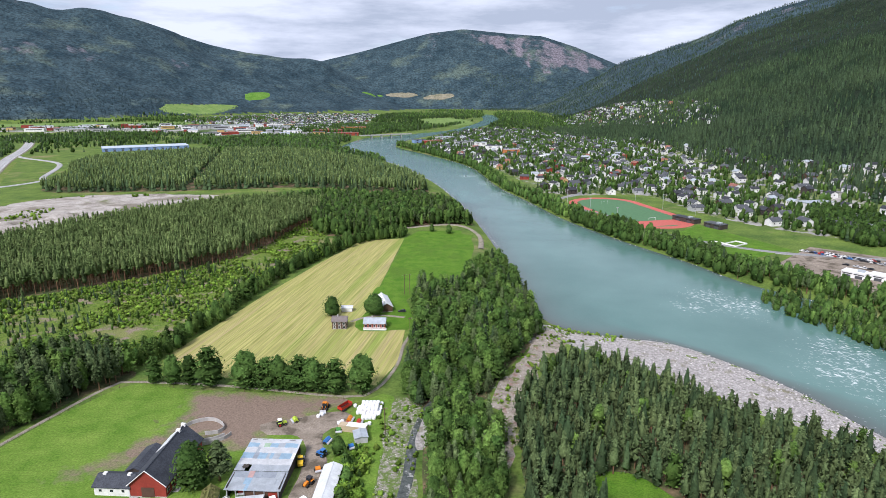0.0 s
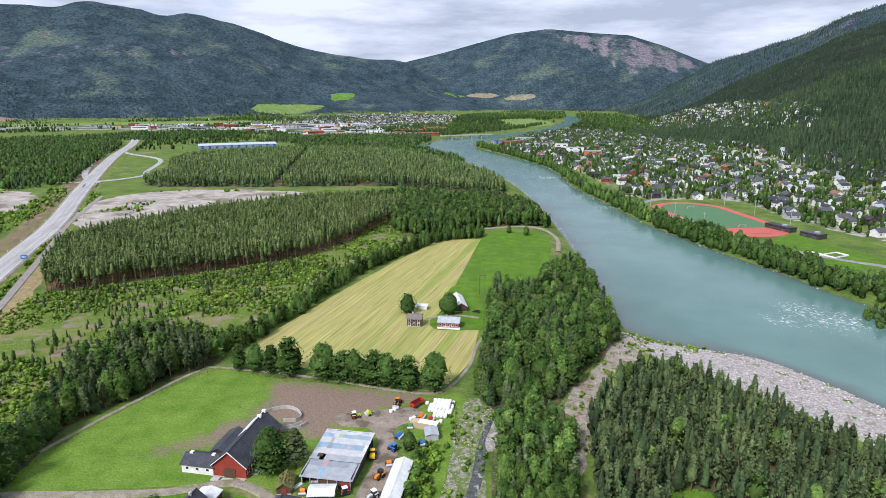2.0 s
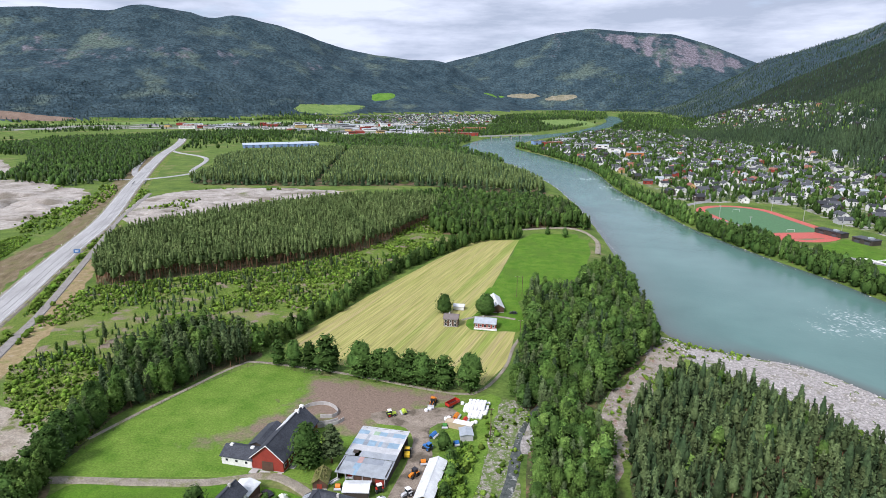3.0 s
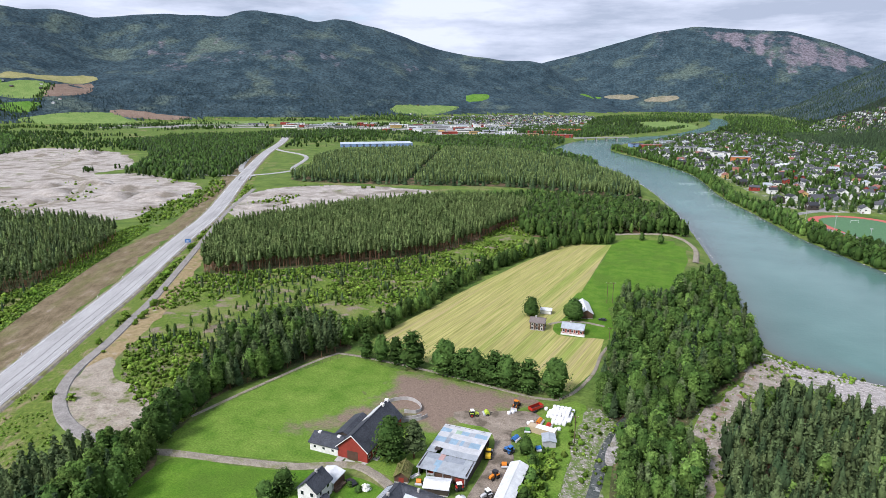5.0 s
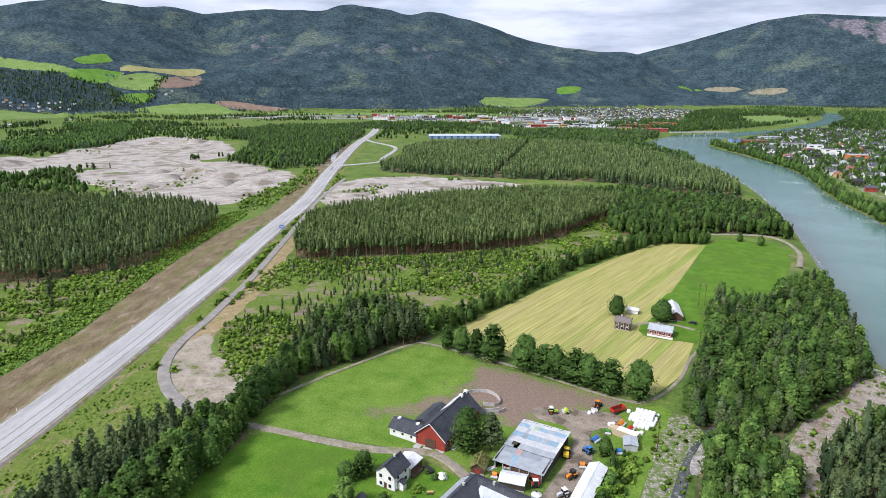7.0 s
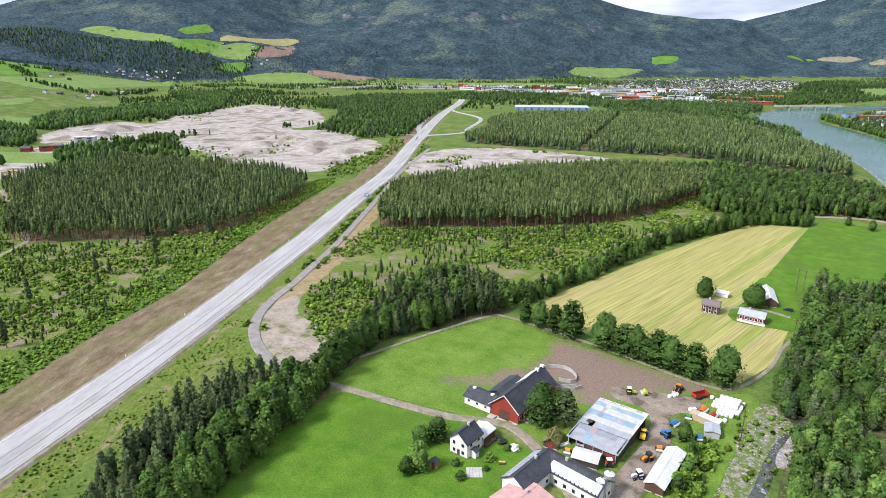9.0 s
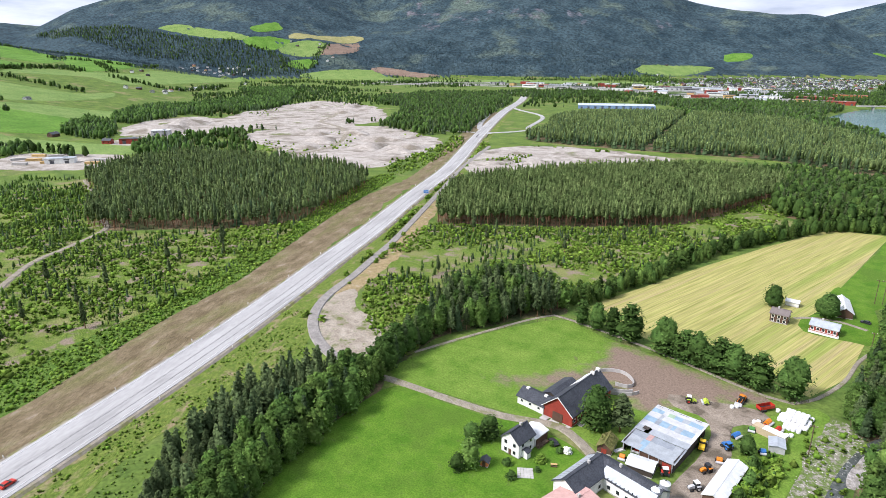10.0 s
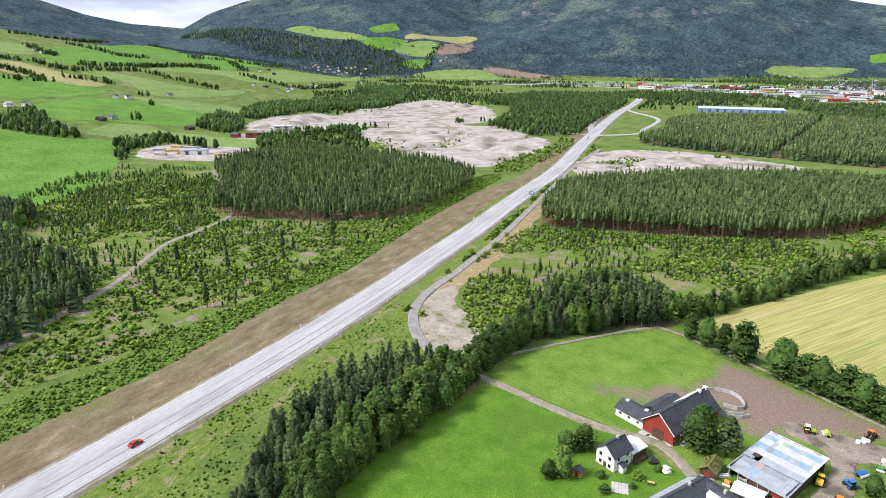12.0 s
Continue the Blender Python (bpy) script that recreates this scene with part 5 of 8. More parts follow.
WALL = {"white": plain("white_boards", (0.72, 0.72, 0.69)), "red": plain("red_boards", (0.27, 0.045, 0.03)), "dark": plain("dark_boards", (0.06, 0.05, 0.042)),
        "ochre": plain("ochre_boards", (0.52, 0.36, 0.15)), "grey": plain("grey_boards", (0.40, 0.41, 0.41)), "orange": plain("orange_render", (0.55, 0.20, 0.07)),
        "brown": plain("brown_logs", (0.10, 0.058, 0.04)), "concrete": plain("concrete", (0.42, 0.41, 0.39)), "blue": plain("blue_sheet", (0.20, 0.30, 0.50), 0.5)}
ROOF = {"slate": plain("dark_tiles", (0.075, 0.08, 0.088), 0.6), "black": plain("black_sheet", (0.035, 0.037, 0.042), 0.5), "rust": plain("red_tiles", (0.26, 0.11, 0.08)),
        "zinc": plain("grey_sheet", (0.42, 0.46, 0.49), 0.45, 0.3), "pale": plain("pale_sheet", (0.60, 0.62, 0.62), 0.5), "blue": plain("blue_roof", (0.46, 0.53, 0.63), 0.45),
        "pink": plain("faded_red_sheet", (0.48, 0.30, 0.27), 0.6)}
GLASS = bpy.data.materials.new("window_glass")
GLASS.use_nodes = True
GLASS.node_tree.nodes["Principled BSDF"].inputs["Base Color"].default_value = (0.02, 0.025, 0.03, 1)
GLASS.node_tree.nodes["Principled BSDF"].inputs["Roughness"].default_value = 0.08
FRAME = plain("white_trim", (0.75, 0.75, 0.73))


def box(x0, y0, z0, x1, y1, z1):
    v = np.array([(x, y, z) for z in (z0, z1) for x, y in ((x0, y0), (x1, y0), (x1, y1), (x0, y1))], float)
    t = np.array([(0, 2, 1), (0, 3, 2), (4, 5, 6), (4, 6, 7), (0, 1, 5), (0, 5, 4), (1, 2, 6), (1, 6, 5), (2, 3, 7), (2, 7, 6), (3, 0, 4), (3, 4, 7)])
    return v, t


def part(name, shape, mat, parent, label=""):
    """One mesh object under a thing or a part."""
    v, t = shape
    ob = new(name, mesh(name, v, t, [mat]))
    ob.parent = parent
    return tagged(ob, label) if label else ob


def thing(name, label, category, group="", m=None):
    ob = tagged(new(name), label, category, group)
    ob.empty_display_size = 0.5
    if m:
        ob.matrix_basis = m
    return ob


def gable_walls(w, d, h, rise, skew=0.0):
    """Walls w wide and d deep with the ridge along y."""
    x, y = w / 2, d / 2
    v = np.array([(-x, -y, -0.5), (x, -y, -0.5), (x, y, -0.5), (-x, y, -0.5), (-x, -y, h), (x, -y, h), (x, y, h), (-x, y, h), (skew, -y, h + rise), (skew, y, h + rise)])
    t = np.array([(0, 1, 5), (0, 5, 4), (4, 5, 8), (1, 2, 6), (1, 6, 5), (2, 3, 7), (2, 7, 6), (6, 7, 9), (3, 0, 4), (3, 4, 7)])
    return v, t


def gable_roof(w, d, h, rise, over=0.45, thick=0.22, skew=0.0):
    x, y = w / 2 + over, d / 2 + over
    drop = rise * over / (w / 2)
    sect = [(-x, h - drop + 0.06), (skew, h + rise + 0.06), (x, h - drop + 0.06), (x, h - drop + 0.06 + thick), (skew, h + rise + 0.06 + thick), (-x, h - drop + 0.06 + thick)]
    v = np.array([(a, s * y, b) for s in (-1, 1) for a, b in sect])
    t = []
    for k in range(6):
        a, b = k, (k + 1) % 6
        t += [(a, b, b + 6), (a, b + 6, a + 6)]
    for o, f in ((0, 1), (6, -1)):
        for q in ((0, 4, 1), (0, 5, 4), (1, 4, 3), (1, 3, 2)):
            t.append(tuple(o + i for i in (q if f > 0 else q[::-1])))
    return v, np.array(t)


def side_window(parent, x, y, z, face, w=1.1, h=1.25, framed=False):
    """A window proud of the wall; face: 'x', '-x', 'y' or '-y'."""
    s = -1 if face[0] == "-" else 1
    def slab(w, h, d):
        if face[-1] == "x":
            return box(min(x, x + s * d), y - w / 2, z - h / 2, max(x, x + s * d), y + w / 2, z + h / 2)
        return box(x - w / 2, min(y, y + s * d), z - h / 2, x + w / 2, max(y, y + s * d), z + h / 2)
    if not framed:
        return part("window", slab(w, h, 0.05), GLASS, parent)
    win = part("window", slab(w + 0.3, h + 0.3, 0.05), FRAME, parent)
    part("pane", slab(w, h, 0.08), GLASS, win)
    return win


def simple_house(kind, roof, w, d, h, rise, label, group, name="house", category="house"):
    """A small house of the town, with windows, door and chimney."""
    ob = thing(name, label, category, group)
    part("wall", gable_walls(w, d, h, rise), WALL[kind], ob)
    part("roof", gable_roof(w, d, h, rise), ROOF[roof], ob)
    part("chimney", box(-0.35, d * 0.2, h + rise * 0.6, 0.35, d * 0.2 + 0.7, h + rise + 0.9), WALL["concrete"], ob)
    for y in (-d * 0.27, d * 0.27):
        side_window(ob, w / 2, y, h * 0.58, "x", 1.5, 1.3)
        side_window(ob, -w / 2, y, h * 0.58, "-x", 1.5, 1.3)
    side_window(ob, 0, -d / 2, h * 0.75, "-y", 1.6, 1.3)
    part("door", box(-w * 0.3 - 0.5, -d / 2 - 0.06, 0, -w * 0.3 + 0.5, -d / 2, 2.05), WALL["brown"], ob)
    return ob


def block(name, x, y, w, d, h, turn, wall, roof, label, category="commercial building", lift=0.0):
    """A flat-roofed hall with a parapet, gates and a window band."""
    z = float(terrain(x, y)) + lift
    ob = thing(name, label, category, "", pose(x, y, z, 0, 0, turn))
    part("wall", box(-w / 2, -d / 2, -1, w / 2, d / 2, h), wall, ob)
    part("roof", box(-w / 2 - 0.25, -d / 2 - 0.25, h + 0.01, w / 2 + 0.25, d / 2 + 0.25, h + 0.5), roof, ob)
    n = max(2, int(w // 14))
    for k in range(n):
        cx = -w / 2 + (k + 0.5) * w / n
        part("gate", box(cx - 2.2, -d / 2 - 0.1, 0, cx + 2.2, -d / 2, min(4, h * 0.6)), ROOF["slate"], ob)
        part("window", box(cx - 3.0, -d / 2 - 0.08, h * 0.7, cx + 3.0, -d / 2, h * 0.86), GLASS, ob)
    part("vent", box(w * 0.1, -1.5, h + 0.5, w * 0.1 + 4, 1.5, h + 1.8), ROOF["zinc"], ob)
    return ob


HOUSES = [("white", "slate"), ("white", "black"), ("white", "rust"), ("red", "slate"), ("dark", "black"), ("grey", "slate"), ("ochre", "rust"), ("white", "zinc"), ("brown", "slate"), ("red", "rust")]
WORDS = {"slate": "dark tiled", "black": "black", "rust": "red tiled", "zinc": "grey sheet"}
PROTO_HOUSE = []
for k, (a, b) in enumerate(HOUSES):
    w, d, h = (8.8, 12.0, 5.0), (8.4, 10.6, 5.6), (9.4, 14.0, 4.2)
    w, d, h = (w, d, h)[k % 3]
    PROTO_HOUSE.append((simple_house(a, b, w, d, h, 2.3 if k % 2 else 2.9, f"{a} wooden house with {WORDS[b]} gable roof", "houses of the town"), max(w, d)))


PLOTS = []


def settle(points, seed, group, turn0):
    """Plots for houses, roughly lined up with the streets."""
    rng = np.random.default_rng(seed)
    zs = terrain(points[:, 0], points[:, 1])
    order = rng.choice(len(PROTO_HOUSE), len(points), p=np.array([6, 6, 0.6, 0.5, 2.8, 3, 0.4, 1.8, 1.2, 0.2]) / 22.5)
    for (x, y), z, k in zip(points, zs, order):
        PLOTS.append((float(np.hypot(x, y)), int(k), pose(x, y, z, 0, 0, turn0 + rng.choice([0, 90]) + rng.normal(0, 9)), group))


def build_houses(most):
    """The nearest houses as things of their own, those beyond as one."""
    PLOTS.sort(key=lambda p: p[0])
    first = {}
    for _, k, m, group in PLOTS[:most]:
        if k not in first:
            first[k] = PROTO_HOUSE[k][0]
            first[k].matrix_basis = m
            tagged(first[k], group=group)
        else:
            tagged(copy_thing(PROTO_HOUSE[k][0], m), group=group)
    V, T, I, mats, at = [], [], [], [], 0
    for _, k, m, group in PLOTS[most:]:
        for piece in PROTO_HOUSE[k][0].children:
            me = piece.data
            if me.materials[0] not in mats:
                mats.append(me.materials[0])
            v = np.empty(len(me.vertices) * 3, np.float32)
            me.vertices.foreach_get("co", v)
            t = np.empty(len(me.loops), np.int32)
            me.loops.foreach_get("vertex_index", t)
            v = v.reshape(-1, 3) @ np.array(m.to_3x3()).T + np.array(m.translation)
            V.append(v)
            T.append(t.reshape(-1, 3) + at)
            I.append(np.full(len(t) // 3, mats.index(me.materials[0])))
            at += len(v)
    tagged(new("distant_houses", mesh("distant_houses", np.concatenate(V), np.concatenate(T), mats, np.concatenate(I))), "many small wooden houses of the far town", "houses", kind="stuff")


RIGHT_TOWN = [(-40, 1420), (0, 1270), (75, 1075), (112, 900), (135, 752), (170, 735), (250, 735), (275, 610), (330, 520), (420, 470), (560, 640), (500, 780), (470, 960), (470, 1270), (440, 1600), (330, 1900), (170, 2100), (20, 1780)]
drape("town_lots", RIGHT_TOWN, M["lots"], "gardens, drives and yards between the houses", "gardens", 14.0, 0.3)
UPPER_TOWN = [(600, 2500), (656, 2244), (670, 1842), (644, 1477), (560, 1280), (530, 1466), (505, 1780), (470, 2150), (500, 2450)]
LEFT_TOWN = [(-1000, 2500), (-1050, 2900), (-860, 3200), (-560, 3350), (-330, 3300), (-280, 2900), (-300, 2480), (-420, 2180), (-600, 2290), (-850, 2380)]
rp = scatter(RIGHT_TOWN, 31, 70, thin=0.14, patch=160)
settle(rp, 70, "houses of the riverside town", 12)
up = scatter(UPPER_TOWN, 30, 71)
settle(up, 71, "houses on the slope", 20)
lp = scatter(LEFT_TOWN, 32, 72)
settle(lp, 72, "houses across the river", 35)
VILLAGE = scatter([(-2796, 1431), (-2686, 1440), (-2606, 1480), (-2470, 1574), (-2540, 1660), (-2678, 1560)], 34, 73)
settle(VILLAGE, 73, "houses of the hillside village", 35)
FARMS = np.array([(-1196, 107), (-1206, 132), (-2851, 507), (-2868, 549), (-2934, 644), (-1373, 301), (-1386, 326), (-1481, 434), (-1089, 213), (-1115, 235), (-2298, 1012), (-2373, 1080), (-2212, 1027), (-1787, 800), (-1735, 811), (-1759, 858), (-1831, 942), (-1895, 1026),
                  (-1956, 1126), (-2189, 1390), (-2126, 295), (-2205, 287), (-1800, 770), (-1720, 840), (-1790, 890), (-1860, 990), (-1920, 1070), (-2010, 1180), (-2560, 2060), (-2600, 2100), (-2700, 2000), (-2640, 1990), (-2400, 1980), (-2420, 2030), (-900, 350), (-1040, 330)], float)
settle(FARMS, 74, "farm houses on the hill", 30)
SCATTERED = np.array([(-1180, 2950), (-1100, 2900), (-1230, 3180), (-1010, 3100), (-960, 2960), (-1400, 2600), (-1350, 2620), (9, 578), (-1000, 2760), (-880, 2690), (420, 2300), (380, 2200), (460, 2450), (300, 2050), (480, 2100), (520, 2000)], float)
settle(SCATTERED, 75, "scattered houses", 10)
build_houses(290)

taken = np.concatenate([rp, up, lp, VILLAGE, SCATTERED])


def between_houses(q, gap=8.0):
    keep = np.ones(len(q), bool)
    for x, y in taken:
        keep &= (q[:, 0] - x) ** 2 + (q[:, 1] - y) ** 2 > gap * gap
    return q[keep]


TRACK_C, TRACK_T = (198.0, 632.0), 13.0
SPORT = [(130, 700), (150, 735), (250, 735), (275, 600), (340, 450), (300, 350), (200, 420)]
q = scatter(RIGHT_TOWN, 8.6, 76, thin=0.30, patch=60)
q = between_houses(q[~inside(q[:, 0], q[:, 1], SPORT)], 10.0)
grove("town_trees", q, {"broad": 5, "birch": 0.7, "spruce": 2}, (5, 11.5), 24, "garden trees between the houses", "trees", 76)
SPRUCE_BELT = [(363, 2044), (539, 2087), (521, 1529), (533, 1236), (497, 1146), (468, 1368), (394, 1571), (324, 1777)]
DARK_CLUMPS = [[(135, 607), (154, 575), (178, 536), (168, 498), (150, 518), (133, 576)], [(190, 495), (203, 468), (211, 427), (200, 407), (186, 426), (178, 461)], [(387, 629), (413, 605), (416, 555), (359, 475), (341, 494), (352, 560)]]
grove("spruce_belt", between_houses(scatter(SPRUCE_BELT, 6.5, 120), 9), {"hill": 3, "spruce": 2}, (10, 15), 20, "dark spruce belt below the upper houses", "forest", 120)
q = np.concatenate([scatter(c, 4.6, 121 + k) for k, c in enumerate(DARK_CLUMPS)])
grove("dark_clump", q[~inside(q[:, 0], q[:, 1], RIVER)], {"broad": 4, "spruce": 1}, (8, 13), 60, "dense dark trees on the river bank", "trees", 121)
q = between_houses(scatter(UPPER_TOWN, 13, 77, thin=0.3))
grove("town_trees", q, {"spruce": 4, "birch": 3}, (8, 13), 24, "trees among the hillside houses", "trees", 77)
q = between_houses(scatter(LEFT_TOWN, 17, 78, thin=0.3), 9)
grove("town_trees", q, {"broad": 3, "birch": 3, "spruce": 2}, (6, 10), 14, "trees among the houses of the far town", "trees", 78)
BANK_RIGHT = [(-90, 1470), (-77, 1405), (-13, 1247), (57, 1052), (85, 828), (108, 715), (132, 602), (164, 510), (192, 444), (210, 394), (236, 360), (258, 323)]
q = np.concatenate([along(BANK_RIGHT, 3.2, 2.2, 79), along([(x + 6, y + 3) for x, y in BANK_RIGHT], 3.6, 2.6, 80), along([(x + 11, y + 5) for x, y in BANK_RIGHT[5:]], 4.0, 2.6, 180), along([(x - 5, y - 3) for x, y in [(176, 520), (205, 455), (224, 410), (250, 375), (290, 320), (330, 260)]], 3.4, 3.5, 181), along([(176, 520), (205, 455), (224, 410), (250, 375), (290, 320), (330, 260)], 4.0, 4.0, 81)])
q = q[~inside(q[:, 0], q[:, 1], RIVER)]
grove("bank_trees", q, {"broad": 6, "birch": 1, "pine": 2}, (7, 13), 60, "leafy trees along the far river bank", "trees", 79)
q = scatter([(196, 352), (212, 362), (240, 330), (262, 280), (300, 230), (270, 210), (222, 270), (205, 315)], 3.6, 82)
grove("island_trees", q, {"birch": 2, "broad": 3, "pine": 2}, (6, 10), 66, "grey-green trees on the river island", "trees", 82)
q = scatter([(-230, 1400), (-160, 1240), (-90, 1100), (-120, 1010), (-200, 1180), (-420, 1260), (-560, 1230), (-700, 1330), (-560, 1620), (-400, 1700), (-230, 1660)], 8.0, 83, thin=0.2, patch=120)
q = q[~inside(q[:, 0], q[:, 1], [(-740, 1130), (-600, 1130), (-470, 1270), (-520, 1440), (-640, 1480), (-790, 1400)])]
q = q[~inside(q[:, 0], q[:, 1], [(-300, 1150), (-200, 1150), (-160, 1050), (-250, 1030), (-340, 1080)])]
grove("valley_wood", q, {"spruce": 3, "pine": 2, "broad": 3}, (9, 14), 22, "woods between the plantation and the town", "forest", 83)
q = scatter([(-560, 1900), (-300, 1850), (-215, 1720), (-150, 1830), (-60, 1960), (40, 2200), (150, 2600), (60, 2400), (-60, 2250), (-250, 2350), (-500, 2150)], 11.0, 84, thin=0.3, patch=120)
grove("valley_wood", q, {"broad": 4, "spruce": 3}, (8, 13), 16, "trees along the far river reach", "forest", 84)
q = scatter([(-1150, 1500), (-1100, 1850), (-700, 1800), (-600, 1700), (-640, 1560), (-800, 1600), (-900, 1480)], 11.0, 85, thin=0.36, patch=120)
grove("valley_wood", q, {"broad": 3, "spruce": 3}, (7, 11), 18, "tree belts round the trading estate", "forest", 85)
q = np.concatenate([scatter([(-1300, 2550), (-1250, 2900), (-900, 2900), (-700, 2750), (-850, 2500)], 16.0, 86, thin=0.4, patch=160), scatter([(-200, 2900), (-100, 3600), (250, 3700), (190, 2900), (100, 3000), (-40, 2960)], 18.0, 87, thin=0.3, patch=160),
                    scatter([(300, 2200), (290, 3000), (330, 3500), (520, 3300), (470, 2600), (440, 2000)], 17.0, 88, thin=0.25, patch=160)])
grove("valley_wood", q, {"broad": 3, "spruce": 3, "birch": 2}, (10, 16), 14, "woods at the foot of the mountains", "forest", 86)

q = np.concatenate([polar(-46, -24, 1450, 2000, 13, 110), polar(-58, -20, 2250, 2950, 16, 111), polar(-62, -46, 1000, 2300, 14, 112)])
q = q[fbm(q[:, 0], q[:, 1], 150, 3, 113) > -0.02]
for line, gap in ((HIGHWAY, 26), ([(-560, 770), (-640, 850), (-790, 1092), (-960, 1380), (-1075, 1570), (-1140, 1720)], 14)):
    q = clear_of(q, line, gap)
for poly in [f for _, f in HILL_FIELDS] + [WORKS, SAND_PIT, FAR_PIT, PIT_BENCH, [(-1900, 2150), (-1500, 2420), (-1000, 2560), (-820, 2400), (-1050, 2330), (-1500, 2200), (-1850, 2000)]]:
    q = q[~inside(q[:, 0], q[:, 1], poly)]
grove("valley_wood", between_houses(q, 14), {"broad": 3, "spruce": 2}, (7, 12), 14, "dark clumps of trees over the valley floor", "forest", 110)

q = np.concatenate([scatter([(180, 2150), (330, 1950), (520, 2000), (560, 2500), (420, 3300), (300, 3300), (250, 2700)], 14, 130, thin=0.2, patch=140), scatter([(-200, 2350), (-60, 2300), (60, 2600), (150, 2950), (-100, 3400), (-280, 3300), (-280, 2700)], 15, 131, thin=0.2, patch=140)])
q = q[~inside(q[:, 0], q[:, 1], [(-95, 2750), (60, 2900), (140, 2500), (60, 2250), (-30, 2350)]) & ~inside(q[:, 0], q[:, 1], RIVER)]
grove("valley_wood", between_houses(q, 10), {"broad": 3, "hill": 2}, (8, 13), 14, "dark woods along the upper river", "forest", 130)

# ---- trading estate and larger buildings ----
W, R = WALL, ROOF
ESTATE = [("hall", -622, 1334, 166, 58, 7, 28.7, W["blue"], R["blue"], "long blue factory hall with pale roof"), ("store", -1010, 2120, 46, 30, 8, 25, W["red"], R["rust"], "red warehouse store with flat roof"),
          ("store", -1060, 2140, 22, 22, 12, 25, W["red"], R["rust"], "tall red store tower"), ("store", -900, 2130, 70, 40, 8, 20, W["white"], R["pale"], "white warehouse store with pale roof"),
          ("hall", -800, 2100, 80, 44, 9, 15, W["grey"], R["slate"], "grey warehouse hall with dark roof"), ("hall", -690, 2150, 90, 46, 8, 18, W["white"], R["zinc"], "wide shopping hall with zinc roof"),
          ("hall", -1180, 2060, 90, 30, 7, 30, W["grey"], R["zinc"], "low grey workshop hall"), ("hall", -1060, 1990, 70, 26, 7, 25, W["concrete"], R["slate"], "concrete depot with dark roof"),
          ("hall", -900, 1960, 60, 26, 7, 25, W["white"], R["pale"], "white depot hall with pale roof"), ("store", -760, 1940, 40, 24, 7, 20, W["red"], R["zinc"], "red workshop with a zinc roof"),
          ("school", -330, 1900, 90, 26, 8, 8, W["red"], R["rust"], "long red school building"), ("school", -250, 1760, 60, 22, 8, 4, W["red"], R["rust"], "red building near the bridge"),
          ("school", -270, 2020, 80, 24, 9, 10, W["orange"], R["rust"], "long orange-red apartment row"), ("hall", -430, 1880, 60, 28, 7, 12, W["white"], R["zinc"], "white depot by the trees"),
          ("hall", -520, 2080, 66, 30, 8, 18, W["grey"], R["zinc"], "grey hall with a zinc roof"), ("hall", -1330, 2120, 70, 30, 7, 30, W["white"], R["zinc"], "low white hall by the junction"),
          ("hall", -1480, 2080, 60, 24, 6, 30, W["grey"], R["slate"], "grey vehicle depot with dark roof"), ("hall", 376, 530, 60, 26, 7, -65, W["dark"], R["slate"], "long dark school hall with grey roof"),
          ("apartments", 146, 1225, 30, 16, 11, 10, W["orange"], R["zinc"], "orange apartment block with flat roof"), ("apartments", 118, 1300, 34, 15, 12, 5, W["white"], R["slate"], "white apartment block with dark roof"),
          ("apartments", 95, 1370, 26, 14, 13, 5, W["white"], R["zinc"], "tall white town block"), ("apartments", 60, 1440, 40, 16, 10, 25, W["grey"], R["slate"], "grey town block with dark roof"),
          ("apartments", 200, 1150, 50, 14, 7, 70, W["white"], R["pale"], "long pale row building"), ("apartments", 270, 1120, 60, 13, 6, 80, W["grey"], R["zinc"], "long row of grey flats"),
          ("apartments", 330, 900, 46, 13, 6, 80, W["white"], R["slate"], "row of white flats with dark roof"), ("apartments", -10, 1480, 46, 20, 9, 30, W["red"], R["rust"], "red building on the point"),
          ("apartments", -45, 1520, 30, 16, 8, 30, W["blue"], R["slate"], "blue building on the point"), ("apartments", 20, 1600, 50, 18, 9, 40, W["concrete"], R["zinc"], "concrete town building with zinc roof"),
          ("apartments", 400, 640, 34, 14, 8, 10, W["white"], R["zinc"], "white block at the foot of the slope"), ("hall", -880, 372, 26, 12, 7, 50, W["red"], R["slate"], "red workshop beside the gravel works"),
          ("hall", -930, 440, 26, 14, 8, 50, W["grey"], R["pale"], "pale sheet-metal hall at the gravel works"), ("hall", -780, 250, 30, 12, 6, 55, W["white"], R["zinc"], "white shed of the timber yard")]
for row in ESTATE:
    block(*row)
LOOKS = [("white", "pale", "white"), ("grey", "zinc", "grey"), ("white", "slate", "white"), ("red", "rust", "red"), ("concrete", "zinc", "concrete"), ("ochre", "slate", "ochre"), ("grey", "slate", "grey"), ("white", "zinc", "white")]
rng = np.random.default_rng(33)
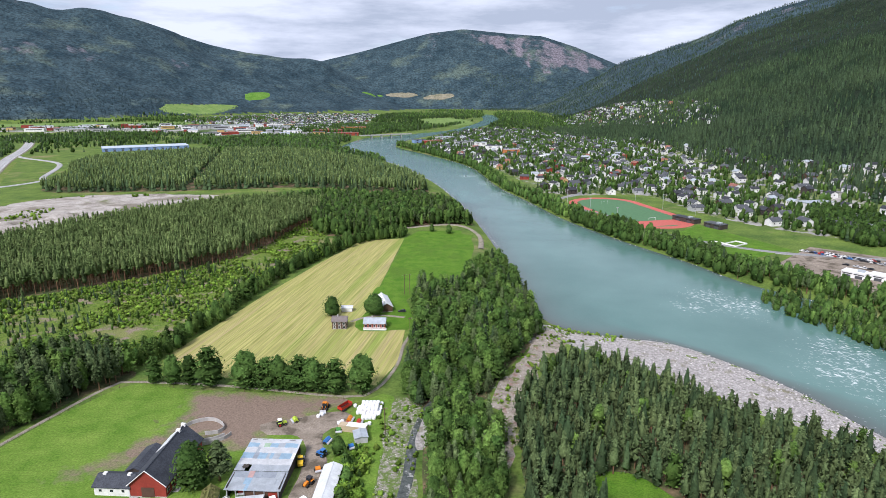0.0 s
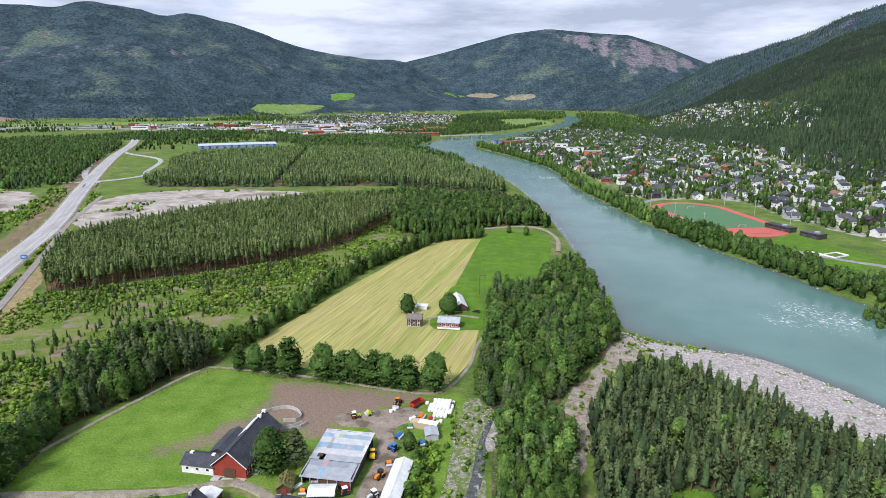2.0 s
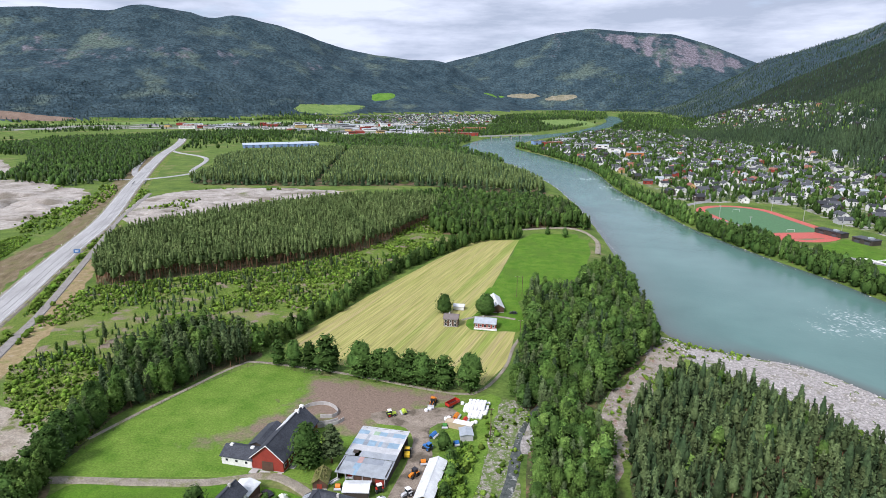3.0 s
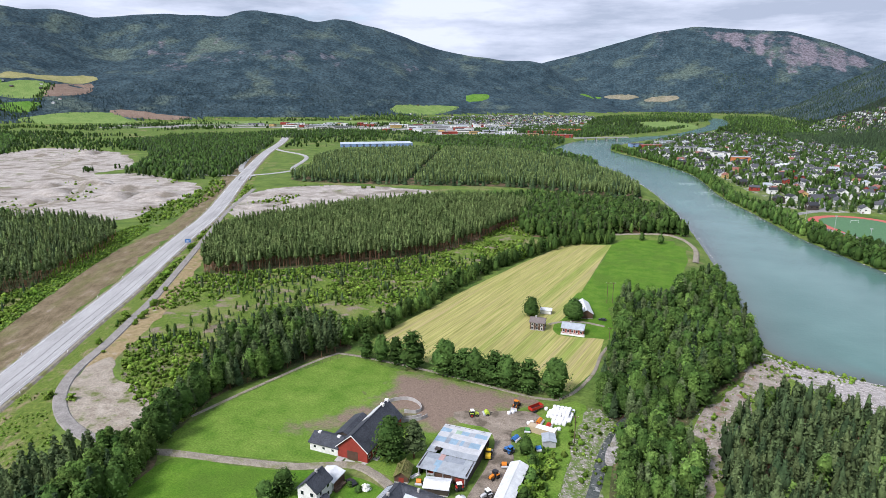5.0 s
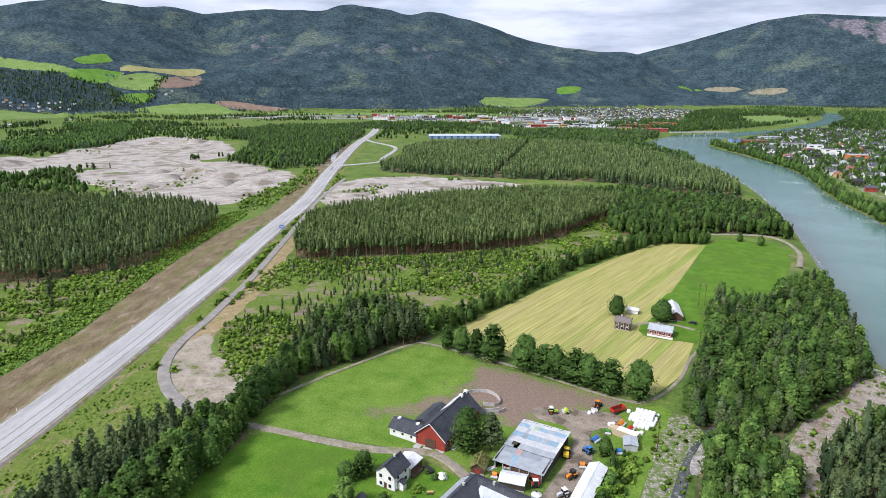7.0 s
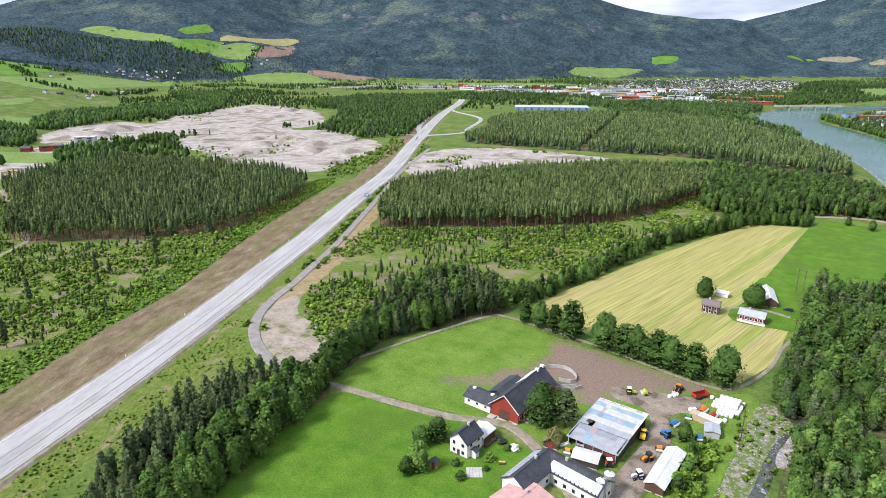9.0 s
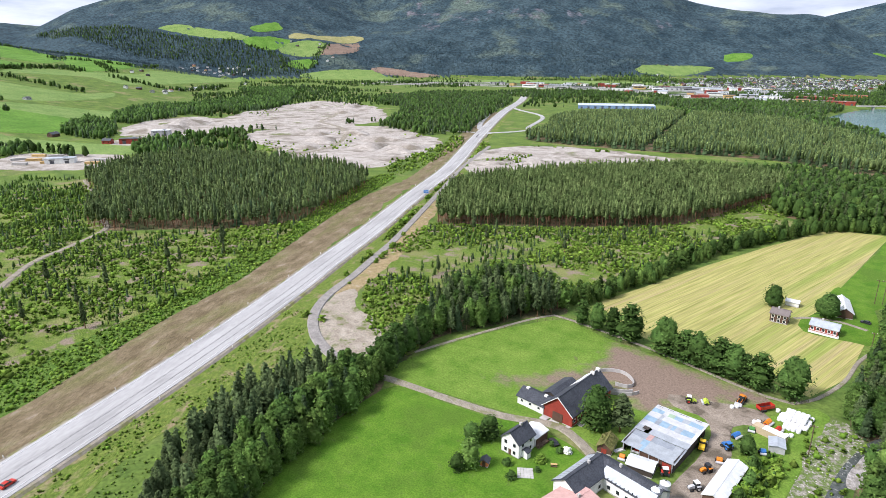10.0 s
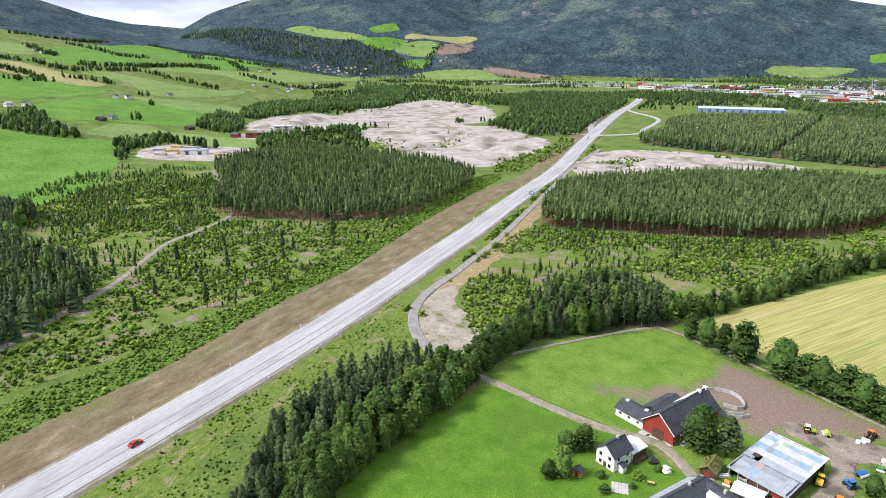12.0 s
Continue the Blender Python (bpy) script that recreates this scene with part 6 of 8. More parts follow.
for x, y in scatter([(-1450, 1960), (-1380, 2180), (-1000, 2260), (-560, 2280), (-260, 2150), (-260, 1800), (-420, 1700), (-640, 1760), (-900, 1880), (-1150, 1930)], 74, 34):
    a, b, word = LOOKS[int(rng.integers(len(LOOKS)))]
    if min(math.hypot(x - r[1], y - r[2]) for r in ESTATE) < 54:
        continue
    w, d, h = float(rng.uniform(26, 64)), float(rng.uniform(16, 30)), float(rng.uniform(6, 10))
    ob = thing("hall", f"{word} flat-roofed hall of the trading estate", "commercial building", "halls of the trading estate", pose(x, y, float(terrain(x, y)), 0, 0, float(rng.choice([18, 108])) + float(rng.normal(0, 5))))
    part("wall", box(-w / 2, -d / 2, -1, w / 2, d / 2, h), WALL[a], ob)
    part("roof", box(-w / 2 - 0.2, -d / 2 - 0.2, h + 0.01, w / 2 + 0.2, d / 2 + 0.2, h + 0.5), ROOF[b], ob)
    part("window_band", box(-w * 0.4, -d / 2 - 0.1, h * 0.55, w * 0.4, -d / 2, h * 0.8), GLASS, ob)

p = scatter([(-610, 40), (-690, 90), (-740, 139), (-655, 232), (-560, 205), (-470, 162), (-440, 150), (-400, 100), (-430, 60), (-500, 60), (-560, 50)], 4.6, 104, thin=0.42, patch=34)
p = clear_of(p, [(-655, 228), (-560, 200), (-491, 178), (-456, 166), (-430, 133), (-411, 105), (-358, 65)], 5)
grove("thicket", p, {"birch": 4, "bush": 0.01, "spruce": 1}, (2.5, 7.0), 32, "leafy thicket between the clearing and the fields", "scrub", 104)

# streets of the riverside town
strip("town_road", [(60, 1560), (142, 1480), (185, 1263), (205, 1000), (190, 800), (172, 740)], 8, M["old_asphalt"], "grey street along the river", "road", 0.5)
strip("town_road", [(100, 1700), (178, 1560), (251, 1331), (328, 1000), (390, 850), (440, 700), (520, 560)], 9, M["old_asphalt"], "grey main road through the town", "road", 0.6)
strip("town_road", [(172, 740), (140, 705), (145, 660), (172, 604), (185, 545), (250, 470), (330, 440), (420, 420)], 6, M["old_asphalt"], "grey lane past the sports ground", "road", 0.5)
strip("town_road", [(250, 740), (330, 760), (430, 800), (500, 820)], 6, M["old_asphalt"], "grey cross street", "road", 0.6)
strip("town_road", [(215, 1100), (300, 1150), (420, 1200), (480, 1330), (560, 1550)], 6, M["old_asphalt"], "grey street climbing the slope", "road", 0.8)

# gravel works
def heap(x, y, r, h, label):
    n, k = 22, 7
    v = [(0, 0, h)]
    for i in range(1, k + 1):
        for j in range(n):
            a = 2 * math.pi * j / n
            q = r * i / k * (1 + 0.22 * math.sin(3 * a + x) + 0.12 * math.sin(7 * a + y))
            v.append((q * math.cos(a) * 1.4, q * math.sin(a), h * (1 - (i / k) ** 1.3) - (0.8 if i == k else 0)))
    t = [(0, 1 + j, 1 + (j + 1) % n) for j in range(n)]
    for i in range(k - 1):
        for j in range(n):
            a, b = 1 + i * n + j, 1 + i * n + (j + 1) % n
            t += [(a, a + n, b), (b, a + n, b + n)]
    ob = tagged(new("spoil_mound", mesh("spoil_mound", np.array(v), np.array(t), [M["pit"]], None, True)), label, "gravel heap", "heaps of the gravel works")
    ob.matrix_basis = pose(x, y, float(terrain(x, y)) + 0.2, 0, 0, (x * 7) % 180)


for x, y, r, h in ((-1038, 535, 34, 11), (-985, 470, 40, 10), (-909, 519, 30, 8), (-543, 558, 16, 5), (-560, 590, 20, 6), (-600, 560, 22, 6), (-640, 620, 26, 7), (-700, 560, 24, 6), (-660, 500, 18, 5), (-720, 640, 22, 7), (-1131, 899, 26, 7), (-1000, 860, 22, 6),
                   (-400, 560, 14, 3.5), (-370, 600, 16, 3.5), (-430, 640, 16, 3), (-380, 535, 20, 5), (-1090, 960, 24, 7), (-760, 600, 18, 5)):
    heap(x, y, r, h, "pale heap of sand and gravel")
strip("pit_road", [(-620, 430), (-640, 520), (-700, 600), (-800, 680), (-900, 720), (-960, 800), (-1060, 900)], 7, M["dirt_road"], "haul road through the gravel pit", "track", 0.6)
p = np.concatenate([scatter([(-835, 520), (-864, 612), (-762, 735), (-544, 640), (-489, 452), (-616, 430)], 9, 101, thin=0.66, patch=70), scatter([(-412, 520), (-470, 640), (-435, 715), (-262, 725), (-300, 650), (-362, 505)], 6, 102, thin=0.6, patch=45),
                    scatter([(-1160, 748), (-1293, 1027), (-1055, 1000), (-826, 800), (-960, 650)], 11, 103, thin=0.66, patch=80)])
grove("pit_scrub", p, {"bush": 3, "birch": 0.3}, (1.0, 3.6), 18, "scrub between the gravel workings", "scrub", 101)
drape("timber_yard", [(-800, 190), (-880, 225), (-872, 285), (-770, 318), (-716, 262), (-740, 225)], M["pit"], "pale yard of the sawmill", "yard", 8.0, 0.3, jitter=6.0)
drape("works_yard", [(-860, 370), (-900, 350), (-960, 420), (-990, 500), (-900, 500), (-860, 420)], M["pit"], "pale yard of the gravel works", "yard", 8.0, 0.3, jitter=6.0)
for k, (x, y) in enumerate(((-800, 215), (-820, 235), (-838, 225), (-850, 250), (-830, 262), (-790, 240), (-760, 285), (-745, 270))):
    ob = thing("timber_stack", "long stack of pale sawn timber", "timber stack", "timber stacks of the sawmill", pose(x, y, float(terrain(x, y)), 0, 0, 40 + 15 * (k % 3)))
    for r in range(3):
        part("layer", box(-8, -2.5 + 0.3 * r, 0.1 + 1.0 * r, 8, 2.5 - 0.3 * r, 0.9 + 1.0 * r), WALL["ochre"] if k % 2 else WALL["concrete"], ob)


# ---- the farm ----
def zed(x, y):
    return float(terrain(x, y))


def at(x, y, turn=0.0, up=0.0):
    return pose(x, y, zed(x, y) + up, 0, 0, turn)


def tube(points, r, sides=8):
    """A round bar through points, with closed ends."""
    v, t = [], []
    pts = [Vector(p) for p in points]
    for i, p in enumerate(pts):
        d = (pts[min(i + 1, len(pts) - 1)] - pts[max(i - 1, 0)]).normalized()
        a = d.orthogonal().normalized()
        b = d.cross(a)
        for k in range(sides):
            w = 2 * math.pi * k / sides
            v.append(tuple(p + r * (math.cos(w) * a + math.sin(w) * b)))
    n = len(pts)
    for i in range(n - 1):
        for k in range(sides):
            p, q = i * sides + k, i * sides + (k + 1) % sides
            t += [(p, q, p + sides), (q, q + sides, p + sides)]
    for k in range(1, sides - 1):
        t += [(0, k + 1, k), ((n - 1) * sides, (n - 1) * sides + k, (n - 1) * sides + k + 1)]
    return np.array(v), np.array(t)


def disc_wheel(x, y, z, r, w, sides=14):
    """A tyre lying across x, with rounded shoulders."""
    ring = [(-0.5, 0.55), (-0.5, 0.88), (-0.32, 1.0), (0.32, 1.0), (0.5, 0.88), (0.5, 0.55)]
    v, t = [], []
    for k in range(sides):
        a = 2 * math.pi * k / sides
        for o, q in ring:
            v.append((x + o * w, y + q * r * math.cos(a), z + q * r * math.sin(a)))
    m = len(ring)
    for k in range(sides):
        for i in range(m):
            p, q = k * m + i, k * m + (i + 1) % m
            p2, q2 = ((k + 1) % sides) * m + i, ((k + 1) % sides) * m + (i + 1) % m
            t += [(p, q, p2), (q, q2, p2)]
    return np.array(v), np.array(t)


def wedge(x0, x1, y0, y1, z0, profile):
    """A body across x with a side profile of (y, z) over its floor."""
    n = len(profile)
    sect = [(y0, z0)] + list(profile) + [(y1, z0)]
    v = np.array([(x, a, b) for x in (x0, x1) for a, b in sect])
    m = len(sect)
    t = []
    for k in range(m):
        a, b = k, (k + 1) % m
        t += [(a, a + m, b), (b, a + m, b + m)]
    for k in range(1, m - 1):
        t += [(0, k, k + 1), (m, m + k + 1, m + k)]
    return v, np.array(t)


RUBBER = plain("black_rubber", (0.03, 0.03, 0.03), 0.8)
COLOURS = {"red": (0.45, 0.035, 0.02), "orange": (0.62, 0.20, 0.02), "lime": (0.42, 0.55, 0.06), "white": (0.78, 0.78, 0.76), "blue": (0.04, 0.16, 0.42), "black": (0.025, 0.025, 0.03),
           "yellow": (0.60, 0.40, 0.03), "green": (0.05, 0.20, 0.04), "silver": (0.45, 0.46, 0.47), "tan": (0.45, 0.36, 0.24)}
PAINT = {k: plain(k + "_enamel", v, 0.35, 0.0, 0.06) for k, v in COLOURS.items()}


def tractor(colour, second, label, m):
    ob = thing("tractor", label, "tractor", "", m)
    part("hood", wedge(-0.45, 0.45, 0.3, 2.3, 0.75, [(0.3, 1.75), (1.5, 1.65), (2.2, 1.45), (2.3, 1.2)]), PAINT[colour], ob)
    part("chassis", box(-0.35, -1.1, 0.55, 0.35, 2.2, 0.95), PAINT["black"], ob)
    cab = part("cab", wedge(-0.75, 0.75, -0.95, 0.55, 1.0, [(-0.85, 2.55), (0.35, 2.55), (0.55, 1.7)]), GLASS, ob, "glazed cab")
    part("cab_roof", box(-0.85, -1.0, 2.56, 0.85, 0.5, 2.75), PAINT[second], cab)
    for x in (-0.95, 0.95):
        w = part("rear_wheel", disc_wheel(x, -0.5, 0.82, 0.85, 0.5), RUBBER, ob)
        part("rim", disc_wheel(x, -0.5, 0.82, 0.46, 0.46, 10), PAINT["red" if colour == "lime" else second], w)
        part("front_wheel", disc_wheel(x * 0.9, 1.6, 0.58, 0.6, 0.38), RUBBER, ob)
        part("fender", box(x - 0.3, -1.2, 1.62, x + 0.3, 0.2, 1.72), PAINT[colour], ob)
    return ob


def trailer(colour, label, m, l=6.0, w=2.3, h=1.2):
    ob = thing("trailer", label, "trailer", "", m)
    part("bed", box(-w / 2, -l / 2, 0.8, w / 2, l / 2, 1.0), PAINT["black"], ob)
    for x in (-w / 2, w / 2 - 0.08):
        part("side_board", box(x, -l / 2, 1.0, x + 0.08, l / 2, 1.0 + h), PAINT[colour], ob)
    for y in (-l / 2, l / 2 - 0.08):
        part("end_board", box(-w / 2 + 0.09, y, 1.0, w / 2 - 0.09, y + 0.08, 1.0 + h), PAINT[colour], ob)
    part("drawbar", tube([(0, l / 2, 0.8), (0, l / 2 + 1.4, 0.6)], 0.08), PAINT[colour], ob)
    for x in (-w / 2 - 0.1, w / 2 + 0.1):
        for y in (-l / 4 - 0.4, -l / 4 + 0.6):
            part("wheel", disc_wheel(x, y, 0.48, 0.5, 0.35), RUBBER, ob)
    return ob


def implement(colour, label, m, w=2.6):
    """A field machine: a frame with hitch, drum and wheels."""
    ob = thing("farm_machine", label, "farm machine", "", m)
    part("housing", wedge(-w / 2, w / 2, -0.9, 0.9, 0.5, [(-0.9, 1.3), (-0.2, 1.9), (0.6, 1.5), (0.9, 0.9)]), PAINT[colour], ob)
    part("drum", tube([(-w / 2 - 0.3, -1.2, 0.6), (w / 2 + 0.3, -1.2, 0.6)], 0.42, 10), PAINT["silver"], ob)
    part("hitch", tube([(-0.5, 0.9, 0.8), (0, 2.3, 0.6), (0.5, 0.9, 0.8)], 0.08), PAINT["black"], ob)
    for x in (-w / 2 - 0.25, w / 2 + 0.25):
        part("wheel", disc_wheel(x, 0.1, 0.5, 0.52, 0.3), RUBBER, ob)
    return ob


def loader(colour, label, m):
    ob = thing("loader", label, "loader", "", m)
    part("engine", wedge(-0.9, 0.9, -2.4, -0.6, 0.8, [(-2.4, 1.7), (-0.6, 2.0)]), PAINT[colour], ob)
    cab = part("cab", wedge(-0.8, 0.8, -0.6, 0.8, 1.0, [(-0.6, 2.8), (0.7, 2.8), (0.8, 1.8)]), GLASS, ob, "glazed cab")
    part("cab_roof", box(-0.85, -0.7, 2.81, 0.85, 0.8, 2.95), PAINT[colour], cab)
    part("frame", box(-0.6, -2.2, 0.6, 0.6, 2.0, 1.0), PAINT["black"], ob)
    for x in (-0.6, 0.6):
        part("arm", tube([(x, 0.9, 1.7), (x, 2.3, 1.5), (x, 3.0, 0.7)], 0.12, 6), PAINT[colour], ob)
    part("bucket", wedge(-1.25, 1.25, 2.9, 4.0, 0.15, [(2.9, 1.1), (3.1, 1.1), (3.2, 0.4)]), PAINT["silver"], ob)
    for x in (-1.0, 1.0):
        for y in (-1.6, 1.3):
            part("wheel", disc_wheel(x, y, 0.65, 0.68, 0.5), RUBBER, ob)
    return ob


def car_proto(colour, label, group):
    ob = thing("car", label, "car", group)
    part("body", wedge(-0.88, 0.88, -2.15, 2.15, 0.28, [(-2.15, 0.85), (-1.6, 0.98), (1.0, 0.95), (2.05, 0.78), (2.15, 0.55)]), PAINT[colour], ob)
    part("windows", wedge(-0.78, 0.78, -1.7, 1.05, 0.9, [(-1.35, 1.38), (0.25, 1.40), (1.05, 0.97)]), GLASS, ob, "dark glass")
    part("roof", wedge(-0.72, 0.72, -1.3, 0.2, 1.39, [(-1.2, 1.46), (0.1, 1.46)]), PAINT[colour], ob)
    for x in (-0.82, 0.82):
        for y in (-1.35, 1.35):
            part("wheel", disc_wheel(x, y, 0.31, 0.32, 0.22, 10), RUBBER, ob)
    return ob


def framed_house(name, x, y, turn, w, d, h, rise, wall, roof, label, rows=(1.6,), cols=3, chimney=True, over=0.45, ends=True, door=True):
    """A house with framed windows on every side."""
    ob = thing(name, label, "house" if name != "barn" else "barn", "", at(x, y, turn))
    part("wall", gable_walls(w, d, h, rise), wall, ob)
    part("roof", gable_roof(w, d, h, rise, over), roof, ob)
    part("ridge_cap", box(-0.2, -d / 2 - over, h + rise + 0.25, 0.2, d / 2 + over, h + rise + 0.34), roof, ob)
    part("plinth", box(-w / 2 - 0.05, -d / 2 - 0.05, -0.6, w / 2 + 0.05, d / 2 + 0.05, 0.35), WALL["concrete"], ob)
    for z in rows:
        for k in range(cols):
            yy = -d / 2 + (k + 0.5) * d / cols
            side_window(ob, w / 2, yy, z, "x", 1.0, 1.2, True)
            side_window(ob, -w / 2, yy, z, "-x", 1.0, 1.2, True)
        if ends:
            for xx in (-w * 0.25, w * 0.25):
                side_window(ob, xx, -d / 2, z, "-y", 1.0, 1.2, True)
                side_window(ob, xx, d / 2, z, "y", 1.0, 1.2, True)
    if door:
        part("door", box(-0.5, -d / 2 - 0.09, 0.1, 0.5, -d / 2, 2.15), WALL["brown"], ob)
    if chimney:
        part("chimney", box(-0.35, d * 0.1, h + rise * 0.7, 0.35, d * 0.1 + 0.75, h + rise + 1.1), WALL["concrete"], ob)
    return ob


# the red barn, with its white byre
BARN_ROOF = material("ribbed_black_roof", (0.040, 0.045, 0.055), (0.062, 0.068, 0.080), 3.0, 0.5, rough=0.75, bump=0.2, depth=0.05)
barn = framed_house("barn", -87.6, 177.2, -3.0, 11.2, 26.0, 4.4, 4.9, WALL["red"], BARN_ROOF, "large red barn with black roof", (), 0, False, 0.6, False, False)
for y in (-11.5, -8.5, -5.5):
    side_window(barn, 5.6, y, 2.0, "x", 1.3, 1.0, True)
part("gate", box(-2.0, -13.12, 0, 2.0, -13.0, 3.4), WALL["brown"], barn)
for s in (-1, 1):
    part("bargeboard", join([tube([(s * 6.2, -13.62, 4.15), (0, -13.62, 9.5)], 0.14, 5)]), FRAME, barn)
part("skylight", (np.array([(-4.6, 2.0, 5.64), (-0.5, 2.0, 9.23), (-0.5, 12.4, 9.23), (-4.6, 12.4, 5.64), (-4.7, 2.0, 5.74), (-0.6, 2.0, 9.33), (-0.6, 12.4, 9.33), (-4.7, 12.4, 5.74)]),
                  np.array([(4, 5, 6), (4, 6, 7), (0, 2, 1), (0, 3, 2), (0, 1, 5), (0, 5, 4), (1, 2, 6), (1, 6, 5), (2, 3, 7), (2, 7, 6), (3, 0, 4), (3, 4, 7)])), ROOF["pale"], barn, "pale translucent roof sheets")
for y in (8.5, 12.2):
    part("vent", box(-0.7, y, 9.2, 0.7, y + 1.0, 10.2), FRAME, barn)
for k, (x, y, w, d) in enumerate([(-4.2, -14.6, 2.6, 2.2), (-0.5, -15.0, 3.4, 2.6), (4.6, -14.6, 1.6, 2.4), (7.0, -9.0, 1.8, 2.6)]):
    part("step_slab", box(x - w / 2, y - d / 2, -0.3, x + w / 2, y + d / 2, 0.45 - 0.06 * k), WALL["concrete"], barn)
byre = thing("byre", "white byre with black sheet roof against the barn", "farm building", "", at(-99.4, 168.6, 86.0))
part("wall", gable_walls(7.4, 11.2, 3.2, 1.9), WALL["white"], byre)
part("roof", gable_roof(7.4, 11.2, 3.2, 1.9, 0.5), BARN_ROOF, byre)
for y in (-3.6, 0, 3.6):
    side_window(byre, -3.7, y, 1.9, "-x", 0.9, 0.8, True)
for y in (-4.6, 3.2):
    part("roof_hatch", box(-0.55, y, 5.0, 0.55, y + 1.1, 5.6), FRAME, byre)
link = thing("lean_to", "black-roofed lean-to behind the barn", "farm building", "", at(-96.0, 180.0, -3.0))
part("wall", gable_walls(6.5, 14, 2.8, 1.5), WALL["dark"], link)
part("roof", gable_roof(6.5, 14, 2.8, 1.5, 0.3), BARN_ROOF, link)

# the white house
house = framed_house("farmhouse", -90.0, 142.6, -4.0, 6.8, 8.0, 5.2, 2.9, WALL["white"], BARN_ROOF, "white two-storey farmhouse with dark roof", (1.5, 4.1), 2)
v, t = gable_walls(2.2, 1.8, 2.3, 0.7)
porch = part("porch", (v + np.array([4.4, -1.5, 0]), t), WALL["white"], house)
v, t = gable_roof(2.2, 1.8, 2.3, 0.7, 0.2)
part("porch_roof", (v + np.array([4.4, -1.5, 0]), t), BARN_ROOF, porch)
annex = thing("annex", "pale sheet-roofed annex with a timber stack", "farm building", "", at(-89.3, 150.6, -4.0))
part("wall", gable_walls(6.4, 6.6, 3.0, 0.9), WALL["white"], annex)
part("roof", gable_roof(6.4, 6.6, 3.0, 0.9, 0.4), ROOF["pale"], annex)
part("timber_wall", box(3.21, -3.0, 0, 3.5, 3.0, 2.6), WALL["brown"], annex)
rng = np.random.default_rng(5)
pile = thing("log_pile", "stacked grey firewood logs against the annex", "firewood", "", at(-85.2, 149.6, -4.0))
for k in range(26):
    y, z = -2.6 + 0.45 * (k % 12), 0.22 + 0.4 * (k // 12)
    part("log", tube([(-0.6 + rng.normal(0, 0.05), y, z), (0.7, y, z)], 0.2, 6), M["bark"], pile)

# the machine shed with its patched roof
SHEET = [plain("bare_tin", (0.38, 0.41, 0.43), 0.4, 0.3), plain("pale_tin", (0.51, 0.52, 0.52), 0.45, 0.2), plain("blue_tin", (0.27, 0.39, 0.48), 0.45, 0.2), plain("white_tin", (0.61, 0.61, 0.61), 0.5),
         plain("blue_sheet_roof", (0.08, 0.28, 0.43), 0.5), plain("pink_tin", (0.41, 0.27, 0.25), 0.55), plain("rusty_tin", (0.37, 0.31, 0.22), 0.6), plain("green_tin", (0.30, 0.41, 0.29), 0.5), plain("dull_tin", (0.28, 0.31, 0.34), 0.45, 0.2)]
shed = thing("machine_shed", "long dark shed with a patchwork tin roof", "shed", "", at(-55.6, 175.6, -3.0))
part("back_wall", box(-8.0, 12.2, -0.3, 8.0, 12.4, 5.0), WALL["dark"], shed)
part("west_wall", box(-8.2, -12.2, -0.3, -8.0, 12.4, 4.0), WALL["dark"], shed)
part("east_wall", box(8.0, -12.2, -0.3, 8.2, 6.0, 4.0), WALL["dark"], shed)
part("front_wall", box(-2.5, -12.4, -0.3, 8.0, -12.2, 2.6), WALL["brown"], shed)
part("gable_panel", box(4.8, -12.55, 0.3, 7.6, -12.41, 2.4), WALL["red"], shed)
for x in (-7.9, -5.2, -2.6, 0.5, 3.6, 7.9):
    part("post", box(x - 0.12, -12.7, -0.3, x + 0.12, -12.42, 3.1), WALL["grey"], shed)
for y in (8.0, 10.2):
    part("post", box(7.9, y - 0.12, -0.3, 8.15, y + 0.12, 4.2), WALL["brown"], shed)


def shed_height(y):
    return 4.9 - 0.042 * (12.5 - y) if y > -4.2 else 3.95 + 0.085 * (y + 4.2)


rows_y = [(-12.9, -10.0), (-10.0, -7.1), (-7.1, -4.2), (-4.2, -1.1), (-1.1, 2.0), (2.0, 5.1), (5.1, 8.2), (8.2, 10.6), (10.6, 12.9)]
for r, (y0, y1) in enumerate(rows_y):
    x = -8.7
    main = [0, 0, 8, 0, 1, 2, 1, 2, 1][r]
    while x < 8.6:
        w = min(float(rng.choice([1.1, 1.6, 2.2])), 8.7 - x)
        if r == 3 and -6.4 < x < -4.2:
            x += w
            continue
        z0, z1, up = shed_height(y0 + 0.001), shed_height(y1 - 0.001), float(rng.uniform(0, 0.09))
        pick = int(rng.choice(len(SHEET), p=[0.30, 0.26, 0.14, 0.07, 0.03, 0.04, 0.05, 0.03, 0.08])) if rng.random() < 0.24 else main
        v, t = box(x, y0 - 0.12, 0, x + w + 0.06, y1, 0.06)
        v[:, 2] += np.where(v[:, 1] < (y0 + y1) / 2, z0, z1) + up
        part("roof_sheet", (v, t), SHEET[pick], shed)
        x += w
part("skylight_frame", box(-6.3, -3.4, 4.75, -4.4, -1.6, 4.82), WALL["dark"], shed)
part("rafter", box(-8.0, -4.4, 3.5, 8.0, -4.2, 3.85), WALL["brown"], shed)

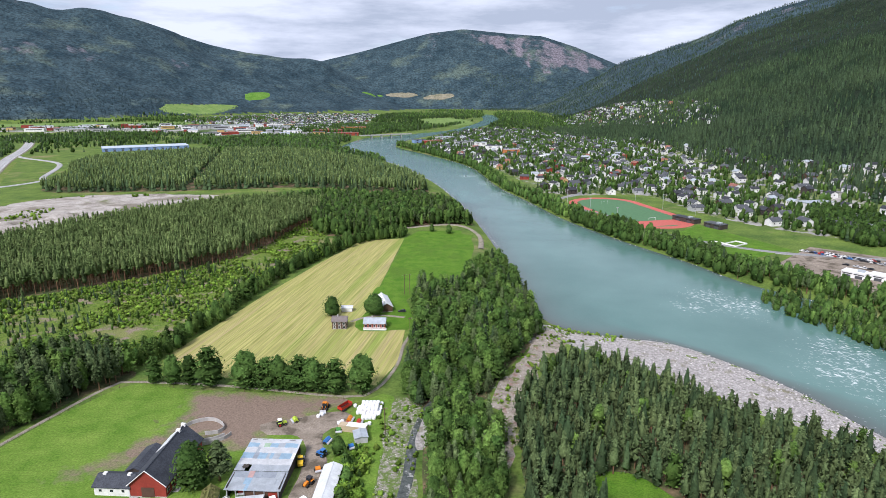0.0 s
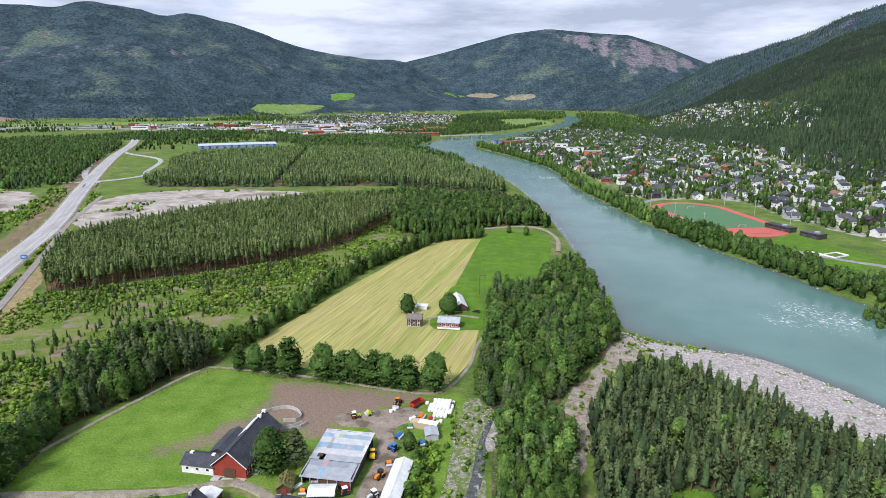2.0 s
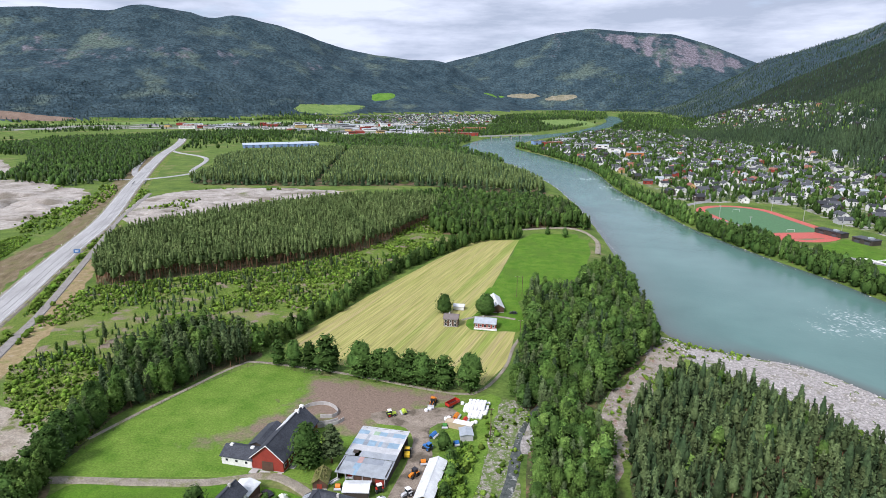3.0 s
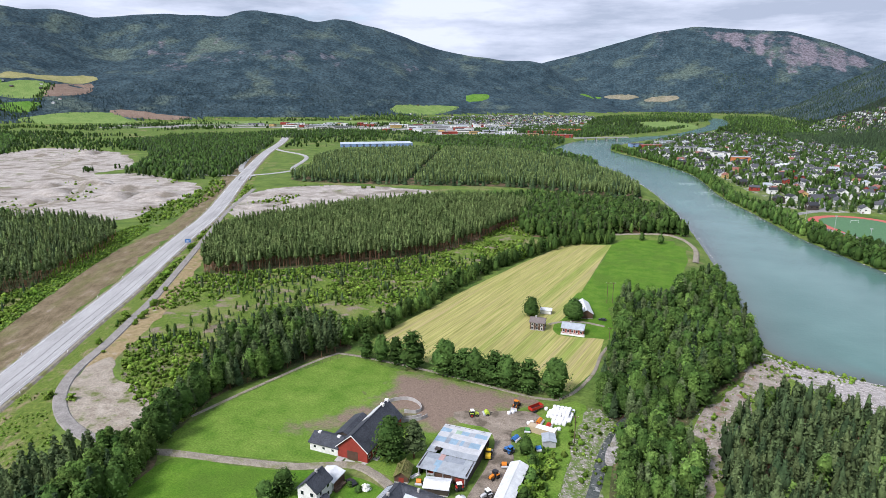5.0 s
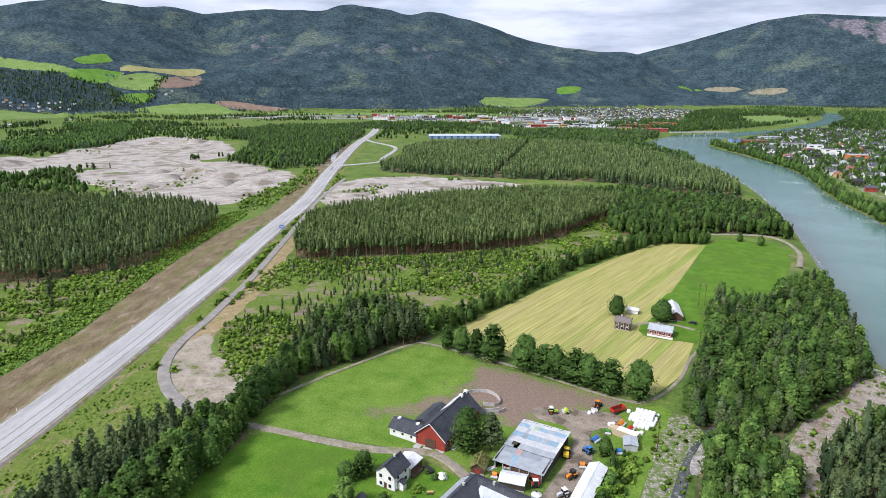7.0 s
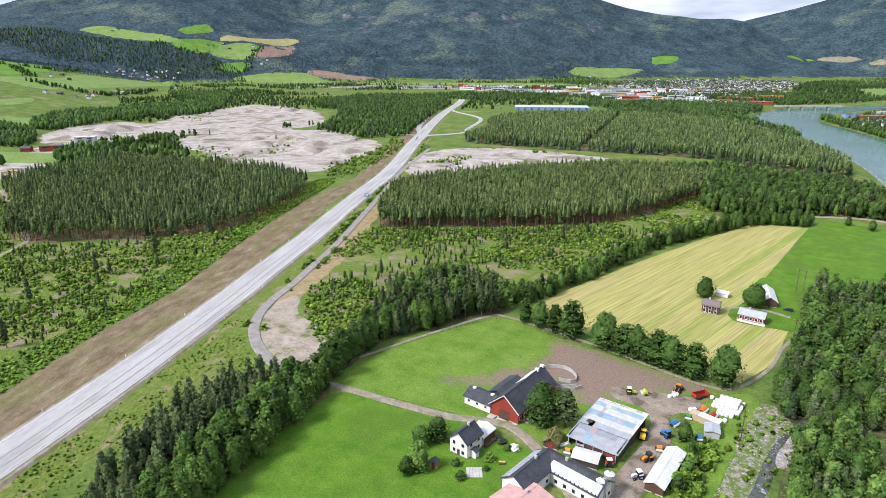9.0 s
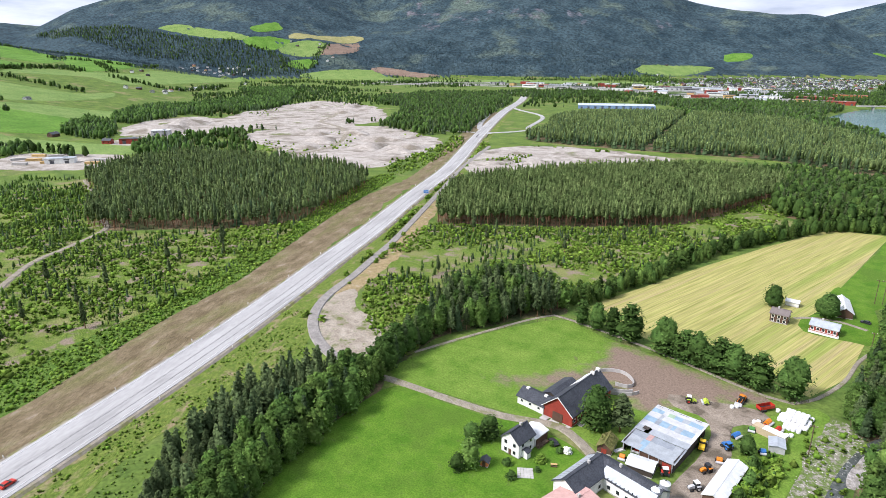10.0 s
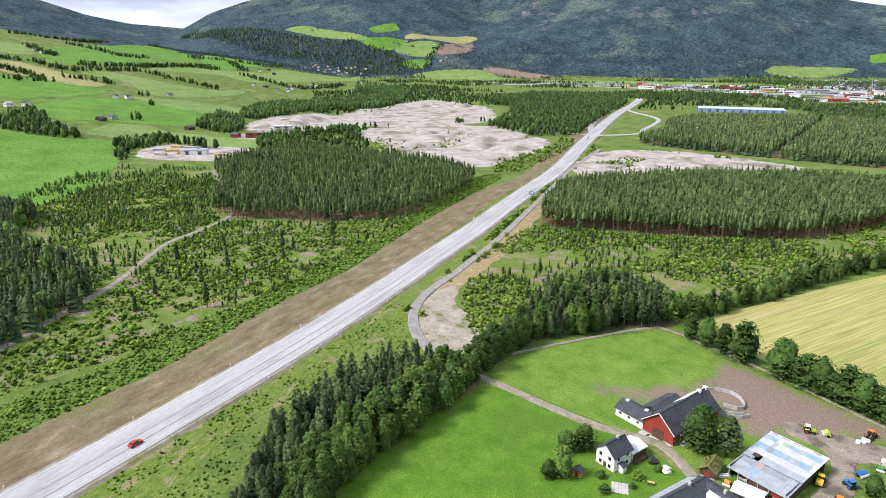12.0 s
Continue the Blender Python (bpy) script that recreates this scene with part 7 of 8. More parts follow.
# turf-roofed storehouse, small sheds
TURF = material("turf_roof", (0.11, 0.13, 0.035), (0.20, 0.18, 0.075), 1.4, 0.3, bump=0.8, depth=0.2)
store = framed_house("storehouse", -68.6, 161.2, 10.0, 4.4, 6.6, 2.3, 1.7, WALL["brown"], TURF, "red-brown log storehouse with a turf roof", (), 0, False, 0.5, False, True)
part("gable_door", box(-0.8, -3.42, 0.1, 0.8, -3.3, 1.9), WALL["red"], store)
bits = [leaf_cloud(rng, 120, 0.28, 0.5, lambda u: 2.2 + 0 * u, 0.1, 12)]
part("turf", (bits[0][0] * np.array([1.0, 1.5, 1.2]) + np.array([0, 0, 3.2]), bits[0][1]), TURF, store)
boat = thing("boat", "upturned white rowing boat on the grass", "boat", "", at(-65.0, 162.8, -30))
part("hull", wedge(-0.65, 0.65, -2.0, 2.0, 0.0, [(-1.6, 0.5), (0, 0.65), (1.6, 0.45)]), PAINT["white"], boat)
part("keel", box(-0.05, -1.7, 0.55, 0.05, 1.7, 0.75), PAINT["silver"], boat)
small = framed_house("small_shed", -56.0, 158.2, 8.0, 5.4, 7.6, 2.4, 0.9, WALL["dark"], ROOF["pale"], "dark shed with pale corrugated roof", (), 0, False, 0.4, False, True)
small.matrix_basis = at(-56.0, 158.4, -82.0)
long_shed = framed_house("long_shed", -34.2, 166.0, -2.0, 5.4, 20.5, 2.7, 1.1, WALL["brown"], ROOF["pale"], "long low shed with pale sheet roof", (), 0, False, 0.4, False, True)
carport = framed_house("carport", -27.5, 196.0, 15.0, 4.4, 5.2, 2.2, 0.4, WALL["grey"], ROOF["zinc"], "small grey sheet-roofed shelter", (), 0, False, 0.3, False, False)
caravan = thing("caravan_store", "long pale tarpaulin-covered store beside the shed", "shed", "", at(-31.0, 202.0, 78.0))
part("body", wedge(-1.4, 1.4, -5.2, 5.2, 0.0, [(-5.2, 2.2), (-4.8, 2.5), (4.8, 2.5), (5.2, 2.2)]), PAINT["tan"], caravan)
part("cover", box(-1.5, -5.3, 2.51, 1.5, 2.0, 2.6), PAINT["white"], caravan)

# the lower farmhouse: black and white sheet roofs, faded red wing
lower = framed_house("long_house", -55.2, 146.2, 80.0, 8.6, 21.0, 4.2, 2.6, WALL["white"], BARN_ROOF, "long white house with black sheet roof", (1.7,), 7, True, 0.5)
part("snow_sheet", (np.array([(-4.6, -10.6, 4.42), (-1.7, -10.6, 6.16), (-1.7, 6.0, 6.16), (-4.6, 6.0, 4.42), (-4.6, -10.6, 4.50), (-1.7, -10.6, 6.24), (-1.7, 6.0, 6.24), (-4.6, 6.0, 4.50)]),
                    np.array([(4, 5, 6), (4, 6, 7), (0, 2, 1), (0, 3, 2), (0, 1, 5), (0, 5, 4), (1, 2, 6), (1, 6, 5), (2, 3, 7), (2, 7, 6), (3, 0, 4), (3, 4, 7)])), ROOF["zinc"], lower, "bright zinc roof sheets")
for k in range(12):
    part("roof_rib", box(-4.75, -10.2 + 1.35 * k, 4.35, -4.4, -10.05 + 1.35 * k, 4.75), PAINT["black"], lower)
wing = framed_house("house_wing", -65.5, 139.6, -8.0, 8.2, 17.0, 4.6, 2.6, WALL["white"], BARN_ROOF, "white house wing with black and zinc roof", (1.7,), 4, True, 0.5)
for k in range(14):
    part("zinc_sheet", tuple([np.array([(-4.5, y, z) for y, z in ()] or [(-4.55, -8.3 + 1.2 * k, 4.42), (-1.2, -8.3 + 1.2 * k, 6.5), (-1.2, -7.25 + 1.2 * k, 6.5), (-4.55, -7.25 + 1.2 * k, 4.42),
                                                                       (-4.6, -8.3 + 1.2 * k, 4.60), (-1.25, -8.3 + 1.2 * k, 6.68), (-1.25, -7.25 + 1.2 * k, 6.68), (-4.6, -7.25 + 1.2 * k, 4.60)]),
                              np.array([(4, 5, 6), (4, 6, 7), (0, 2, 1), (0, 3, 2), (0, 1, 5), (0, 5, 4), (1, 2, 6), (1, 6, 5), (2, 3, 7), (2, 7, 6), (3, 0, 4), (3, 4, 7)])]), ROOF["zinc"], wing)
pink = framed_house("red_roofed_wing", -62.0, 128.0, -12.0, 13.0, 12.0, 3.8, 1.2, WALL["white"], ROOF["pink"], "broad wing with faded red sheet roof", (1.7,), 3, True, 0.4)
silo = thing("feed_silo", "grey sheet-metal feed silo beside the yard", "silo", "", at(-45.4, 148.6))
part("tank", tube([(0, 0, 1.2), (0, 0, 6.6)], 1.5, 16), ROOF["zinc"], silo)
v, t = stem([(0, 0, 6.6, 1.55), (0, 0, 7.5, 0.3)], 16)
part("cap", (v, t), ROOF["pale"], silo)
v, t = stem([(0, 0, 0.2, 0.25), (0, 0, 1.25, 1.45)], 16)
part("hopper", (v, t), ROOF["zinc"], silo)
for a in range(4):
    part("leg", tube([(1.25 * math.cos(a * 1.57), 1.25 * math.sin(a * 1.57), -0.3), (1.25 * math.cos(a * 1.57), 1.25 * math.sin(a * 1.57), 1.6)], 0.09, 6), PAINT["silver"], silo)
copy_thing(silo, at(-46.2, 144.4, 30))

# concrete pen behind the barn
pen = thing("silage_pen", "curved pen of weathered concrete panels", "pen", "", at(0, 0))
pen.matrix_basis = pose(0, 0, zed(-85, 200), 0, 0, 0)
for line in ([(-94, 203), (-91.5, 207), (-86.5, 209.5), (-82, 208), (-78.5, 204), (-79.5, 200.5), (-84, 199.5)], [(-84, 192), (-80, 193.5), (-76, 196.5), (-74.5, 199.5)], [(-83.5, 194.5), (-79.5, 196), (-76.5, 198.5)]):
    c = spline(line, 2.1, False)
    for p, q in zip(c[:-1], c[1:]):
        d = (q - p) / np.linalg.norm(q - p)
        s = np.array([-d[1], d[0]]) * 0.11
        a, b = p + d * 0.03, q - d * 0.03
        hgt = 1.5 + float(rng.uniform(-0.06, 0.06))
        v = np.array([(*(k + e * s), z) for z in (-0.2, hgt) for k, e in ((a, -1), (b, -1), (b, 1), (a, 1))])
        part("panel", (v, box(0, 0, 0, 1, 1, 1)[1]), WALL["concrete"], pen)

# farm machines
tractor("lime", "white", "lime and white tractor on the grass", at(-58.2, 205.6, -62))
implement("lime", "lime green round baler behind the tractor", at(-53.4, 208.6, -62), 2.2)
loader("orange", "orange-red loader at the edge of the mud", at(-44.0, 218.0, 175))
trailer("red", "long red trailer with pale bed", at(-36.2, 218.0, -35))
implement("orange", "orange spreader beside the bales", at(-33.2, 209.0, 80))
implement("red", "red hay machine among the implements", at(-29.6, 205.6, 85), 4.2)
implement("red", "small red implement beside the tarpaulin store", at(-33.8, 205.2, 40), 1.8)
implement("green", "green mower beside the store", at(-36.2, 201.4, 10), 1.6)
implement("blue", "blue harrow on the grass", at(-39.2, 194.4, 70))
tractor("blue", "blue", "old blue tractor by the bushes", at(-39.2, 185.8, 60))
implement("orange", "orange machine beside the long shed", at(-39.2, 177.4, 20), 1.6)
loader("yellow", "yellow loader beside the patchwork shed", at(-46.4, 181.2, 10)).matrix_basis = at(-45.6, 181.2, 10)
tractor("orange", "black", "worn orange tractor at the yard's edge", at(-40.6, 170.2, 150))
tractor("red", "white", "red tractor in front of the shed", at(-49.6, 160.6, 30))
implement("orange", "orange digger arm beside the small shed", at(-62.6, 159.6, 10), 1.6)
tractor("silver", "white", "small grey tractor in the yard", at(-40.4, 160.0, 140))
implement("red", "rusty red machine under the shed roof", at(-60.5, 166.0, 10), 2.0)
implement("blue", "blue implement by the shelter", at(-30.2, 190.6, 30), 1.6)

# wrapped bales
WRAP = material("white_bale_wrap", (0.74, 0.75, 0.76), (0.84, 0.84, 0.84), 0.8, 0.2, rough=0.35, bump=0.3, depth=0.04)
BALE_SHAPE = mesh("bale", *stem([(0, 0, 0.0, 0.45), (0, 0, 0.05, 0.68), (0, 0, 0.3, 0.75), (0, 0, 0.9, 0.75), (0, 0, 1.15, 0.68), (0, 0, 1.2, 0.4), (0, 0, 1.21, 0.0)], 10), [WRAP], None, True)
BALES = []
for i in range(7):
    for j in range(9):
        x, y = -31.0 + 1.38 * i + 0.25 * j * 0.25 + rng.normal(0, 0.07), 210.0 + 1.4 * j + rng.normal(0, 0.07)
        if (i < 2 and j < 3) or (i > 5 and j < 2) or (i == 0 and j > 6):
            continue
        BALES.append((x, y, 0.0))
        if 0 < i < 6 and 2 < j < 8:
            BALES.append((x + 0.2, y + 0.3, 1.2))
BALES += [(-45.4, 211.6, 0), (-44.2, 212.9, 0), (-36.8, 206.6, 0), (-35.7, 207.6, 0), (-26.5, 205.2, 0), (-25.4, 206.1, 0), (-32.4, 219.6, 0)]
for x, y, z in BALES:
    b = tagged(new("hay_bale", BALE_SHAPE), "round hay bale wrapped in white film", "hay bale", "stack of wrapped bales")
    b.matrix_basis = pose(x, y, zed(x, y) + z, 0, 0, rng.uniform(0, 360))

# cars
car = car_proto("black", "black car parked by the farmhouse", "")
car.matrix_basis = at(-82.8, 152.6, 60)
red_car = car_proto("red", "red car on the highway", "")
red_car.matrix_basis = pose(-192.0, 32.0, zed(-192, 32) + 0.95, 0, 0, 20)
LOT = [car_proto(k, f"{k} car in the riverside car park", "cars in the car park") for k in ("white", "silver", "black", "blue", "red")]
lot_spots = []
for r, (x0, y0, n) in enumerate([(292, 452, 14), (304, 446, 14), (312, 430, 12), (300, 412, 8), (326, 424, 10)]):
    for k in range(n):
        x, y = x0 + 2.2 * k * 0.62 - 6, y0 - 2.2 * k * 0.78 + 12
        if rng.random() < 0.85:
            lot_spots.append((x, y, -52 + 180 * int(rng.random() < 0.5) + 90))
for k, (x, y, turn) in enumerate(lot_spots):
    m = at(x, y, turn, 0.42)
    if k < 5:
        LOT[k].matrix_basis = m
    else:
        copy_thing(LOT[int(rng.choice(5, p=[0.3, 0.25, 0.25, 0.1, 0.1]))], m)

# garden things
hut = framed_house("playhouse", -93.2, 129.6, 20.0, 2.4, 2.4, 1.7, 0.8, WALL["orange"], ROOF["slate"], "small orange-brown playhouse in the garden", (), 0, False, 0.3, False, True)
patio = thing("patio", "square garden patio of grey slabs", "patio", "", at(-81.6, 134.2, 35))
for i in range(5):
    for j in range(5):
        part("slab", box(-2.4 + i * 0.96, -2.4 + j * 0.96, -0.1, -1.5 + i * 0.96, -1.5 + j * 0.96, 0.16 + float(rng.uniform(0, 0.03))), WALL["concrete"], patio)
bench = thing("garden_bench", "weathered wooden garden bench and table", "bench", "", at(-76.8, 142.6, 30))
part("seat", box(-1.0, -0.75, 0.42, 1.0, -0.4, 0.48), WALL["brown"], bench)
part("tabletop", box(-1.0, -0.3, 0.70, 1.0, 0.5, 0.76), WALL["ochre"], bench)
for x in (-0.85, 0.75):
    part("leg", box(x, -0.7, 0, x + 0.1, 0.4, 0.42), WALL["brown"], bench)
    part("post", box(x, 0.0, 0.43, x + 0.1, 0.12, 0.70), WALL["brown"], bench)


# ---- single trees ----
def tree_proto(kind, n, seed, height, label, group):
    (cv, ct), (tv, tt) = make_tree(kind, n, seed, height)
    ob = thing("tree", label, "tree", group)
    me = mesh("crown", cv, ct, [M[LEAF_OF[kind]]], None, True, {"tree": np.full(len(cv), (seed * 0.37) % 1.0)})
    c = new("crown", me)
    c.parent = ob
    part("trunk", (tv, tt), M[BARK_OF[kind]], ob)
    return ob


ROW = [tree_proto("broad", 700, 31 + k, 10.0 + k, "broad leafy tree in the row along the field", "tree row by the field") for k in range(3)]
ROW_AT = [(-120, 241, 11), (-112, 240, 12), (-104.5, 239.5, 12), (-96, 238.5, 13), (-80, 236.5, 12.5), (-75.5, 236.5, 9), (-71, 235.5, 10.5), (-66, 235, 11), (-61.5, 234.6, 9), (-57, 234, 11.5), (-52, 233.6, 11), (-47.5, 233, 10), (-42, 232, 11), (-31, 232.5, 12.5)]
for k, (x, y, h) in enumerate(ROW_AT):
    base = 10.0 + k % 3
    m = at(x, y, 77 * k) @ Matrix.Diagonal((h / base * 1.28, h / base * 1.28, h / base * 1.1, 1))
    if k < 3:
        ROW[k].matrix_basis = m
    else:
        copy_thing(ROW[k % 3], m)
YARD_TREES = [("broad", 1500, 41, 15.0, -76.4, 168.6, "tall dense broadleaf tree beside the barn"), ("pine", 900, 42, 13.5, -69.4, 172.4, "dark spreading pine beside the barn"), ("birch", 700, 43, 9.5, -96.0, 125.8, "open grey-green tree in the garden"),
              ("broad", 700, 44, 8.0, -100.2, 141.4, "round leafy tree at the garden's edge"), ("broad", 500, 45, 7.0, -103.0, 136.0, "leafy tree behind the garden"), ("broad", 300, 49, 5.5, -98.0, 122.4, "dark leafy garden tree"),
              ("broad", 420, 46, 11.0, -58.4, 321.0, "round tree beside the log house"), ("broad", 420, 47, 12.0, -35.0, 322.0, "tall tree between the farm houses"), ("birch", 420, 48, 13.0, -9.5, 365.0, "tall birch at the corner of the wood"),
              ("broad", 260, 50, 7.0, -5.0, 531.0, "round tree at the field's end"), ("broad", 260, 51, 8.0, 10.0, 523.0, "round tree by the river lane"), ("broad", 300, 52, 7.0, -34.0, 186.5, "bushy tree among the machines"),
              ("broad", 260, 53, 6.0, -30.0, 178.0, "bushy tree behind the long shed"), ("broad", 260, 54, 6.0, -28.6, 170.0, "leafy shrub tree behind the long shed"), ("broad", 260, 55, 5.5, -29.0, 160.5, "leafy shrub tree below the long shed")]
for kind, n, seed, h, x, y, label in YARD_TREES:
    wide = 1.3 if kind == "broad" and "barn" in label else 2.0 if kind == "pine" else 1.75 if "garden" in label or "house" in label else 1.4
    tree_proto(kind, n, seed, h, label, "").matrix_basis = at(x, y, seed * 40) @ Matrix.Diagonal((wide, wide, 1.05, 1))
BUSH = [(-88.2, 134.0, 2.6, "leaf", "rounded green bush in the garden"), (-81.0, 141.6, 3.0, "scrub_leaf", "light green bush by the porch"), (-78.8, 149.6, 2.2, "leaf", "dark clipped bush on the lawn"),
        (-83.4, 129.4, 2.8, "leaf", "dark green bush by the patio"), (-79.4, 137.2, 1.8, "leaf", "low bush beside the patio"), (-96.6, 129.6, 1.8, "leaf", "bush beside the playhouse"), (-82.6, 151.2, 1.8, "leaf", "small bush beside the car")]
for k, (x, y, h, leaf, label) in enumerate(BUSH):
    b = thing("bush", label, "bush", "", at(x, y, 50 * k))
    (v, t), (tv, tt) = make_tree("bush", 160, 60 + k, h)
    c = new("foliage", mesh("foliage", v, t, [M[leaf]], None, False, {"tree": np.full(len(v), 0.5)}))
    c.parent = b
BLOSSOM = plain("white_blossom", (0.75, 0.76, 0.70), 0.8)
b = thing("bush", "white flowering bush on the lawn", "bush", "", at(-77.0, 150.8))
(v, t), (tv, tt) = make_tree("bush", 200, 69, 2.4)
part("foliage", (v, t), BLOSSOM, b)

LONE = [tree_proto("pine", 150, 71 + k, 13.0, "tall lone pine with a bare trunk in the clearing", "lone pines of the clearings") for k in range(3)]
LONE_AT = [(-385, 60), (-372, 78), (-366, 100), (-318, 74), (-338, 92), (-320, 98), (-335, 118), (-372, 146), (-352, 160), (-345, 164), (-330, 150), (-365, 205), (-352, 196), (-340, 190), (-300, 60), (-290, 90), (-238, 338), (-232, 318), (-180, 330), (-190, 352),
           (-222, 372), (-216, 250), (-205, 392), (-175, 400), (-252, 330), (-262, 300), (-160, 372), (-152, 395)]
for k, (x, y) in enumerate(LONE_AT):
    h = 0.75 + 0.35 * float(rng.random())
    m = at(x, y, 61 * k) @ Matrix.Diagonal((h, h, h, 1))
    if k < 3:
        LONE[k].matrix_basis = m
    else:
        copy_thing(LONE[k % 3], m)

# the houses in the mown field
framed_house("log_house", -51.2, 304.4, 90.0, 6.4, 7.4, 4.3, 1.7, WALL["brown"], plain("old_slate", (0.17, 0.145, 0.135)), "dark log house with old slate roof", (1.3, 3.2), 3)
framed_house("red_house", -32.8, 304.6, 88.0, 7.0, 11.0, 3.2, 1.8, WALL["red"], ROOF["zinc"], "red wooden house with grey roof and white terrace", (1.9,), 5)
terrace = thing("terrace", "white board terrace along the red house", "terrace", "", at(-32.6, 300.3, -2.0))
part("deck", box(-6.0, -0.8, -0.2, 6.0, 0.6, 0.6), FRAME, terrace)
for k in range(7):
    part("post", box(-5.95 + 1.95 * k, -0.8, 0.6, -5.83 + 1.95 * k, -0.68, 1.5), FRAME, terrace)
part("rail", box(-6.0, -0.84, 1.5, 6.0, -0.64, 1.6), FRAME, terrace)
framed_house("barn", -30.8, 336.0, 14.0, 6.6, 19.0, 3.0, 2.1, WALL["brown"], ROOF["pale"], "old barn with white sheet roof", (), 0, False, 0.5, False, True)
framed_house("small_shed", -51.0, 329.0, 90.0, 4.0, 6.0, 2.2, 0.8, WALL["white"], ROOF["pale"], "small white shed in the mown field", (), 0, False, 0.3, False, True)
car2 = copy_thing(car, at(-20.0, 327.0, 80))
tagged(car2, "dark car parked on the grass by the barn")
strip("house_path", [(-47, 312), (-40, 318), (-30, 321), (-18, 318)], 1.8, M["dirt_road"], "gravel path between the farm houses", "path", 0.25, 3.0)


# ---- poles, posts, signs ----
def pole(x, y, h, label, arms=True, twin=0.0):
    ob = thing("utility_pole", label, "utility pole", "", at(x, y, 10))
    for s in ((-twin, twin) if twin else (0,)):
        part("post", tube([(s, 0, -0.5), (s, 0, h)], 0.16, 7), M["bark"], ob)
    part("crossarm", box(-twin - 1.1, -0.08, h - 0.7, twin + 1.1, 0.08, h - 0.5), M["bark"], ob)
    for s in (-1, 0, 1):
        part("insulator", tube([(s * (twin + 0.9), 0, h - 0.5), (s * (twin + 0.9), 0, h - 0.2)], 0.07, 6), WALL["white"], ob)
    return ob


pole(-18.5, 357.5, 13, "twin wooden power pole in the meadow", twin=1.6)
pole(-19.0, 199.0, 11, "wooden power pole beside the stream")
pole(-14.0, 292.0, 10, "wooden power pole by the lane")
sign = thing("road_sign", "blue road sign beside the highway", "road sign", "", at(-353, 393, 25, 0.3))
for x in (-1.3, 1.3):
    part("post", tube([(x, 0, -0.5), (x, 0, 4.8)], 0.09, 6), PAINT["silver"], sign)
part("panel", box(-2.2, -0.12, 2.2, 2.2, -0.09, 5.0), PAINT["blue"], sign)
part("legend", box(-1.4, -0.15, 3.9, 1.4, -0.121, 4.25), PAINT["white"], sign)
part("legend", box(-1.4, -0.15, 3.1, 0.9, -0.121, 3.45), PAINT["white"], sign)
POST = mesh("marker_post", *tube([(0, 0, -0.3), (0, 0, 1.15)], 0.14, 6), [PAINT["white"]])
c = spline(HIGHWAY[:13], 1.0, False)
for k in range(20, len(c), 42):
    d = c[min(k + 1, len(c) - 1)] - c[k - 1]
    d = d / np.linalg.norm(d)
    for s in (-10.2, 10.2):
        x, y = c[k] + s * np.array([d[1], -d[0]])
        o = tagged(new("marker_post", POST), "white marker post on the highway verge", "marker post", "marker posts along the highway")
        o.matrix_basis = pose(x, y, zed(x, y) + 0.5)

# fence along the paddock
POST2 = mesh("fence_post", *tube([(0, 0, -0.3), (0, 0, 1.2)], 0.07, 5), [M["bark"]])
fence = thing("paddock_fence", "post and wire fence round the paddock", "fence", "", pose(0, 0, 0))
for k, (x, y) in enumerate(spline([(-157, 162), (-152, 190), (-143, 217), (-131, 238), (-126, 239.5), (-100, 234.5), (-60, 230.5), (-38, 226)], 4.0, False)):
    o = new("post", POST2)
    o.parent = fence
    o.matrix_basis = pose(x, y, zed(x, y))

# ---- sports ground, bridge ----
TRACK_RED = plain("red_running_track", (0.46, 0.11, 0.085))
TURF_PITCH = plain("artificial_turf", (0.075, 0.17, 0.075))


def stadium(length, width, n=24):
    r = width / 2
    h = length / 2 - r
    return np.array([(r * math.cos(a), h + r * math.sin(a)) for a in np.linspace(0, math.pi, n)] + [(r * math.cos(a), -h + r * math.sin(a)) for a in np.linspace(math.pi, 2 * math.pi, n)])


tm = Matrix.Translation((TRACK_C[0], TRACK_C[1], zed(*TRACK_C) + 0.3)) @ Matrix.Rotation(radians(TRACK_T), 4, "Z")


def ring(inner, outer, z):
    n = len(inner)
    v = np.array([(x, y, z) for x, y in inner] + [(x, y, z) for x, y in outer] + [(x, y, z - 0.6) for x, y in outer])
    t = []
    for k in range(n):
        q = (k + 1) % n
        t += [(k, n + k, n + q), (k, n + q, q), (n + k, 2 * n + k, 2 * n + q), (n + k, 2 * n + q, n + q)]
    return v, np.array(t)


track = structure("running_track", mesh("running_track", *ring(stadium(154, 62), stadium(172, 80), 0.15), [TRACK_RED]), "red running track round a turf pitch", "running track")
track.matrix_basis = tm
inner = stadium(154, 62)
v = np.array([(0, 0, 0.12)] + [(x, y, 0.12) for x, y in inner])
pitch = structure("turf_pitch", mesh("turf_pitch", v, np.array([(0, k, k % len(inner) + 1) for k in range(1, len(inner) + 1)]), [TURF_PITCH]), "dull green artificial football pitch", "pitch")
pitch.matrix_basis = tm
dend = structure("track_apron", mesh("track_apron", *box(-29, -73, 0.02, 29, -50, 0.2), [TRACK_RED]), "red apron at the end of the track", "running track")
dend.matrix_basis = tm
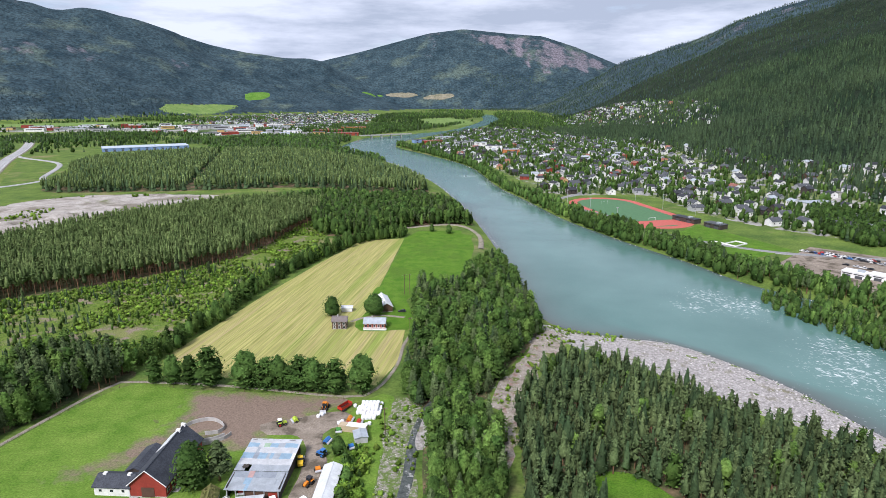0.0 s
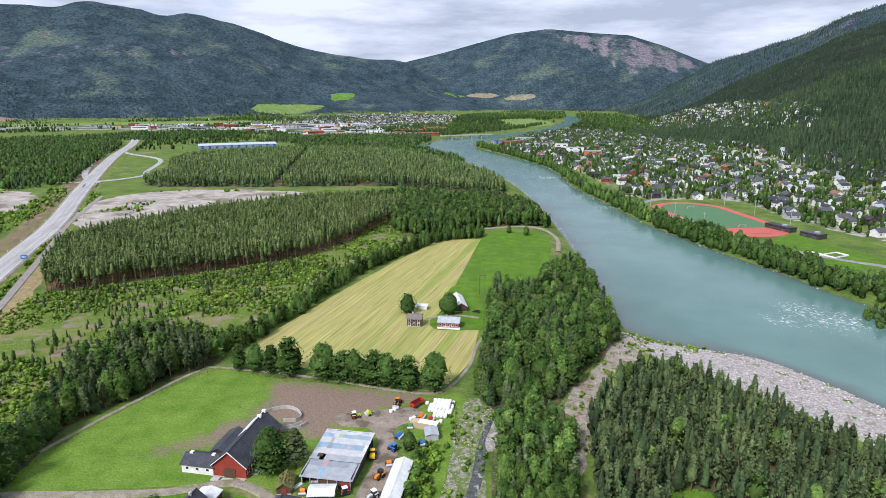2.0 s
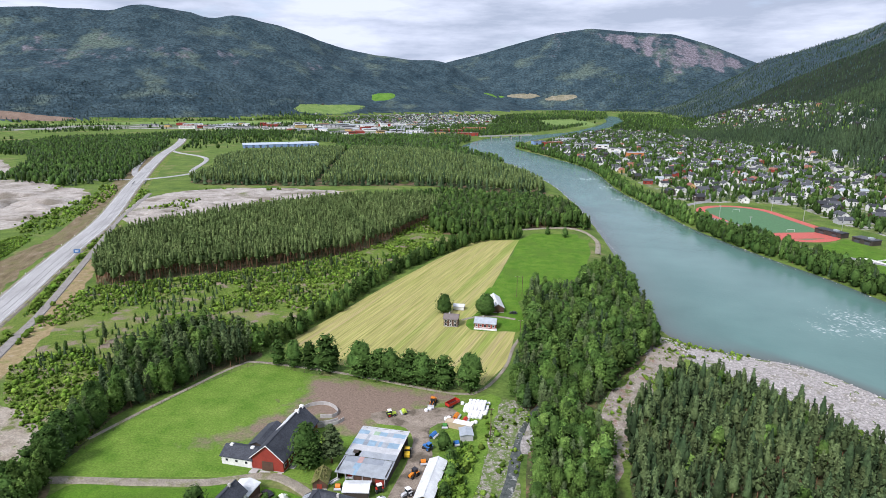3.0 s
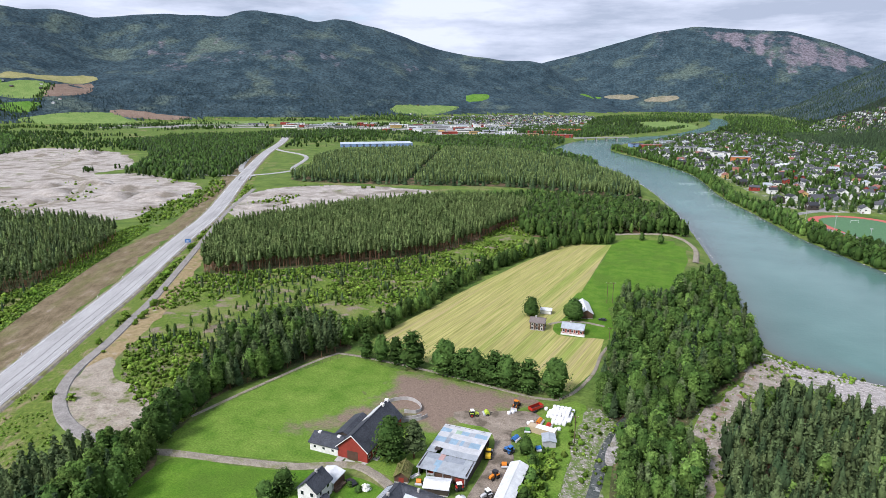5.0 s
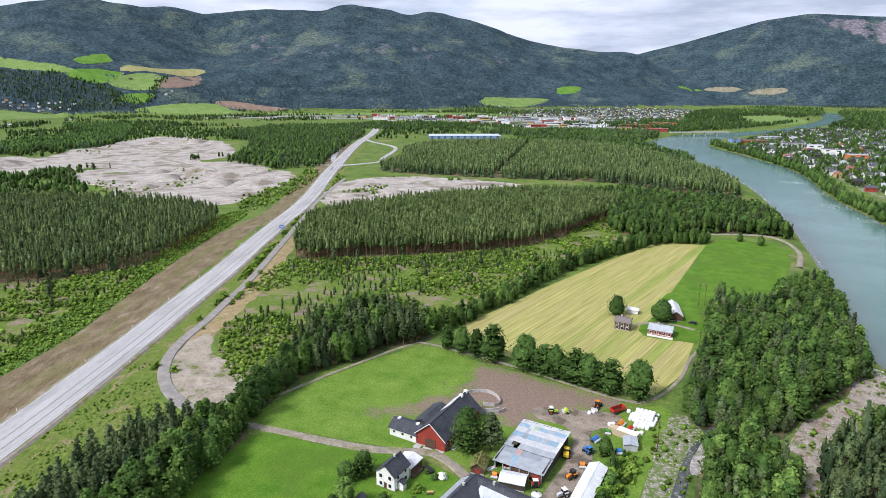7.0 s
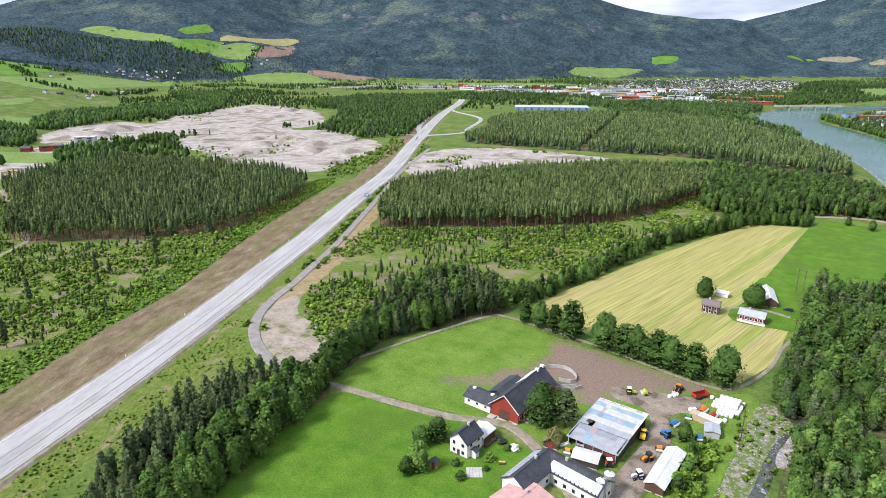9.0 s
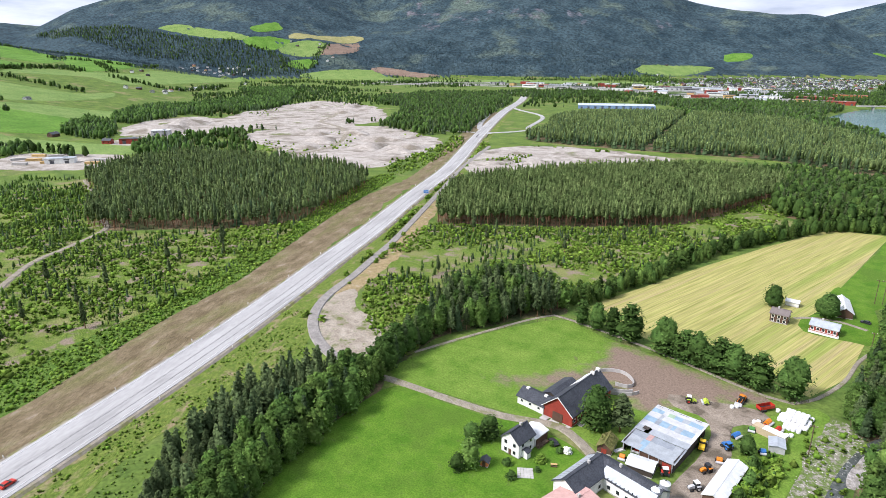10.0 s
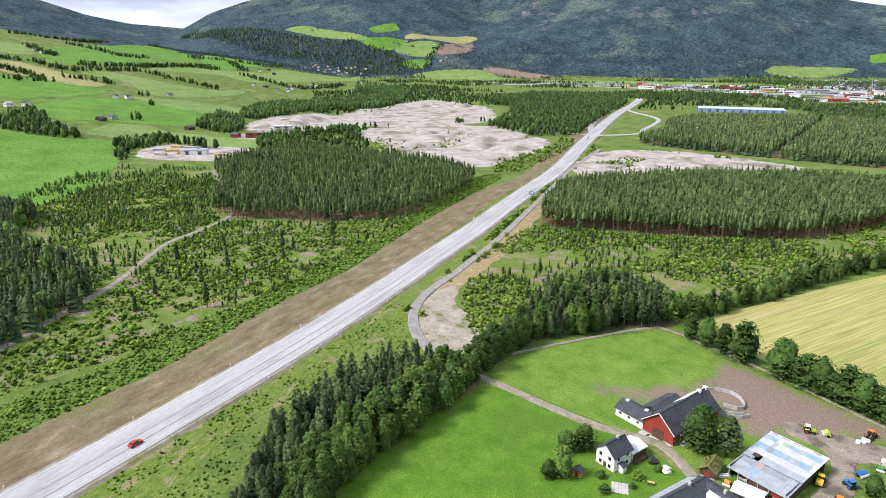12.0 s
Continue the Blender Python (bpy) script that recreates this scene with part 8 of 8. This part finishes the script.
for x in (-42, 42):
    for y in (-55, 0, 55):
        p = tm @ Vector((x, y, 0))
        mast = thing("light_mast", "tall slender floodlight mast", "light mast", "floodlight masts", pose(p.x, p.y, zed(p.x, p.y)))
        part("post", tube([(0, 0, -0.5), (0, 0, 16)], 0.16, 6), PAINT["silver"], mast)
        part("lamp_bar", box(-1.0, -0.2, 15.6, 1.0, 0.2, 16.2), PAINT["silver"], mast)


def goal(m):
    ob = thing("football_goal", "white football goal on the pitch", "football goal", "football goals", m)
    for x in (-3.6, 3.6):
        part("upright", tube([(x, 0, 0), (x, 0, 2.4)], 0.09, 6), PAINT["white"], ob)
    part("crossbar", tube([(-3.6, 0, 2.4), (3.6, 0, 2.4)], 0.09, 6), PAINT["white"], ob)
    return ob


goal(tm @ pose(0, -48, 0.2))
goal(tm @ pose(0, 48, 0.2))
for x, y in ((226, 487), (244, 487)):
    fm = at(x, y, 32, 0.5)
    ob = thing("ball_court", "white-framed small ball court on the grass", "ball court", "ball courts", fm)
    for a, b in (((-8, -5), (8, -5)), ((8, -5), (8, 5)), ((8, 5), (-8, 5)), ((-8, 5), (-8, -5))):
        part("board", box(min(a[0], b[0]) - 0.15, min(a[1], b[1]) - 0.15, 0, max(a[0], b[0]) + 0.15, max(a[1], b[1]) + 0.15, 1.0) if a[0] == b[0] else box(min(a[0], b[0]) + 0.16, a[1] - 0.15, 0, max(a[0], b[0]) - 0.16, a[1] + 0.15, 1.0), PAINT["white"], ob)
block("clubhouse", 240, 580, 26, 9, 4, -62, WALL["dark"], ROOF["black"], "long black clubhouse beside the track", "clubhouse")
block("clubhouse", 256, 552, 18, 10, 4, -62, WALL["dark"], ROOF["slate"], "dark clubhouse with grey roof", "clubhouse")
for x, y, w in ((297, 384, 22), (308, 372, 16), (282, 396, 14)):
    block("tent_hall", x, y, w, 9, 4, -52, PAINT["white"], PAINT["white"], "white tent hall by the river", "tent")
bridge = thing("river_bridge", "pale concrete road bridge over the river", "bridge", "", pose(-140, 1722, WATER_Z, 0, 0, 31))
part("deck", box(-78, -5, 7.0, 78, 5, 8.4), WALL["concrete"], bridge)
for s in (-5.0, 4.8):
    part("parapet", box(-78, s, 8.41, 78, s + 0.2, 9.6), WALL["concrete"], bridge)
for x in (-45, -15, 15, 45):
    part("pier", box(x - 1.4, -4, -3, x + 1.4, 4, 6.99), WALL["concrete"], bridge)
overpass = thing("road_bridge", "concrete bridge carrying the highway", "bridge", "", at(-556, 745, 31, -0.2))
part("parapet", box(-7.4, -18, 0.6, -7.0, 18, 2.2), WALL["concrete"], overpass)
part("parapet", box(7.0, -18, 0.6, 7.4, 18, 2.2), WALL["concrete"], overpass)
